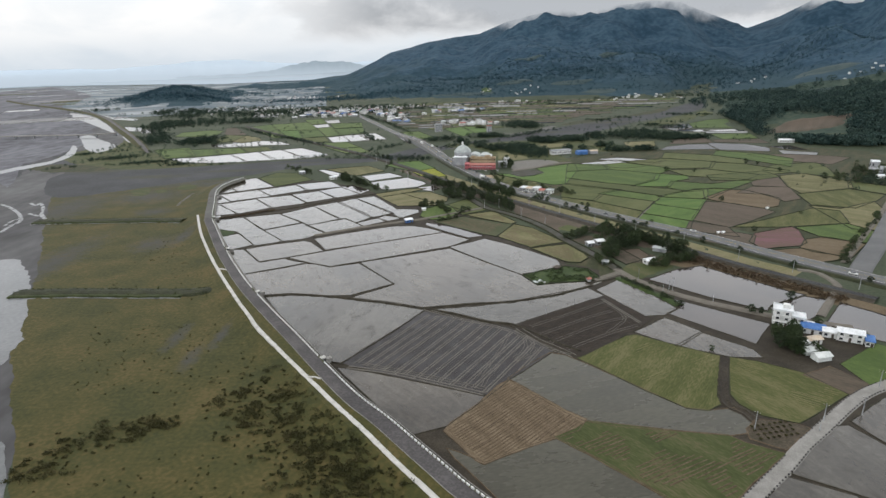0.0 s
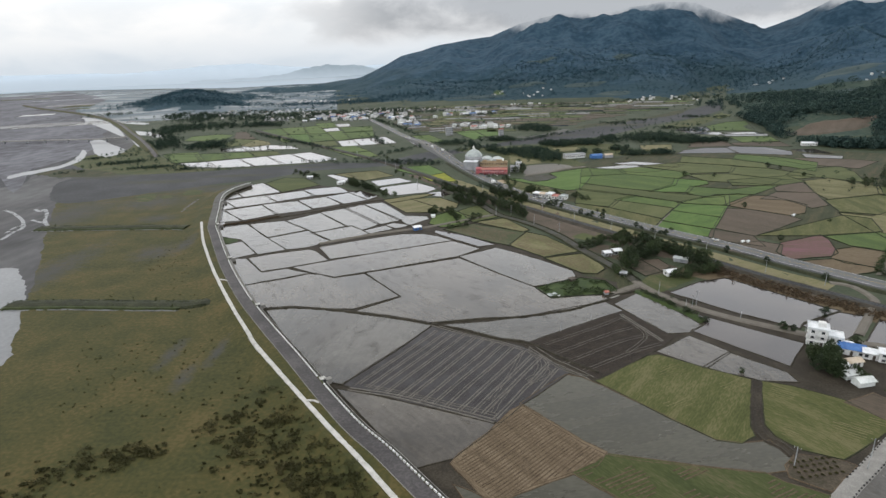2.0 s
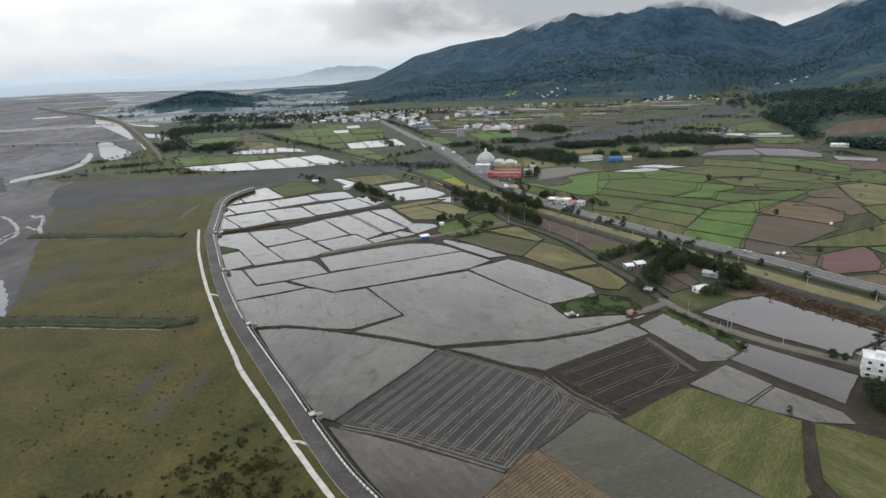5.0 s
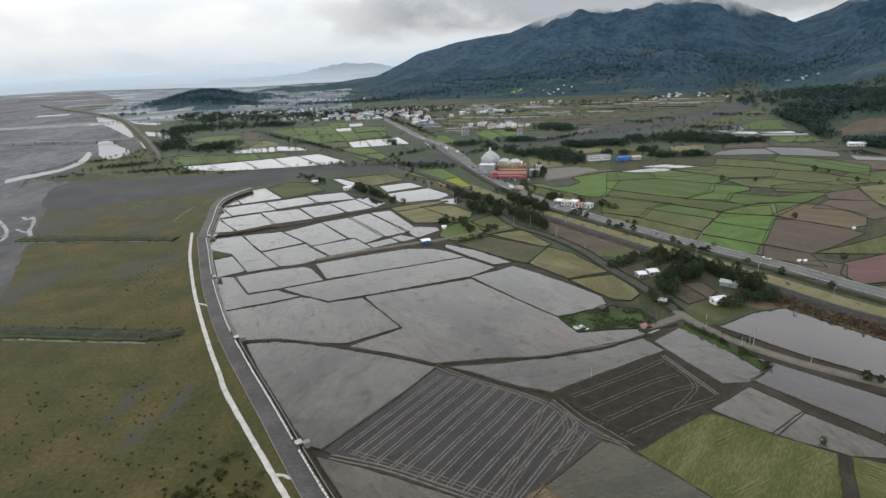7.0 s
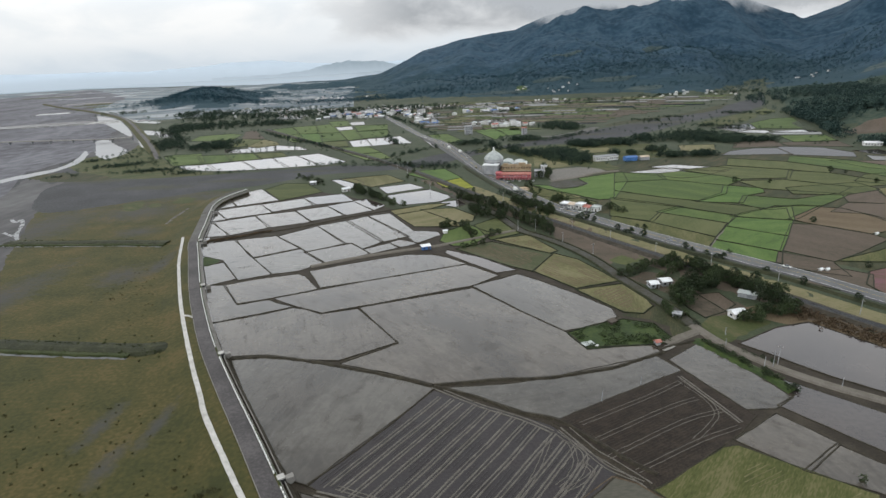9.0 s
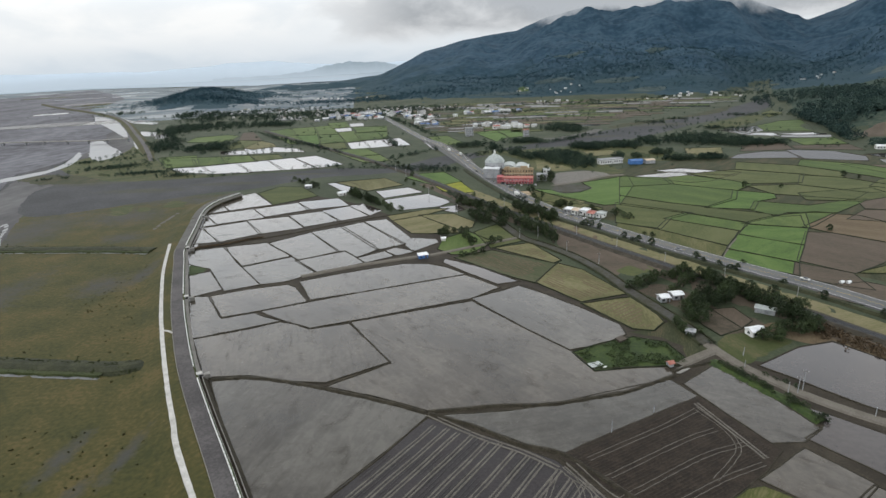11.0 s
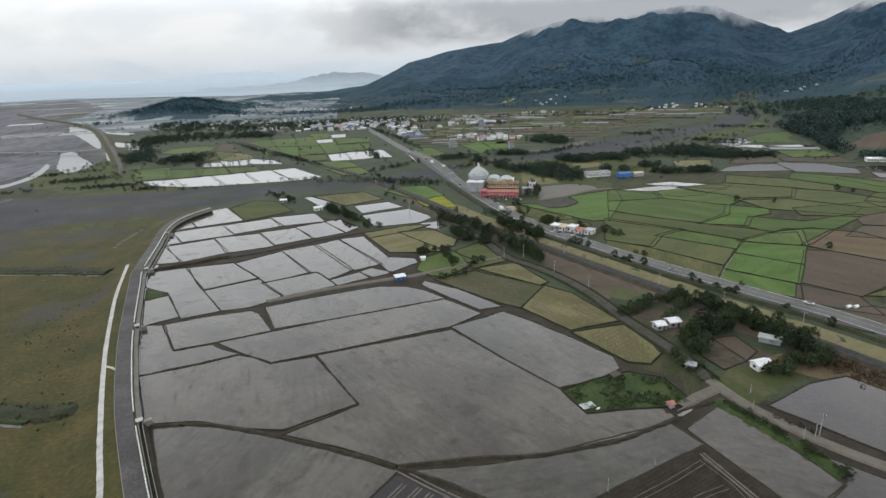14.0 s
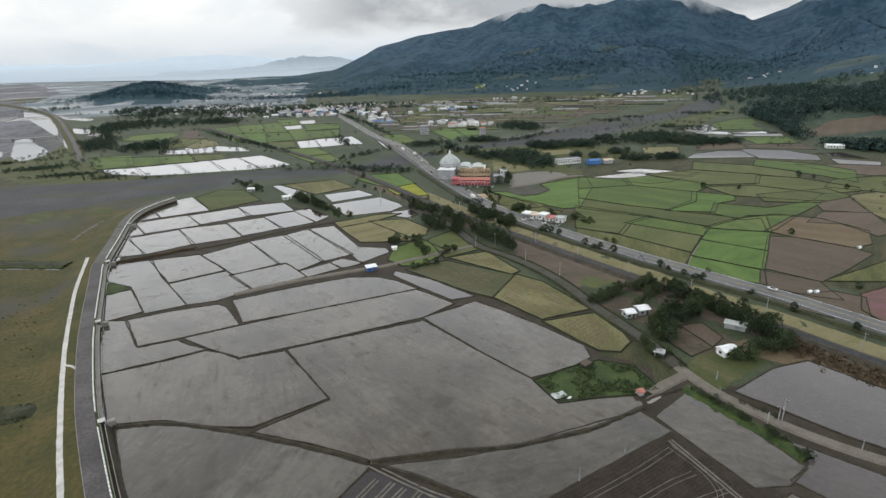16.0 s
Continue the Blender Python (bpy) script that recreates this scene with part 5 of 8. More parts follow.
field("mud", (-188.4, 446.4), (-166.2, 451.8), (-148.6, 424.6), (-117.4, 384.4), (-132.5, 377.2), (-156.2, 411.6), (-162.8, 414.5), (-173.8, 420.4))
field("mud", (-163.8, 400.2), (-155.6, 405.4), (-136.6, 378.2), (-147.8, 369.4))
field("mud", (-164.4, 451.6), (-139.5, 459.1), (-113.9, 431.6), (-137.8, 416.1))
field("mud", (-135.8, 412.8), (-111.9, 428), (-90.1, 402.5), (-96, 394.9), (-103.2, 388.5), (-115, 385.5))
field("mud", (-135.8, 458.8), (-113.9, 480.2), (-84.2, 438.8), (-105, 424.8))
field("mud", (-105.1, 422.1), (-78.9, 437.2), (-63.4, 416.5), (-87.9, 403))
field("mud", (-112.6, 482.5), (-93.4, 493.5), (-62.5, 448), (-58.4, 440.9), (-68.5, 428.1), (-78.5, 440), (-82.9, 439.5))
field("mud", (-92.6, 493.5), (-79.4, 504.6), (-42, 450.9), (-57, 440.8))
field("mud", (-78, 505.9), (-63.1, 510.8), (-39.4, 463.2), (-21.6, 459.1), (-19.38, 451.6), (-33.4, 436.4), (-40.1, 449.8))
field("mud", (-66.2, 425.2), (-52.4, 435.5), (-45.4, 427.6), (-61.2, 417.1))
field("mud", (-51, 437.2), (-46, 442.5), (-33.1, 434.5), (-43.9, 428.4))
field("mud", (-192.2, 461.5), (-206.1, 495.2), (-203.9, 496.2), (-176.8, 465))
field("mud", (-201.4, 499.6), (-175.4, 514.6), (-152.2, 482.2), (-174.9, 464.9))
field("mud", (-209, 502.9), (-218.8, 526.2), (-215, 531.2), (-197.1, 508))
field("mud", (-216.2, 536.2), (-185, 552.5), (-164.6, 525.8), (-196.8, 510.5))
field("mud", (-221.2, 541.2), (-223.8, 565), (-222.5, 575), (-206.2, 551.2))
field("mud", (-221.2, 576.2), (-218.8, 600), (-206.2, 613.8), (-173.8, 567.5), (-203.8, 551.2))
field("mud", (-182.5, 553.8), (-151.2, 571.2), (-133.8, 547.5), (-164.5, 528.5))
field("mud", (-174.5, 517.2), (-144.6, 526.1), (-123.2, 494.5), (-151.1, 482))
field("mud", (-144.4, 529), (-121.1, 539.4), (-100.1, 511.1), (-122.9, 496.9))
field("pond", (-150, 573.8), (-117.5, 583.8), (-102.5, 557.5), (-133.8, 547.5))
field("pond", (-119.8, 542.4), (-101.2, 553.8), (-79.6, 522.5), (-98.9, 511))
field("pond", (-100, 556.2), (-91.2, 561.2), (-71, 537.8), (-77.2, 525.1))
field("olive", (-198.8, 612.5), (-187.5, 636.2), (-166.2, 632.5), (-141.2, 595), (-170, 568.8))
field("pond", (-141.2, 647.5), (-122.5, 651.2), (-107.5, 631.2), (-103.8, 608.8), (-115, 606.2))
field("straw", (-131.2, 650), (-87.5, 662.5), (-66.2, 631.2), (-93.8, 611.2))
field("pond", (-85, 606.2), (-57.5, 618.8), (-42.5, 598.8), (-73.8, 581.2))
field("pond", (-72.5, 572.5), (-36.2, 590), (-14.12, 561.2), (-24, 545.9), (-55.9, 537.4))
field("pond", (-21.6, 542.4), (-8.62, 547.1), (-2.62, 533.6), (-10, 527), (-16.62, 530.9))
field("straw", (-60.2, 518.8), (-31.9, 534.2), (-19, 535.8), (-34.9, 521.4), (-56.1, 509.9))
field("straw", (-55, 505.8), (-36.4, 515.9), (-8.12, 480.2), (-6, 472.9), (-26.5, 472.9), (-37.8, 474.1))
field("straw", (-33.8, 518.4), (-11.88, 519.9), (3.75, 497.5), (2.38, 485), (-6, 482.4))
field("lime", (-62.5, 663.8), (-50, 680), (-27.5, 685), (-8.75, 638.8), (-28.8, 623.8))
field("yellow", (-28.8, 618.8), (-8.75, 633.8), (3.75, 593.8), (-5, 591.2), (-20, 598.8))
field("green", (-16.62, 438.5), (-14.5, 458.4), (1.38, 473.2), (17.5, 449.8), (0.5, 427.5), (-7.75, 428.4))
field("olive", (7, 472.6), (22.4, 488.9), (38.8, 452.6), (17.25, 439.8))
field("meadow", (-4.25, 420.9), (17, 432.2), (52, 407.1), (38.4, 380.9), (27.6, 388.9))
field("straw", (20.6, 437.5), (41.6, 445.1), (56, 413.4), (52.4, 410.4))
field("straw", (55, 406.9), (67, 396.2), (82.1, 362.9), (59.1, 354.8), (39.8, 380.1))
field("straw", (83.4, 357.4), (90.2, 338.2), (90.8, 330.9), (84.4, 323.4), (76.8, 325.2), (59.8, 351.4))
field("pond", (-11.5, 419), (7.12, 405.8), (28.9, 382.4), (18.5, 379.2), (1.12, 397.9), (-12.5, 414.1))
field("swamp", (47.5, 304.1), (59.5, 310.8), (74.2, 316.2), (86, 311.2), (89.9, 295.8), (81, 293.9), (67.6, 293.1), (53.1, 291))
field("mud", (84.4, 280.4), (98.6, 291.8), (107.2, 275.6), (113.6, 261.4), (116, 254.5), (108, 248.8), (99, 248.5), (92.2, 262.7))
field("mud", (89.2, 231.2), (106.9, 243.5), (117.1, 229.4), (102.6, 218.1))
field("mud", (103.4, 217.6), (117.4, 227.8), (131.8, 211.9), (132.1, 206.5), (120, 207.8), (110.6, 213.6))
field("pond", (118.8, 264.9), (151.5, 235), (143.5, 226.5), (136.5, 218.5), (111.6, 249.4), (120.2, 255.2))
field("pond", (117, 292.9), (138.4, 305.9), (153.6, 310.1), (183.2, 269.4), (187.2, 266.1), (164, 255.4), (159, 249.8), (138, 268.5))
field("pond", (162.8, 251.5), (187, 263.2), (194.5, 259.2), (177.5, 241.5), (168.8, 236.1))
field("pond", (199.8, 254), (214.4, 233), (197.5, 211.6), (188.5, 219.2), (178.4, 232.5), (186.6, 240.9))
field("mud", (115.2, 147.1), (132.8, 158.7), (137, 159.1), (141.8, 148.6), (142.9, 138.1), (127.5, 122.9), (119.2, 129.3), (106, 138))
field("mud", (102.2, 136), (117.2, 127.6), (117.6, 118.3), (92.9, 118.3), (92.2, 127.6))
field("mud", (140.8, 161.7), (161.1, 174), (173.1, 175.5), (152.4, 145.4), (143.7, 151.1))
field("grass", (119.9, 205.6), (128.8, 201.9), (141.7, 192.4), (148.7, 177.9), (126.4, 165), (121.7, 162.6), (112.1, 167.3), (107.9, 174), (107.7, 179.8))
field("brown", (142.7, 191.1), (155.3, 195.9), (161.3, 183.7), (151.1, 178.2))
field("garden", (103, 159.2), (108.5, 163.9), (120.8, 160.5), (122.5, 158.9), (109.4, 149.3), (101.8, 154.8))
field("green", (161.8, 198.1), (187.4, 212.9), (192.5, 205.3), (177.8, 186.7), (162.6, 184))
field("straw", (50, 588), (58, 588.5), (78, 569), (95, 548.6), (91, 542), (70.9, 550.2), (50.7, 563))
field("pond", (-365, 758.8), (-335, 772.5), (-298.8, 721.2), (-335, 732.5))
field("pond", (-332.5, 772.5), (-295, 785), (-251.2, 721.2), (-296.2, 720))
field("pond", (-292.5, 785), (-258.8, 796.2), (-216.2, 730), (-250, 723.8))
field("pond", (-257.5, 800), (-228.8, 808.8), (-180, 736.2), (-215, 730))
field("pond", (-225, 808.8), (-202.5, 820), (-152.5, 753.8), (-176.2, 735))
field("green", (-423.8, 846.2), (-381.2, 853.8), (-342.5, 780), (-370, 765))
field("pond", (-355, 882.5), (-325, 885), (-307.5, 851.2), (-343.8, 858.8))
field("pond", (-328.8, 903.8), (-292.5, 906.2), (-273.8, 857.5), (-305, 855))
field("pond", (-292.5, 911.2), (-250, 887.5), (-228.8, 857.5), (-275, 866.2))
field("pond", (-238.8, 1178.8), (-210, 1187.5), (-198.8, 1135), (-223.8, 1133.8))
field("pond", (-245, 1108.8), (-220, 1116.2), (-207.5, 1070), (-230, 1061.2))
field("pond", (-180, 926.2), (-160, 937.5), (-140, 873.8), (-162.5, 870))
field("pond", (-160, 942.5), (-133.8, 947.5), (-111.2, 882.5), (-136.2, 873.8))
field("pond", (-132.5, 947.5), (-110, 958.8), (-85, 886.2), (-108.8, 881.2))
field("pond", (-77.5, 956.2), (-65, 953.8), (-42.5, 876.2), (-43.8, 832.5))
field("green", (-63.8, 958.8), (-36.2, 963.8), (-8.75, 883.8), (-35, 875))
field("lime", (10, 988.8), (40, 1007.5), (55, 931.2), (37.5, 893.8))
field("lime", (42.5, 1006.2), (76.2, 1011.2), (78.8, 936.2), (58.8, 925))

field("garden", (107.7, 334.3), (116.9, 342.4), (121.9, 323.8), (111.8, 318.5), (108.7, 327.0))
field("brown", (118.7, 342.3), (127.7, 343.8), (129.8, 331.4), (123.5, 325.5))

field("pond", (-863.9, 1454.1), (-825.2, 1469.8), (-733, 1415.5), (-691.4, 1306.3), (-759.3, 1348.3))
field("pond", (-649.1, 1181.8), (-601.1, 1151.4), (-574.3, 1093.3), (-604, 1108.6))
field("pond", (-576.2, 1110.4), (-565.6, 1125), (-530.8, 1059), (-555.8, 1064.9))
field("pond", (-1069.5, 1775.9), (-928.7, 1691.1), (-861.1, 1584.8), (-971.9, 1636.7))
field("pond", (-943.7, 1751.4), (-915.1, 1780), (-825.4, 1638.9), (-857.5, 1632.7))
field("lime", (62, 594.2), (73, 590.4), (83.8, 575.4), (100.2, 578.8), (113, 594.7), (109, 616), (152.3, 638), (147.2, 601.2), (120.7, 538.9), (110.1, 537.1), (82.4, 566.3))
field("grass", (39.6, 573.7), (64.6, 582.8), (103.6, 525.4), (96.9, 513.4), (76.1, 524.9), (54.7, 547.6))
# green, brown and flowering fields beyond the highway
field("green", (148.3, 637.3), (185, 625.9), (183.2, 603.1), (138.7, 597.7))
field("green", (186, 625.7), (208.9, 632.8), (236.3, 607.4), (246.2, 591.1), (227.2, 573.3), (184.7, 602.9))
field("olive", (215.2, 640.1), (262.8, 652.1), (308, 624.4), (289.8, 594.1), (250, 595.4), (238.2, 612.1))
field("olive", (279.9, 689.8), (325.7, 661.8), (347.8, 628.6), (333.3, 609.6), (310.2, 626.8), (264, 654.8))
field("green", (328.1, 664.5), (344.6, 690.7), (382.8, 660.4), (398.3, 628.1), (371.9, 588.4), (362.2, 610), (349.3, 631.1))
field("green", (137.6, 593.1), (183.2, 598.3), (224.6, 569.2), (212.7, 543.9), (185.8, 524.6), (160.6, 538.9), (130.9, 565))
field("lime", (225.5, 569.1), (247.7, 555.4), (243.6, 543.8), (226.6, 536.3), (213.4, 514.2), (185.8, 521), (213.6, 543.8))
field("olive", (245.1, 584.3), (282.8, 583.3), (316.9, 552), (297.6, 534.7), (250.8, 557))
field("olive", (306.4, 619.3), (333.8, 604.4), (356.6, 565.5), (351.3, 557.6), (322.3, 553.3), (287, 585))
field("olive", (129.9, 560.9), (159.4, 535.3), (184.5, 517.6), (220.5, 495), (194.7, 480.8), (163.8, 508), (123.9, 535.9))
field("green", (225.9, 532.6), (256.9, 516), (294.5, 529.4), (303.6, 530.1), (283.6, 514.5), (264.7, 499.7), (231.7, 503.5), (222, 496.4), (213.1, 510.8))
field("olive", (121.2, 538.1), (163.2, 506.4), (146.1, 495.2), (132.6, 472.5), (109.5, 488.2))
field("green", (163.5, 504.7), (192.7, 478), (181.5, 463.5), (146.4, 493.6))
field("olive", (144.7, 490.7), (179.7, 460.9), (161.9, 434.5), (131.8, 469.7))
field("grass", (108.5, 483.7), (130.3, 467.1), (159.9, 431.2), (147.5, 410), (125.3, 437.7), (102.5, 466.9))
field("green", (194.6, 477.8), (219.9, 491.9), (240.6, 496), (226.7, 465.9))
field("lime", (192.1, 473.7), (224.6, 462), (205.9, 431.9), (179.9, 454.2))
field("lime", (177.8, 451.8), (204.7, 429.7), (187.5, 402.9), (161.3, 427.6))
field("lime", (159.3, 424.3), (186.5, 401), (177.8, 383.7), (148.3, 407.9))
field("green", (222.2, 493.2), (252.3, 499.5), (260.2, 495.3), (229.2, 467.1), (241.4, 495.9))
field("clay", (227.8, 465.8), (260.5, 492.1), (273.7, 487.5), (285.3, 458.7), (270.8, 437), (257.9, 432.1), (236.1, 455.4))
field("brown", (221.3, 454.2), (234, 451.7), (255.8, 428.8), (259.1, 419.4), (230.1, 398.8), (207.9, 385.3), (190.3, 404.8))
field("brown", (186.6, 400), (205.4, 383.6), (202.4, 363.6), (191.1, 369.1), (176.3, 382))
field("brown", (298.7, 523.7), (328.8, 534.7), (317.3, 499.4), (292.7, 507.6))
field("brown", (288.2, 501.2), (314.8, 495.2), (301.3, 457), (287.3, 451.1), (282.9, 475.6), (266.3, 482))
field("straw", (336.1, 541.5), (361.7, 548.6), (381.3, 511.7), (365.9, 485.9), (316.4, 475.3), (319.4, 496.8))
field("grass", (311.5, 469.7), (360.8, 482.2), (373.9, 459.5), (354.3, 442.6), (325.4, 424.7), (301.6, 436.4))
field("straw", (298.2, 429.7), (313.7, 419.3), (349.3, 435.9), (340.1, 414.5), (320.9, 391.7), (299.8, 368.8), (289.5, 372.5), (292.7, 394.9))
field("grass", (212.3, 384.9), (238.3, 396.5), (263.3, 408.9), (295.1, 424.9), (307.3, 415.1), (294, 385.9), (259.2, 382.6), (246.9, 381.2))
field("green", (253, 377.8), (291.3, 382), (296.4, 365.2), (275.2, 342.8), (256.2, 359.1))
field("pink", (217.3, 366.9), (249.2, 379.5), (248.7, 371.5), (238.3, 346.4), (231.5, 341.4), (206.2, 338.2), (205.6, 350.8))
field("clay", (242.5, 350.8), (255, 354.3), (272.2, 339.7), (248.9, 318.4), (233.2, 329.1), (231, 336.9))
field("brown", (175.2, 358.7), (188.3, 368.6), (205.2, 370.8), (213.9, 363.5), (199.7, 341), (188, 345.6))
field("clay", (206.1, 332.7), (229, 334.9), (245.3, 315.7), (224.9, 310.7), (212.7, 318.6))
field("olive", (270.9, 554.1), (331, 564.7), (333, 542), (300.1, 528.6), (266.5, 536.1))
field("olive", (338.2, 572.4), (364.8, 553.7), (383.2, 531.8), (403, 577.1), (407.1, 602.1), (359.1, 593.7))
field("olive", (383.7, 511.4), (399.4, 488), (380.2, 462.7), (367.3, 485.7))
field("brown", (413.2, 651.3), (446, 637.7), (459.4, 624.2), (419.7, 593.3), (382.5, 623.5), (369.7, 659.3))
field("mud", (159.6, 637.1), (202.8, 651.2), (247.6, 629.2), (258.8, 641.4), (218.8, 610.4), (200.2, 607))
field("mud", (190.2, 660.8), (214.6, 667.9), (258.2, 641.6), (247.6, 629.2), (202.8, 651.2))

# ---- rows, furrows and wheel tracks on the fields ----


def inside(p, ring):
    c = False
    for i in range(len(ring)):
        a, b = ring[i - 1], ring[i]
        if (a.y > p.y) != (b.y > p.y) and p.x < (b.x - a.x) * (p.y - a.y) / (b.y - a.y) + a.x:
            c = not c
    return c


def furrows(name, idx, angle, gap, width, height, material, wob, label="", margin=0.5, skip=0.0, bend=0.0, pair=0.0):
    """Low ridges across a field, single or in pairs, joined into one mesh."""
    kind, c, ring = FIELDS[idx]
    d = Vector((math.cos(radians(angle)), math.sin(radians(angle)), 0))
    s = Vector((-d.y, d.x, 0))
    small = inset(ring, margin)
    half = max(p.length for p in ring)
    verts, faces = [], []
    off = -half
    while off < half:
        o1 = off + gap * 0.25 * (random.random() - 0.5)
        for o2 in ((o1,) if not pair else (o1 - pair / 2, o1 + pair / 2)):
            run = []
            x = -half
            while x < half:
                p = d * x + s * (o2 + wob * noise.noise((x * 0.06, off, c.x)) + bend * math.sin(x / half * 1.5))
                ok = inside(p, small) and noise.noise((p.x * 0.08 + c.x, p.y * 0.08, 5.0)) > skip - 0.8
                if ok:
                    run.append(p)
                if (not ok or x + 1.6 >= half) and run:
                    if len(run) > 2:
                        base = len(verts)
                        for q in run:
                            w = width * (0.75 + 0.5 * random.random()) / 2
                            for a, h in ((-w, 0.02), (-w * 0.5, height), (w * 0.5, height), (w, 0.02)):
                                verts.append(q + s * a + Vector((0, 0, 0.16 + h)))
                        for i in range(len(run) - 1):
                            for j in range(3):
                                k = base + i * 4 + j
                                faces.append((k, k + 4, k + 5, k + 1))
                    run = []
                x += 1.6
        off += gap
    ob = mesh_ob(name, verts, faces, material, bpy.data.objects.get(FIELD_ROOTS[idx]))
    ob["kind"] = "stuff"
    return ob


FIELD_ROOTS = [o.name for o in scene.objects if o.type == "EMPTY" and any(ch.name.startswith("surface") for ch in o.children)]


def furrows_local(idx, *a, **k):
    return furrows("furrows", idx, *a, **k)


furrows_local(1, 55.5, 1.23, 0.45, 0.1, M["furrow"], 0.25, skip=0.8)
furrows_local(1, 55.5, 4.9, 0.6, 0.13, M["track"], 0.3, skip=0.05, pair=1.25)
furrows_local(4, 34, 1.25, 0.5, 0.12, M["furrow_brown"], 0.35, bend=2.6)
furrows_local(8, 31, 1.1, 0.6, 0.1, M["dark"], 0.2)
furrows_local(6, 25, 1.5, 0.5, 0.14, M["furrow_brown"], 0.3, skip=0.75)
furrows_local(7, 28, 1.6, 0.35, 0.1, M["straw"], 0.6, skip=0.95)
furrows_local(next(i for i, q in enumerate(FIELDS) if abs(q[1].x - 125) < 8 and abs(q[1].y - 184) < 8 and q[0] == "grass"), -38, 1.5, 0.35, 0.1, M["straw"], 0.5, skip=0.9)

for i, q in enumerate(FIELDS):
    if q[0] in ("straw", "meadow") and 0 < q[1].x < 110 and q[1].y < 440:
        furrows_local(i, 125 if i % 2 else 40, 2.2, 0.8, 0.1, M["furrow_brown"] if q[0] == "meadow" else M["clay"], 0.4, skip=0.55, margin=2.0)

dark_root = bpy.data.objects[FIELD_ROOTS[8]]


def track_on(root, pts, width=0.3, gauge=1.6):
    """A pair of wheel ruts."""
    ln = smooth_line(pts, 1.2)
    sd = sides(ln)
    for g in (-gauge / 2, gauge / 2):
        line = [p + s * g - root.location for p, s in zip(ln, sd)]
        w = width / 2
        sweep("wheel_track", line, [(-w, 0.24), (-w * 0.6, 0.31), (w * 0.6, 0.31), (w, 0.24)], M["track"], root, 0.25)



track_on(dark_root, [(40.7, 239.8), (68.1, 255.6), (81.8, 264.5)], 0.25)
track_on(dark_root, [(43.8, 231.4), (72.2, 248.4), (84, 253.8)], 0.25)
track_on(dark_root, [(46, 223.1), (74.7, 240.7), (89.8, 246.7)], 0.25)
track_on(dark_root, [(53.2, 217.1), (76.1, 230.6), (91.6, 237.8)], 0.25)
track_on(dark_root, [(81.7, 265.6), (87.1, 253.7), (87.6, 245.8), (84.3, 240.4), (75.1, 231.1)], 0.25, 1.4)
track_on(dark_root, [(33.3, 236.9), (38.8, 228.2), (44.7, 218.9), (53.7, 212.4)], 0.5, 1.3)
track_on(dark_root, [(34.7, 238.7), (41.8, 226.5), (47.2, 220.7), (55.1, 211.2)], 0.5, 2.6)
track_on(dark_root, [(83, 268.3), (87.1, 257.3), (90.9, 247.1), (93.4, 240)], 0.7, 1.2)
row_root = bpy.data.objects[FIELD_ROOTS[1]]
track_on(row_root, [(31.5, 235.7), (35.2, 230), (35.8, 221.9), (33.1, 215.5), (28.7, 211)], 0.32, 1.3)
track_on(row_root, [(32.8, 233.5), (38.6, 227), (38.6, 221), (34.1, 212.9), (26.9, 205.2)], 0.32, 1.3)
track_on(row_root, [(29.1, 231.5), (24.4, 219.6), (19.1, 208.8), (13.2, 197.5)], 0.32, 1.3)
track_on(row_root, [(32.2, 221.2), (24.5, 210.4), (17.1, 197.4), (13.7, 189.9)], 0.32, 1.3)
track_on(row_root, [(37.6, 221), (40.1, 217.2), (36.2, 212.9), (29.4, 208.5)], 0.32, 1.3)
track_on(row_root, [(-10.9, 262.8), (6.9, 250.6), (21, 242.9), (30.8, 235.7)], 0.7, 1.5)
track_on(row_root, [(-42.1, 208.1), (-22.7, 202.2), (-4.3, 193.9), (14.3, 185.1)], 0.8, 1.6)
track_on(row_root, [(-36.2, 210.4), (-14.6, 202), (3.4, 194), (15.5, 188.5)], 0.4, 1.4)

# vegetables in the garden plot: rosettes of leaves
bm = bmesh.new()
heart = bm.verts.new((0, 0, 0.05))
for k in range(9):
    a = 2 * math.pi * k / 9 + 0.3 * random.random()
    u, w = Vector((math.cos(a), math.sin(a), 0)), Vector((-math.sin(a), math.cos(a), 0))
    l = 0.5 + 0.25 * random.random()
    bm.faces.new([heart] + [bm.verts.new(q) for q in (u * l * 0.55 - w * 0.22 + Vector((0, 0, 0.4)), u * l + Vector((0, 0, 0.3)), u * l * 0.55 + w * 0.22 + Vector((0, 0, 0.42)))])
veg = bpy.data.meshes.new("vegetable")
bm.to_mesh(veg)
bm.free()
veg.materials.append(M["bushleaf"])
for i in range(7):
    for j in range(4):
        ob = new("vegetable", veg)
        ob.parent = bpy.data.objects[FIELD_ROOTS[[k for k, q in enumerate(FIELDS) if q[0] == "garden"][0]]]
        ob.matrix_local = Matrix.Translation((2.2 * i - 7 + 0.5 * random.random(), 2.2 * j - 4 + 0.35 * i, 0.25)) @ Matrix.Rotation(random.random() * 6.28, 4, "Z")

# ---- plants ----


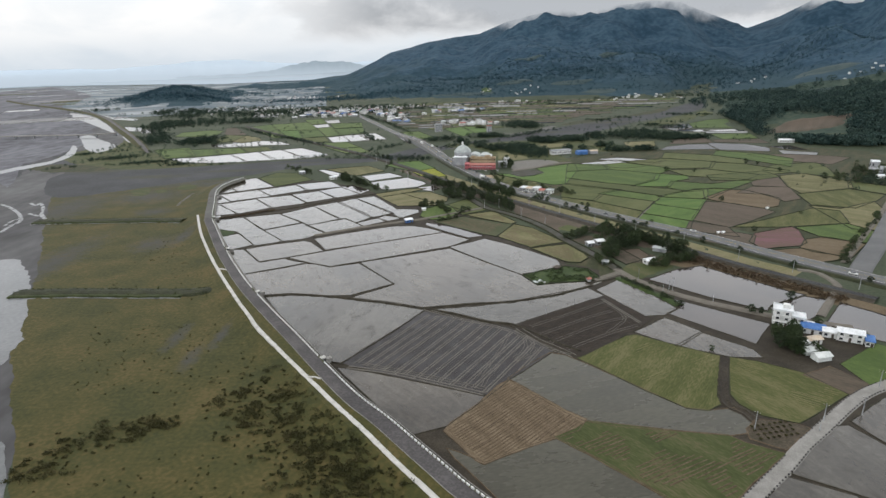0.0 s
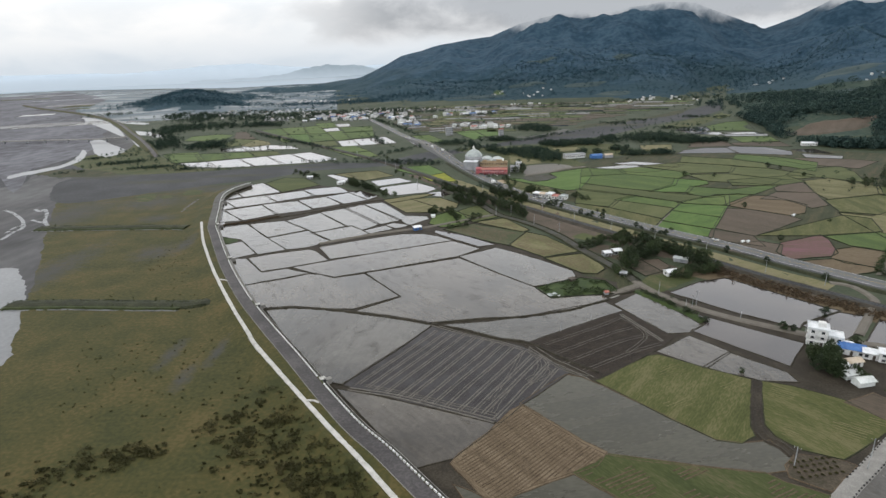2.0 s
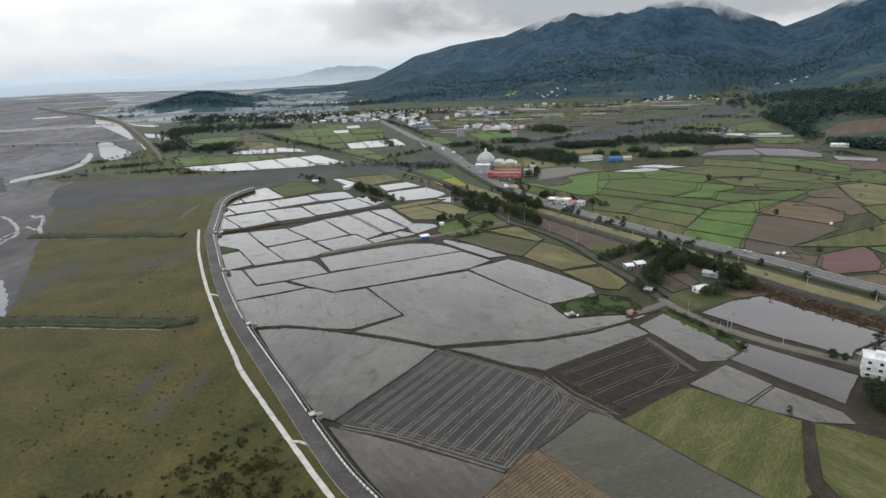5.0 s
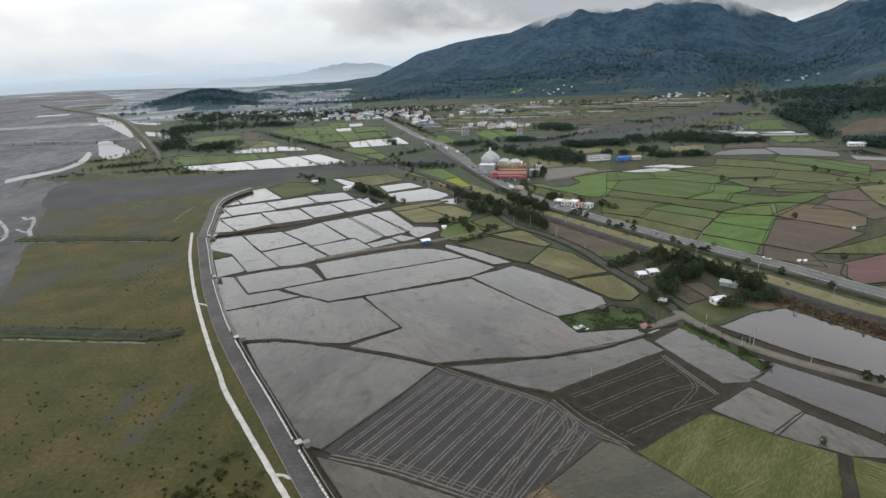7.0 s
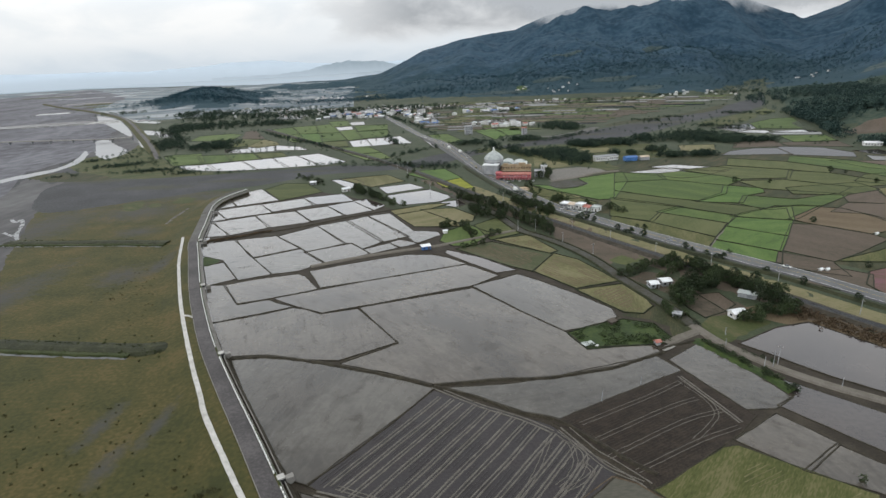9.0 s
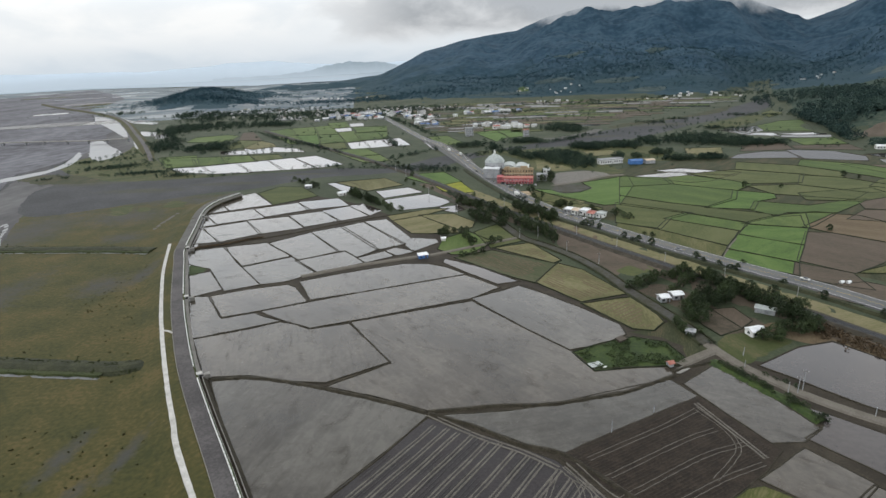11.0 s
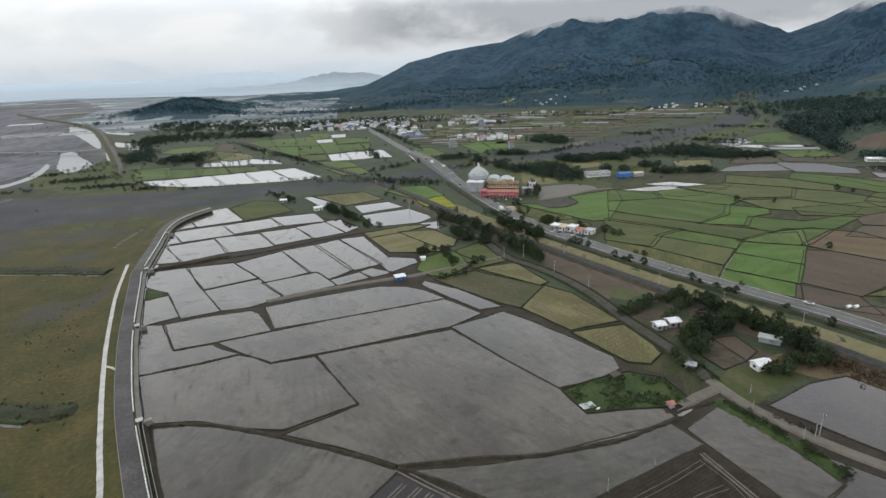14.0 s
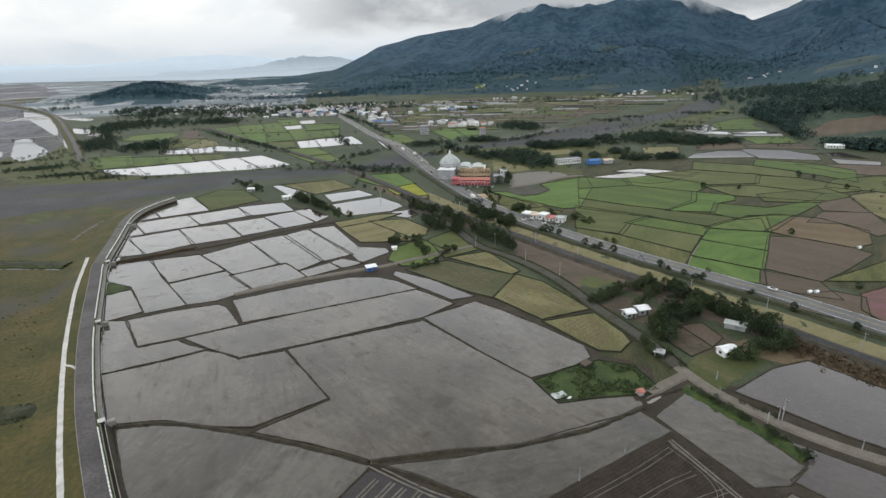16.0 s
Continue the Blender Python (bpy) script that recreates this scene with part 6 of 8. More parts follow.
def leaf_mesh(name, clumps, per, size, spread, material):
    """A crown: clumps of small leaf blades round given centres."""
    verts, faces = [], []
    for c, r in clumps:
        for k in range(per):
            v = Vector((random.gauss(0, 1), random.gauss(0, 1), random.gauss(0, 0.7)))
            p = c + v.normalized() * r * spread * random.random() ** 0.4
            n1 = Vector((random.gauss(0, 1), random.gauss(0, 1), random.gauss(0, 1))).normalized()
            n2 = n1.cross(Vector((random.gauss(0, 1), random.gauss(0, 1), random.gauss(0, 1)))).normalized()
            a, b = n1 * size * (0.7 + 0.6 * random.random()), n2 * size * 0.6
            i = len(verts)
            verts += [p - a, p + b * 0.9, p + a, p - b]
            faces.append((i, i + 1, i + 2, i + 3))
    me = bpy.data.meshes.new(name)
    me.from_pydata([tuple(v) for v in verts], [], faces)
    me.materials.append(material)
    return me


def limb(bm, a, b, r0, r1, n=6):
    ax = (b - a).normalized()
    u = ax.orthogonal().normalized()
    w = ax.cross(u)
    rings = []
    for p, r in ((a, r0), (a.lerp(b, 0.5) + u * r0 * 0.3, (r0 + r1) / 2), (b, r1)):
        rings.append([bm.verts.new(p + (u * math.cos(t) + w * math.sin(t)) * r) for t in [2 * math.pi * k / n for k in range(n)]])
    for q in range(2):
        for k in range(n):
            bm.faces.new((rings[q][k], rings[q][(k + 1) % n], rings[q + 1][(k + 1) % n], rings[q + 1][k]))


def tree_proto(h, wide, low, leaf, seed, label, dense=46, name="tree"):
    random.seed(seed)
    root = tagged(new(name), label, name.replace("_", " "), group=name.replace("_", " ") + "s")
    bm = bmesh.new()
    top = Vector((random.gauss(0, 0.03) * h, random.gauss(0, 0.03) * h, h * 0.55))
    limb(bm, Vector((0, 0, -0.2)), top, h * 0.035, h * 0.016)
    clumps = []
    for k in range(8):
        a = 2 * math.pi * k / 8 + random.random()
        s = 0.25 + 0.3 * random.random()
        st = Vector((0, 0, 0)).lerp(top, s + 0.35)
        en = Vector((math.cos(a) * wide * 0.36, math.sin(a) * wide * 0.36, h * (0.5 + 0.35 * random.random())))
        limb(bm, st, en, h * 0.014, h * 0.005, 5)
    part("trunk", bm, M["bark"], root)
    for k in range(dense):
        a, u = random.random() * 2 * math.pi, random.random()
        zz = low + (1 - low) * u
        prof = math.sin(math.pi * min(0.97, 0.12 + 0.85 * u)) ** 0.6
        rr = wide / 2 * prof * (0.45 + 0.6 * random.random()) * (1 + 0.25 * math.sin(3 * a + seed))
        clumps.append((Vector((math.cos(a) * rr, math.sin(a) * rr, zz * h)), wide * 0.13))
    ob = new("crown", leaf_mesh("crown", clumps, 17, wide * 0.055, 1.15, leaf))
    ob.parent = root
    return root


TREES = [
    tree_proto(6.5, 6.0, 0.22, M["leaf"], 11, "dense dark green broadleaf tree in the farmland"),
    tree_proto(8.5, 6.5, 0.25, M["leaf"], 12, "tall dark green broadleaf tree with uneven crown"),
    tree_proto(5.0, 5.2, 0.12, M["leaf2"], 13, "low bushy mid-green shrub in the farmland", 46, "shrub"),
    tree_proto(9.5, 4.6, 0.18, M["leaf2"], 14, "slender upright green tree"),
    tree_proto(3.2, 3.6, 0.12, M["leaf3"], 15, "small round dark roadside tree", 46, "roadside_tree"),
    tree_proto(2.6, 3.4, 0.02, M["leaf"], 16, "low dark green leafy bush", 30, "bush"),
]
used = set()
random.seed(5)


def plant(kind, x, y, s=1.0, z=0.0):
    m = Matrix.Translation((x, y, z)) @ Matrix.Rotation(random.random() * 6.28, 4, "Z") @ Matrix.Diagonal((s * (0.85 + 0.3 * random.random()), s * (0.85 + 0.3 * random.random()), s * (0.85 + 0.3 * random.random()), 1))
    if kind not in used:
        used.add(kind)
        TREES[kind].matrix_basis = Matrix.Translation((x, y, z))
        return TREES[kind]
    return copy_thing(TREES[kind], m)


def grove(pts, kinds, n, jitter, smin=0.8, smax=1.25):
    ln = smooth_line(pts, 1.0)
    for i in range(n):
        p = ln[int(i / n * len(ln))]
        plant(random.choice(kinds), p.x + random.gauss(0, jitter), p.y + random.gauss(0, jitter), smin + (smax - smin) * random.random())


# roadside trees on the highway's edge
for x, y in ((83.6, 484.2), (86.6, 483.9), (89.9, 481), (93.8, 474.5), (105.6, 453.9), (109, 447.1), (111.9, 444.8), (118.8, 439), (137, 413.9), (138.6, 406.9), (144.6, 400.6), (148.1, 394.8), (151.2, 393.8), (175.2, 354.4), (165.6, 373), (190, 335), (207.5, 307.5), (232.5, 280)):
    plant(4, x - 1.5, y - 2, 0.9 + 0.5 * random.random())
for x, y in ((122.4, 453.1), (118.5, 456.9), (157, 401), (265, 575), (238.8, 583.8), (237.2, 458), (338.8, 613.8), (346.2, 603.8), (347.5, 563.8), (276.2, 412.5), (220, 375)):
    plant(random.choice((4, 5)), x, y, 1.0 + 0.5 * random.random())
# between lane and railway, and round the farmyards
grove([(-6.3, 557.9), (6.8, 538.7), (20.7, 520.8), (30.4, 501.7), (23.5, 485.4), (11.8, 500.4), (1.7, 516.4)], (0, 1, 2), 46, 2.6, 0.8, 1.2)
grove([(38.7, 532), (48.8, 518.1), (58.7, 504.9), (65.7, 492.8)], (0, 1, 2), 30, 2.2, 0.8, 1.15)
grove([(38.7, 486.9), (47.1, 471.7), (53.5, 461.4), (58.8, 446)], (3, 0, 1), 30, 1.8, 0.8, 1.15)
grove([(-18.3, 468.2), (-10.6, 470.1), (-4.2, 474.6), (5.3, 445.4), (14.7, 444.7), (22.9, 450.9)], (2, 0, 5), 24, 1.9, 0.65, 1.0)
grove([(0, 425), (7.5, 428.8)], (2, 5), 5, 1.88, 0.7, 1.0)
grove([(88.8, 368.8), (96.2, 376.2), (105, 382.5), (116.2, 385)], (2, 5, 0), 15, 1.25, 0.7, 1.0)
grove([(116.2, 382.5), (131.2, 372.5), (133.8, 361.2), (138.8, 356.2), (143.8, 348.8), (147.5, 340), (148.8, 327.5), (149.4, 320)], (0, 1, 2, 0), 52, 2.9, 0.75, 1.15)
grove([(148.8, 321.2), (138.8, 316.2), (131, 312.5)], (2, 5, 0), 18, 2.2, 0.7, 1.05)
grove([(105, 332.5), (106.9, 342.5), (113.8, 348.8), (123.8, 352.5), (130, 355)], (0, 1, 2), 32, 2.4, 0.75, 1.15)
grove([(97.5, 332.5), (96.2, 321.2), (101.2, 315), (105, 311.2)], (2, 5), 10, 1.5, 0.6, 1.0)
grove([(113.1, 368.8), (103.1, 362.5)], (2, 3), 4, 1, 0.7, 1.0)
grove([(120.5, 259), (116.5, 267), (111, 277), (106, 287), (101, 295)], (5,), 34, 0.9, 0.55, 0.95)
grove([(122, 276), (114, 288)], (5,), 6, 1.0, 0.4, 0.7)
grove([(145, 222.5), (151.2, 218.8), (150, 210), (155, 220), (146.2, 212.5), (152.5, 207.5)], (0, 1, 2), 24, 2.4, 0.8, 1.15)
grove([(157.5, 208.8), (158.8, 203.8)], (2, 0), 4, 1, 0.6, 0.8)
for k, x, y, s in ((4, 151, 248.4, 1.2), (4, 154.5, 246, 0.9), (5, 115, 213, 0.8), (2, 173.4, 233, 0.8), (2, 183.5, 221, 0.8), (2, 184.4, 216, 0.7), (4, 178, 261, 1.3)):
    plant(k, x, y, s)
# along the paddies' upper end
grove([(-184.4, 664.8), (-169.9, 652.3), (-156.1, 640.3), (-144.9, 624.4)], (0, 2, 5), 13, 2.5, 0.7, 1.0)
grove([(-109.5, 593.4), (-98.3, 583.8), (-85.7, 570.5), (-74.1, 554.2)], (0, 2, 0), 20, 2.2, 0.75, 1.1)
grove([(-80, 572), (-76, 566), (-62, 534), (-50, 534)], (2, 5, 0), 9, 1.5, 0.7, 1.1)
grove([(-77.5, 737.5), (-66, 700), (-52, 684), (-66, 655), (-36, 612), (-14, 585), (15, 568.8)], (0, 2, 5), 16, 2.5, 0.6, 1.0)
grove([(97.5, 520), (107.5, 510), (115, 500), (122.5, 495)], (0, 2, 5), 14, 2.75, 0.7, 1.1)
grove([(72.5, 535), (80, 530)], (2, 0), 6, 2.5)
grove([(55, 597.5), (65, 560), (58.8, 547.5)], (5, 2), 10, 2.5, 0.6, 0.9)
grove([(77.5, 625), (80, 643.8), (75, 662.5)], (0, 1), 8, 3.75)
grove([(375, 500), (397.5, 497.5), (418.8, 502.5), (437.5, 518.8), (431.2, 537.5), (400, 531.2), (372.5, 525), (362.5, 510)], (0, 2, 5, 3), 16, 7.5)
grove([(418, 530), (424, 548), (436, 560), (452, 556), (450, 540), (432, 530)], (0, 2, 5, 3), 26, 4.5, 0.6, 1.0)
grove([(237, 309), (252, 324), (270, 343), (300, 373), (330, 404)], (5, 2), 22, 1.0, 0.6, 1.0)


def woods(name, areas, label, size=1.0, leaf="leaf", seed=7, on_land=False, blades=80, clear=(), edge=()):
    """A far wood as one mesh: many uneven crowns made of leaf blades."""
    rng = np.random.RandomState(seed)
    cs = []
    for cx, cy, rx, ry, rot, n in areas:
        u = rng.normal(size=(n, 2)) * 0.5
        c, s = math.cos(radians(rot)), math.sin(radians(rot))
        cs.append(np.stack([cx + rx * u[:, 0] * c - ry * u[:, 1] * s, cy + rx * u[:, 0] * s + ry * u[:, 1] * c], 1))
    cs = np.concatenate(cs)
    for x, y, r in clear:
        cs = cs[np.hypot(cs[:, 0] - x, cs[:, 1] - y) > r]
    if edge:
        cs = cs[cs[:, 0] > np.interp(cs[:, 1], [e[1] for e in edge], [e[0] for e in edge])]
    zs = np.array([land(math.degrees(math.atan2(p[0], p[1])), math.hypot(*p)) for p in cs]) if on_land else np.zeros(len(cs))
    hs = size * rng.uniform(0.6, 1.35, len(cs))
    k = blades
    n = len(cs) * k
    d = rng.normal(size=(len(cs), k, 3))
    d /= np.linalg.norm(d, axis=2, keepdims=True)
    d *= rng.uniform(0.3, 1.0, (len(cs), k, 1)) ** 0.5
    ctr = np.empty((len(cs), k, 3))
    ctr[..., 0] = cs[:, None, 0] + d[..., 0] * hs[:, None] * 3.4
    ctr[..., 1] = cs[:, None, 1] + d[..., 1] * hs[:, None] * 3.4
    ctr[..., 2] = zs[:, None] + hs[:, None] * (3.4 + d[..., 2] * 3.2)
    ctr = ctr.reshape(n, 3)
    sz = np.repeat(hs, k)[:, None] * rng.uniform(0.4, 0.9, (n, 1)) * min(1.0, (40 / k) ** 0.5)
    a = rng.normal(size=(n, 3))
    a /= np.linalg.norm(a, axis=1, keepdims=True)
    b = np.cross(a, rng.normal(size=(n, 3)))
    b /= np.linalg.norm(b, axis=1, keepdims=True)
    v = np.stack([ctr - a * sz, ctr + b * sz, ctr + a * sz, ctr - b * sz], 1).reshape(-1, 3)
    me = bpy.data.meshes.new(name)
    me.vertices.add(len(v))
    me.vertices.foreach_set("co", v.ravel())
    me.loops.add(4 * n)
    me.loops.foreach_set("vertex_index", np.arange(4 * n))
    me.polygons.add(n)
    me.polygons.foreach_set("loop_start", np.arange(0, 4 * n, 4))
    me.update(calc_edges=True)
    me.materials.append(M[leaf])
    return tagged(new(name, me), label, "trees", kind="stuff")


woods("woods", [(-613.2, 1425.2, 76, 120, 23, 210), (-551.1, 1189.4, 61, 65, 25, 170), (-477.6, 956.1, 26, 84, 27, 120), (-391.8, 916.4, 38, 32, 23, 120), (-473.6, 1206.2, 33, 50, 21, 60), (-404, 1199, 38, 32, 19, 60), (-370.3, 1197.5, 32, 28, 17, 50), (-484, 1385.4, 39, 50, 19, 40), (-562.2, 1140.3, 27, 86, 26, 80), (-941.8, 1604, 68, 37, 30, 40), (-699.9, 1507.8, 45, 90, 25, 80), (-412.5, 1345, 112, 80, 0, 120)], "dark far woods round the town", 1.1, "leafdark")
woods("woods", [(280.9, 849.7, 20, 40, -18, 110), (309, 837.6, 22, 44, -20, 170), (328.4, 814.6, 21, 34, -22, 170), (349.1, 800, 18, 14, -24, 90), (371.7, 800, 11, 8, -25, 44), (231.7, 835.3, 17, 26, -16, 80), (197.1, 815.3, 19, 18, -14, 76), (155.3, 806.5, 19, 14, -11, 70), (228.7, 717.1, 19, 8, -18, 70), (261.2, 717.9, 16, 8, -20, 56), (223, 753.4, 15, 8, -16, 36), (189.9, 737.9, 10, 8, -14, 16), (74.8, 758.8, 13, 18, -6, 60), (97.7, 752, 13, 34, -7, 110), (114.9, 739.2, 14, 40, -9, 160), (127.6, 717.5, 11, 28, -10, 100), (139.2, 817.5, 18, 16, -10, 70), (167.4, 818.9, 18, 14, -12, 70), (193.4, 820.7, 13, 18, -13, 60), (75.8, 876, 33, 10, -5, 80), (2.1, 858, 25, 18, 0, 60), (33.5, 825.2, 14, 10, -2, 26), (56.9, 782.7, 9, 12, -4, 30), (170.3, 744.4, 6, 14, -13, 20), (137.9, 1009.5, 23, 36, -8, 130), (157.5, 985.7, 17, 30, -9, 110)], "dark scrub woods along the creek", 0.85, "leafdark", seed=8)
woods("woods", [(-58.8, 707.5, 37.5, 12.5, -30, 50), (-28.8, 698.8, 25, 12.5, -30, 34), (-150, 740, 62.5, 4, 8, 26), (-113.8, 718.8, 37.5, 5, 0, 18), (-75, 800, 50, 7.5, 50, 50), (73.8, 1277.5, 75, 17.5, 10, 90), (-43.8, 1375, 75, 20, 0, 90), (37.5, 800, 50, 10, 35, 60), (137.5, 890, 75, 10, 38, 70), (-430, 790, 70, 50, 20, 60), (-340, 715, 60, 8, -5, 26), (-500, 880, 30, 50, 30, 30), (353.8, 949.9, 16, 12, -20, 26), (459.9, 1087.7, 32, 14, -23, 40), (291.7, 1037, 32, 10, -16, 36), (347.5, 1069.3, 22, 9, -18, 24), (376.3, 931.5, 37, 6, -22, 46), (504.2, 1074.2, 21, 10, -25, 22), (-10, 575, 24, 4, -60, 10), (406.2, 510, 32.5, 17.5, 10, 60), (37.5, 562.5, 17.5, 12.5, 0, 20)], "strips of trees along the creek banks", 0.6, "leafdark", seed=9)
woods("woods", [(-312.5, 1000, 125, 6.25, -52, 90), (-225, 900, 75, 5, -52, 60), (-87.5, 1062.5, 150, 6.25, -72, 70), (-137.5, 1187.5, 125, 7.5, -70, 60), (-112.5, 912.5, 75, 5, -70, 40)], "lines of small trees along road and railway", 0.6, "leafdark", seed=10)
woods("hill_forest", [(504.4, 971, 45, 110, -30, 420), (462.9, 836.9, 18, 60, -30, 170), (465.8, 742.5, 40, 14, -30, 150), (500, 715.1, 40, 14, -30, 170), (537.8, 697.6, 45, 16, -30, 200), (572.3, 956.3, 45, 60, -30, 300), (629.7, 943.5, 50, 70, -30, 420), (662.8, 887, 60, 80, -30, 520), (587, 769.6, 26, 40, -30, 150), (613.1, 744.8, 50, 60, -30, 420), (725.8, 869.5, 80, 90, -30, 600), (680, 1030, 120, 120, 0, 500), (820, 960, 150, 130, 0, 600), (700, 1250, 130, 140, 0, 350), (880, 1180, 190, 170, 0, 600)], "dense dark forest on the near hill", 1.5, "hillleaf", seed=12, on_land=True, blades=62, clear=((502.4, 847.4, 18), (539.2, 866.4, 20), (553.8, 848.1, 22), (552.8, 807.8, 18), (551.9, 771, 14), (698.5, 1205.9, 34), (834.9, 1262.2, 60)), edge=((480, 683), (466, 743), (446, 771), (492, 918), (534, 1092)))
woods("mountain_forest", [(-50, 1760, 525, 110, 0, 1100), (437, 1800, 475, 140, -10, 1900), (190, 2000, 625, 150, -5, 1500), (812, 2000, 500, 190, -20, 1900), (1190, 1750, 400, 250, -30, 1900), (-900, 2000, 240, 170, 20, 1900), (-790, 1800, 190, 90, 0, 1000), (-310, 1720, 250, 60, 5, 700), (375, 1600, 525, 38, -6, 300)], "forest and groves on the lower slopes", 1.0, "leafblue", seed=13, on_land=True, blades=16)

woods("town_trees", [(-237, 1325, 130, 80, 15, 260), (-337, 1400, 150, 80, 10, 260), (-112, 1262, 100, 40, -60, 80), (-162, 1450, 150, 60, 0, 200), (-525, 1512, 180, 70, 10, 220), (640, 1510, 160, 40, 0, 120), (480, 1490, 80, 20, 0, 50), (240, 1420, 200, 60, 0, 90)], "trees between the town's houses", 0.85, "leafdark", seed=15)

woods("scattered_trees", [(260, 1250, 320, 130, 10, 170), (-230, 1010, 230, 150, 0, 50), (330, 960, 150, 90, 20, 90), (150, 700, 130, 40, 10, 18), (60, 1130, 160, 80, 0, 90), (-800, 1700, 400, 300, 0, 220), (420, 790, 60, 40, 0, 24), (380, 520, 60, 60, 0, 20), (-300, 880, 120, 60, 0, 50)], "single trees and hedges scattered over the plain", 0.5, "leafdark", seed=18, blades=50)

woods("creek_scrub", [(-519.4, 822.3, 20, 10, 15, 50), (-452.3, 782.4, 34, 14, 15, 150), (-385.1, 736.8, 40, 10, 15, 150), (-331.1, 712, 26, 5, 15, 30), (-484.2, 714.5, 30, 6, 15, 20), (-477.4, 844.3, 24, 10, 15, 24), (-278.8, 707.1, 40, 4, 15, 24)], "dark low scrub on the creek's grassy bank", 0.42, "leafdark", seed=23, blades=40)

# bushes on the floodplain
random.seed(21)
cl = []
for cx, cy, rx, ry, n in ((-76, 192.8, 13.7, 11.5, 70), (-60.1, 178.9, 11.8, 11.5, 80), (-44.6, 164.8, 11.0, 10.1, 80), (-32.4, 149.8, 11.1, 10.0, 90), (-22.9, 138, 10.4, 7.5, 70), (-52.1, 154.8, 11.4, 9.3, 60), (-40, 141.2, 10.7, 7.8, 60), (-71.4, 174.3, 10.5, 9.3, 35), (-88.7, 193.5, 9.3, 8.9, 20), (-112.1, 170.4, 9.4, 4.5, 40), (-104.2, 173.2, 5.3, 3.1, 20), (-121.6, 165.5, 8.2, 5.2, 26), (-131.2, 160, 9.0, 4.9, 16), (-135.7, 153.7, 5.8, 4.8, 22), (-134.6, 147.8, 5.7, 3.9, 12), (-39.6, 171, 5.1, 7.0, 30)):
    for _ in range(n):
        x, y = random.gauss(cx, rx * 0.75), random.gauss(cy, ry * 0.75)
        # keep to the river's side of the toe wall
        i = min(range(len(STRIP)), key=lambda k: (STRIP[k].x - x) ** 2 + (STRIP[k].y - y) ** 2)
        sd = sides(STRIP[max(0, i - 1) : i + 2])[-1]
        if (Vector((x, y, 0)) - STRIP[i]).dot(sd) > -2.6:
            continue
        foot = float(np.interp(-(Vector((x, y, 0)) - STRIP[i]).dot(sd), [0, 1.4, 3.8, 8.8, 15.8], [3.2, 3.05, 2.1, 0.5, 0]))
        r = 0.35 + 1.1 * random.random() ** 3
        for _ in range(3 if r < 0.8 else 7):
            cl.append((Vector((x + random.gauss(0, r * 1.1), y + random.gauss(0, r * 0.5), foot + 0.2 + 0.3 * r)), r))
for _ in range(1500):
    x, y = random.uniform(-205, -30), random.uniform(135, 440)
    i = min(range(0, len(STRIP), 3), key=lambda k: (STRIP[k].x - x) ** 2 + (STRIP[k].y - y) ** 2)
    if x < -115 - (y - 100) * 0.4 or (Vector((x, y, 0)) - STRIP[i]).dot(sides(STRIP[max(0, i - 1) : i + 2])[-1]) > -3 or noise.noise((x * 0.02, y * 0.02, 4)) < -0.1:
        continue
    cl.append((Vector((x, y, 0.12)), 0.25 + 0.35 * random.random()))
bush = new("bushes", leaf_mesh("bushes", cl, 13, 0.3, 1.0, M["bushleaf"]))
tagged(bush, "scattered dark low bushes on the floodplain", "bushes", kind="stuff")
cl = []
for i, p in enumerate(RAIL):
    if 262 < p.y < 336:
        for _ in range(46):
            s = sides(RAIL)[i]
            q = p - s * (6.5 + random.random() * 8) + Vector((random.gauss(0, 2.5), random.gauss(0, 2.5), 0))
            cl.append((q + Vector((0, 0, 0.5)), 0.9))
# brown tufts on the dike between the paddies
for p in smooth_line([(-187.5, 449), (-177.1, 453.7), (-165.6, 459.3), (-154.5, 467), (-146, 470.5)], 0.5):
    cl += [(p + Vector((random.gauss(0, 0.7), random.gauss(0, 0.7), 0.7)), 0.6) for _ in range(3)]
scrub = new("scrub", leaf_mesh("scrub", cl, 12, 0.45, 1.0, M["scrub"]))
tagged(scrub, "brown dead scrub on the pond bank and a dike", "scrub", kind="stuff")
cl = []
for pts in ([(-250, 301.2), (-213.8, 300.6), (-179.5, 297.5), (-147.5, 295), (-133.8, 298.8)], [(-343.8, 458.8), (-300, 456.2), (-251.2, 453.8), (-215, 449.4)]):
    for p in smooth_line(pts, 0.5):
        cl += [(p + Vector((random.gauss(0, 1), random.gauss(-0.5, 2.6), 0.5)), 0.5) for _ in range(6)]
reeds = new("reeds", leaf_mesh("reeds", cl, 9, 0.32, 1.0, M["reedleaf"]))
tagged(reeds, "dark rank grass on the groynes", "reeds", kind="stuff")
swamp_ring = next(q for q in FIELDS if q[0] == "swamp")
cl, cl2 = [], []
while len(cl) + len(cl2) < 420:
    p = Vector((random.uniform(-22, 22), random.uniform(-13, 13), 0))
    if inside(p, swamp_ring[2]) and noise.noise((p.x * 0.12, p.y * 0.12, 8)) > -0.15:
        (cl if noise.noise((p.x * 0.1, p.y * 0.1, 3)) > 0 else cl2).append((swamp_ring[1] + p + Vector((0, 0, 0.4)), 0.75))
tagged(new("reeds", leaf_mesh("reeds", cl, 11, 0.35, 1.0, M["leaf"])), "lush dark reeds in the swampy patch", "reeds", kind="stuff")
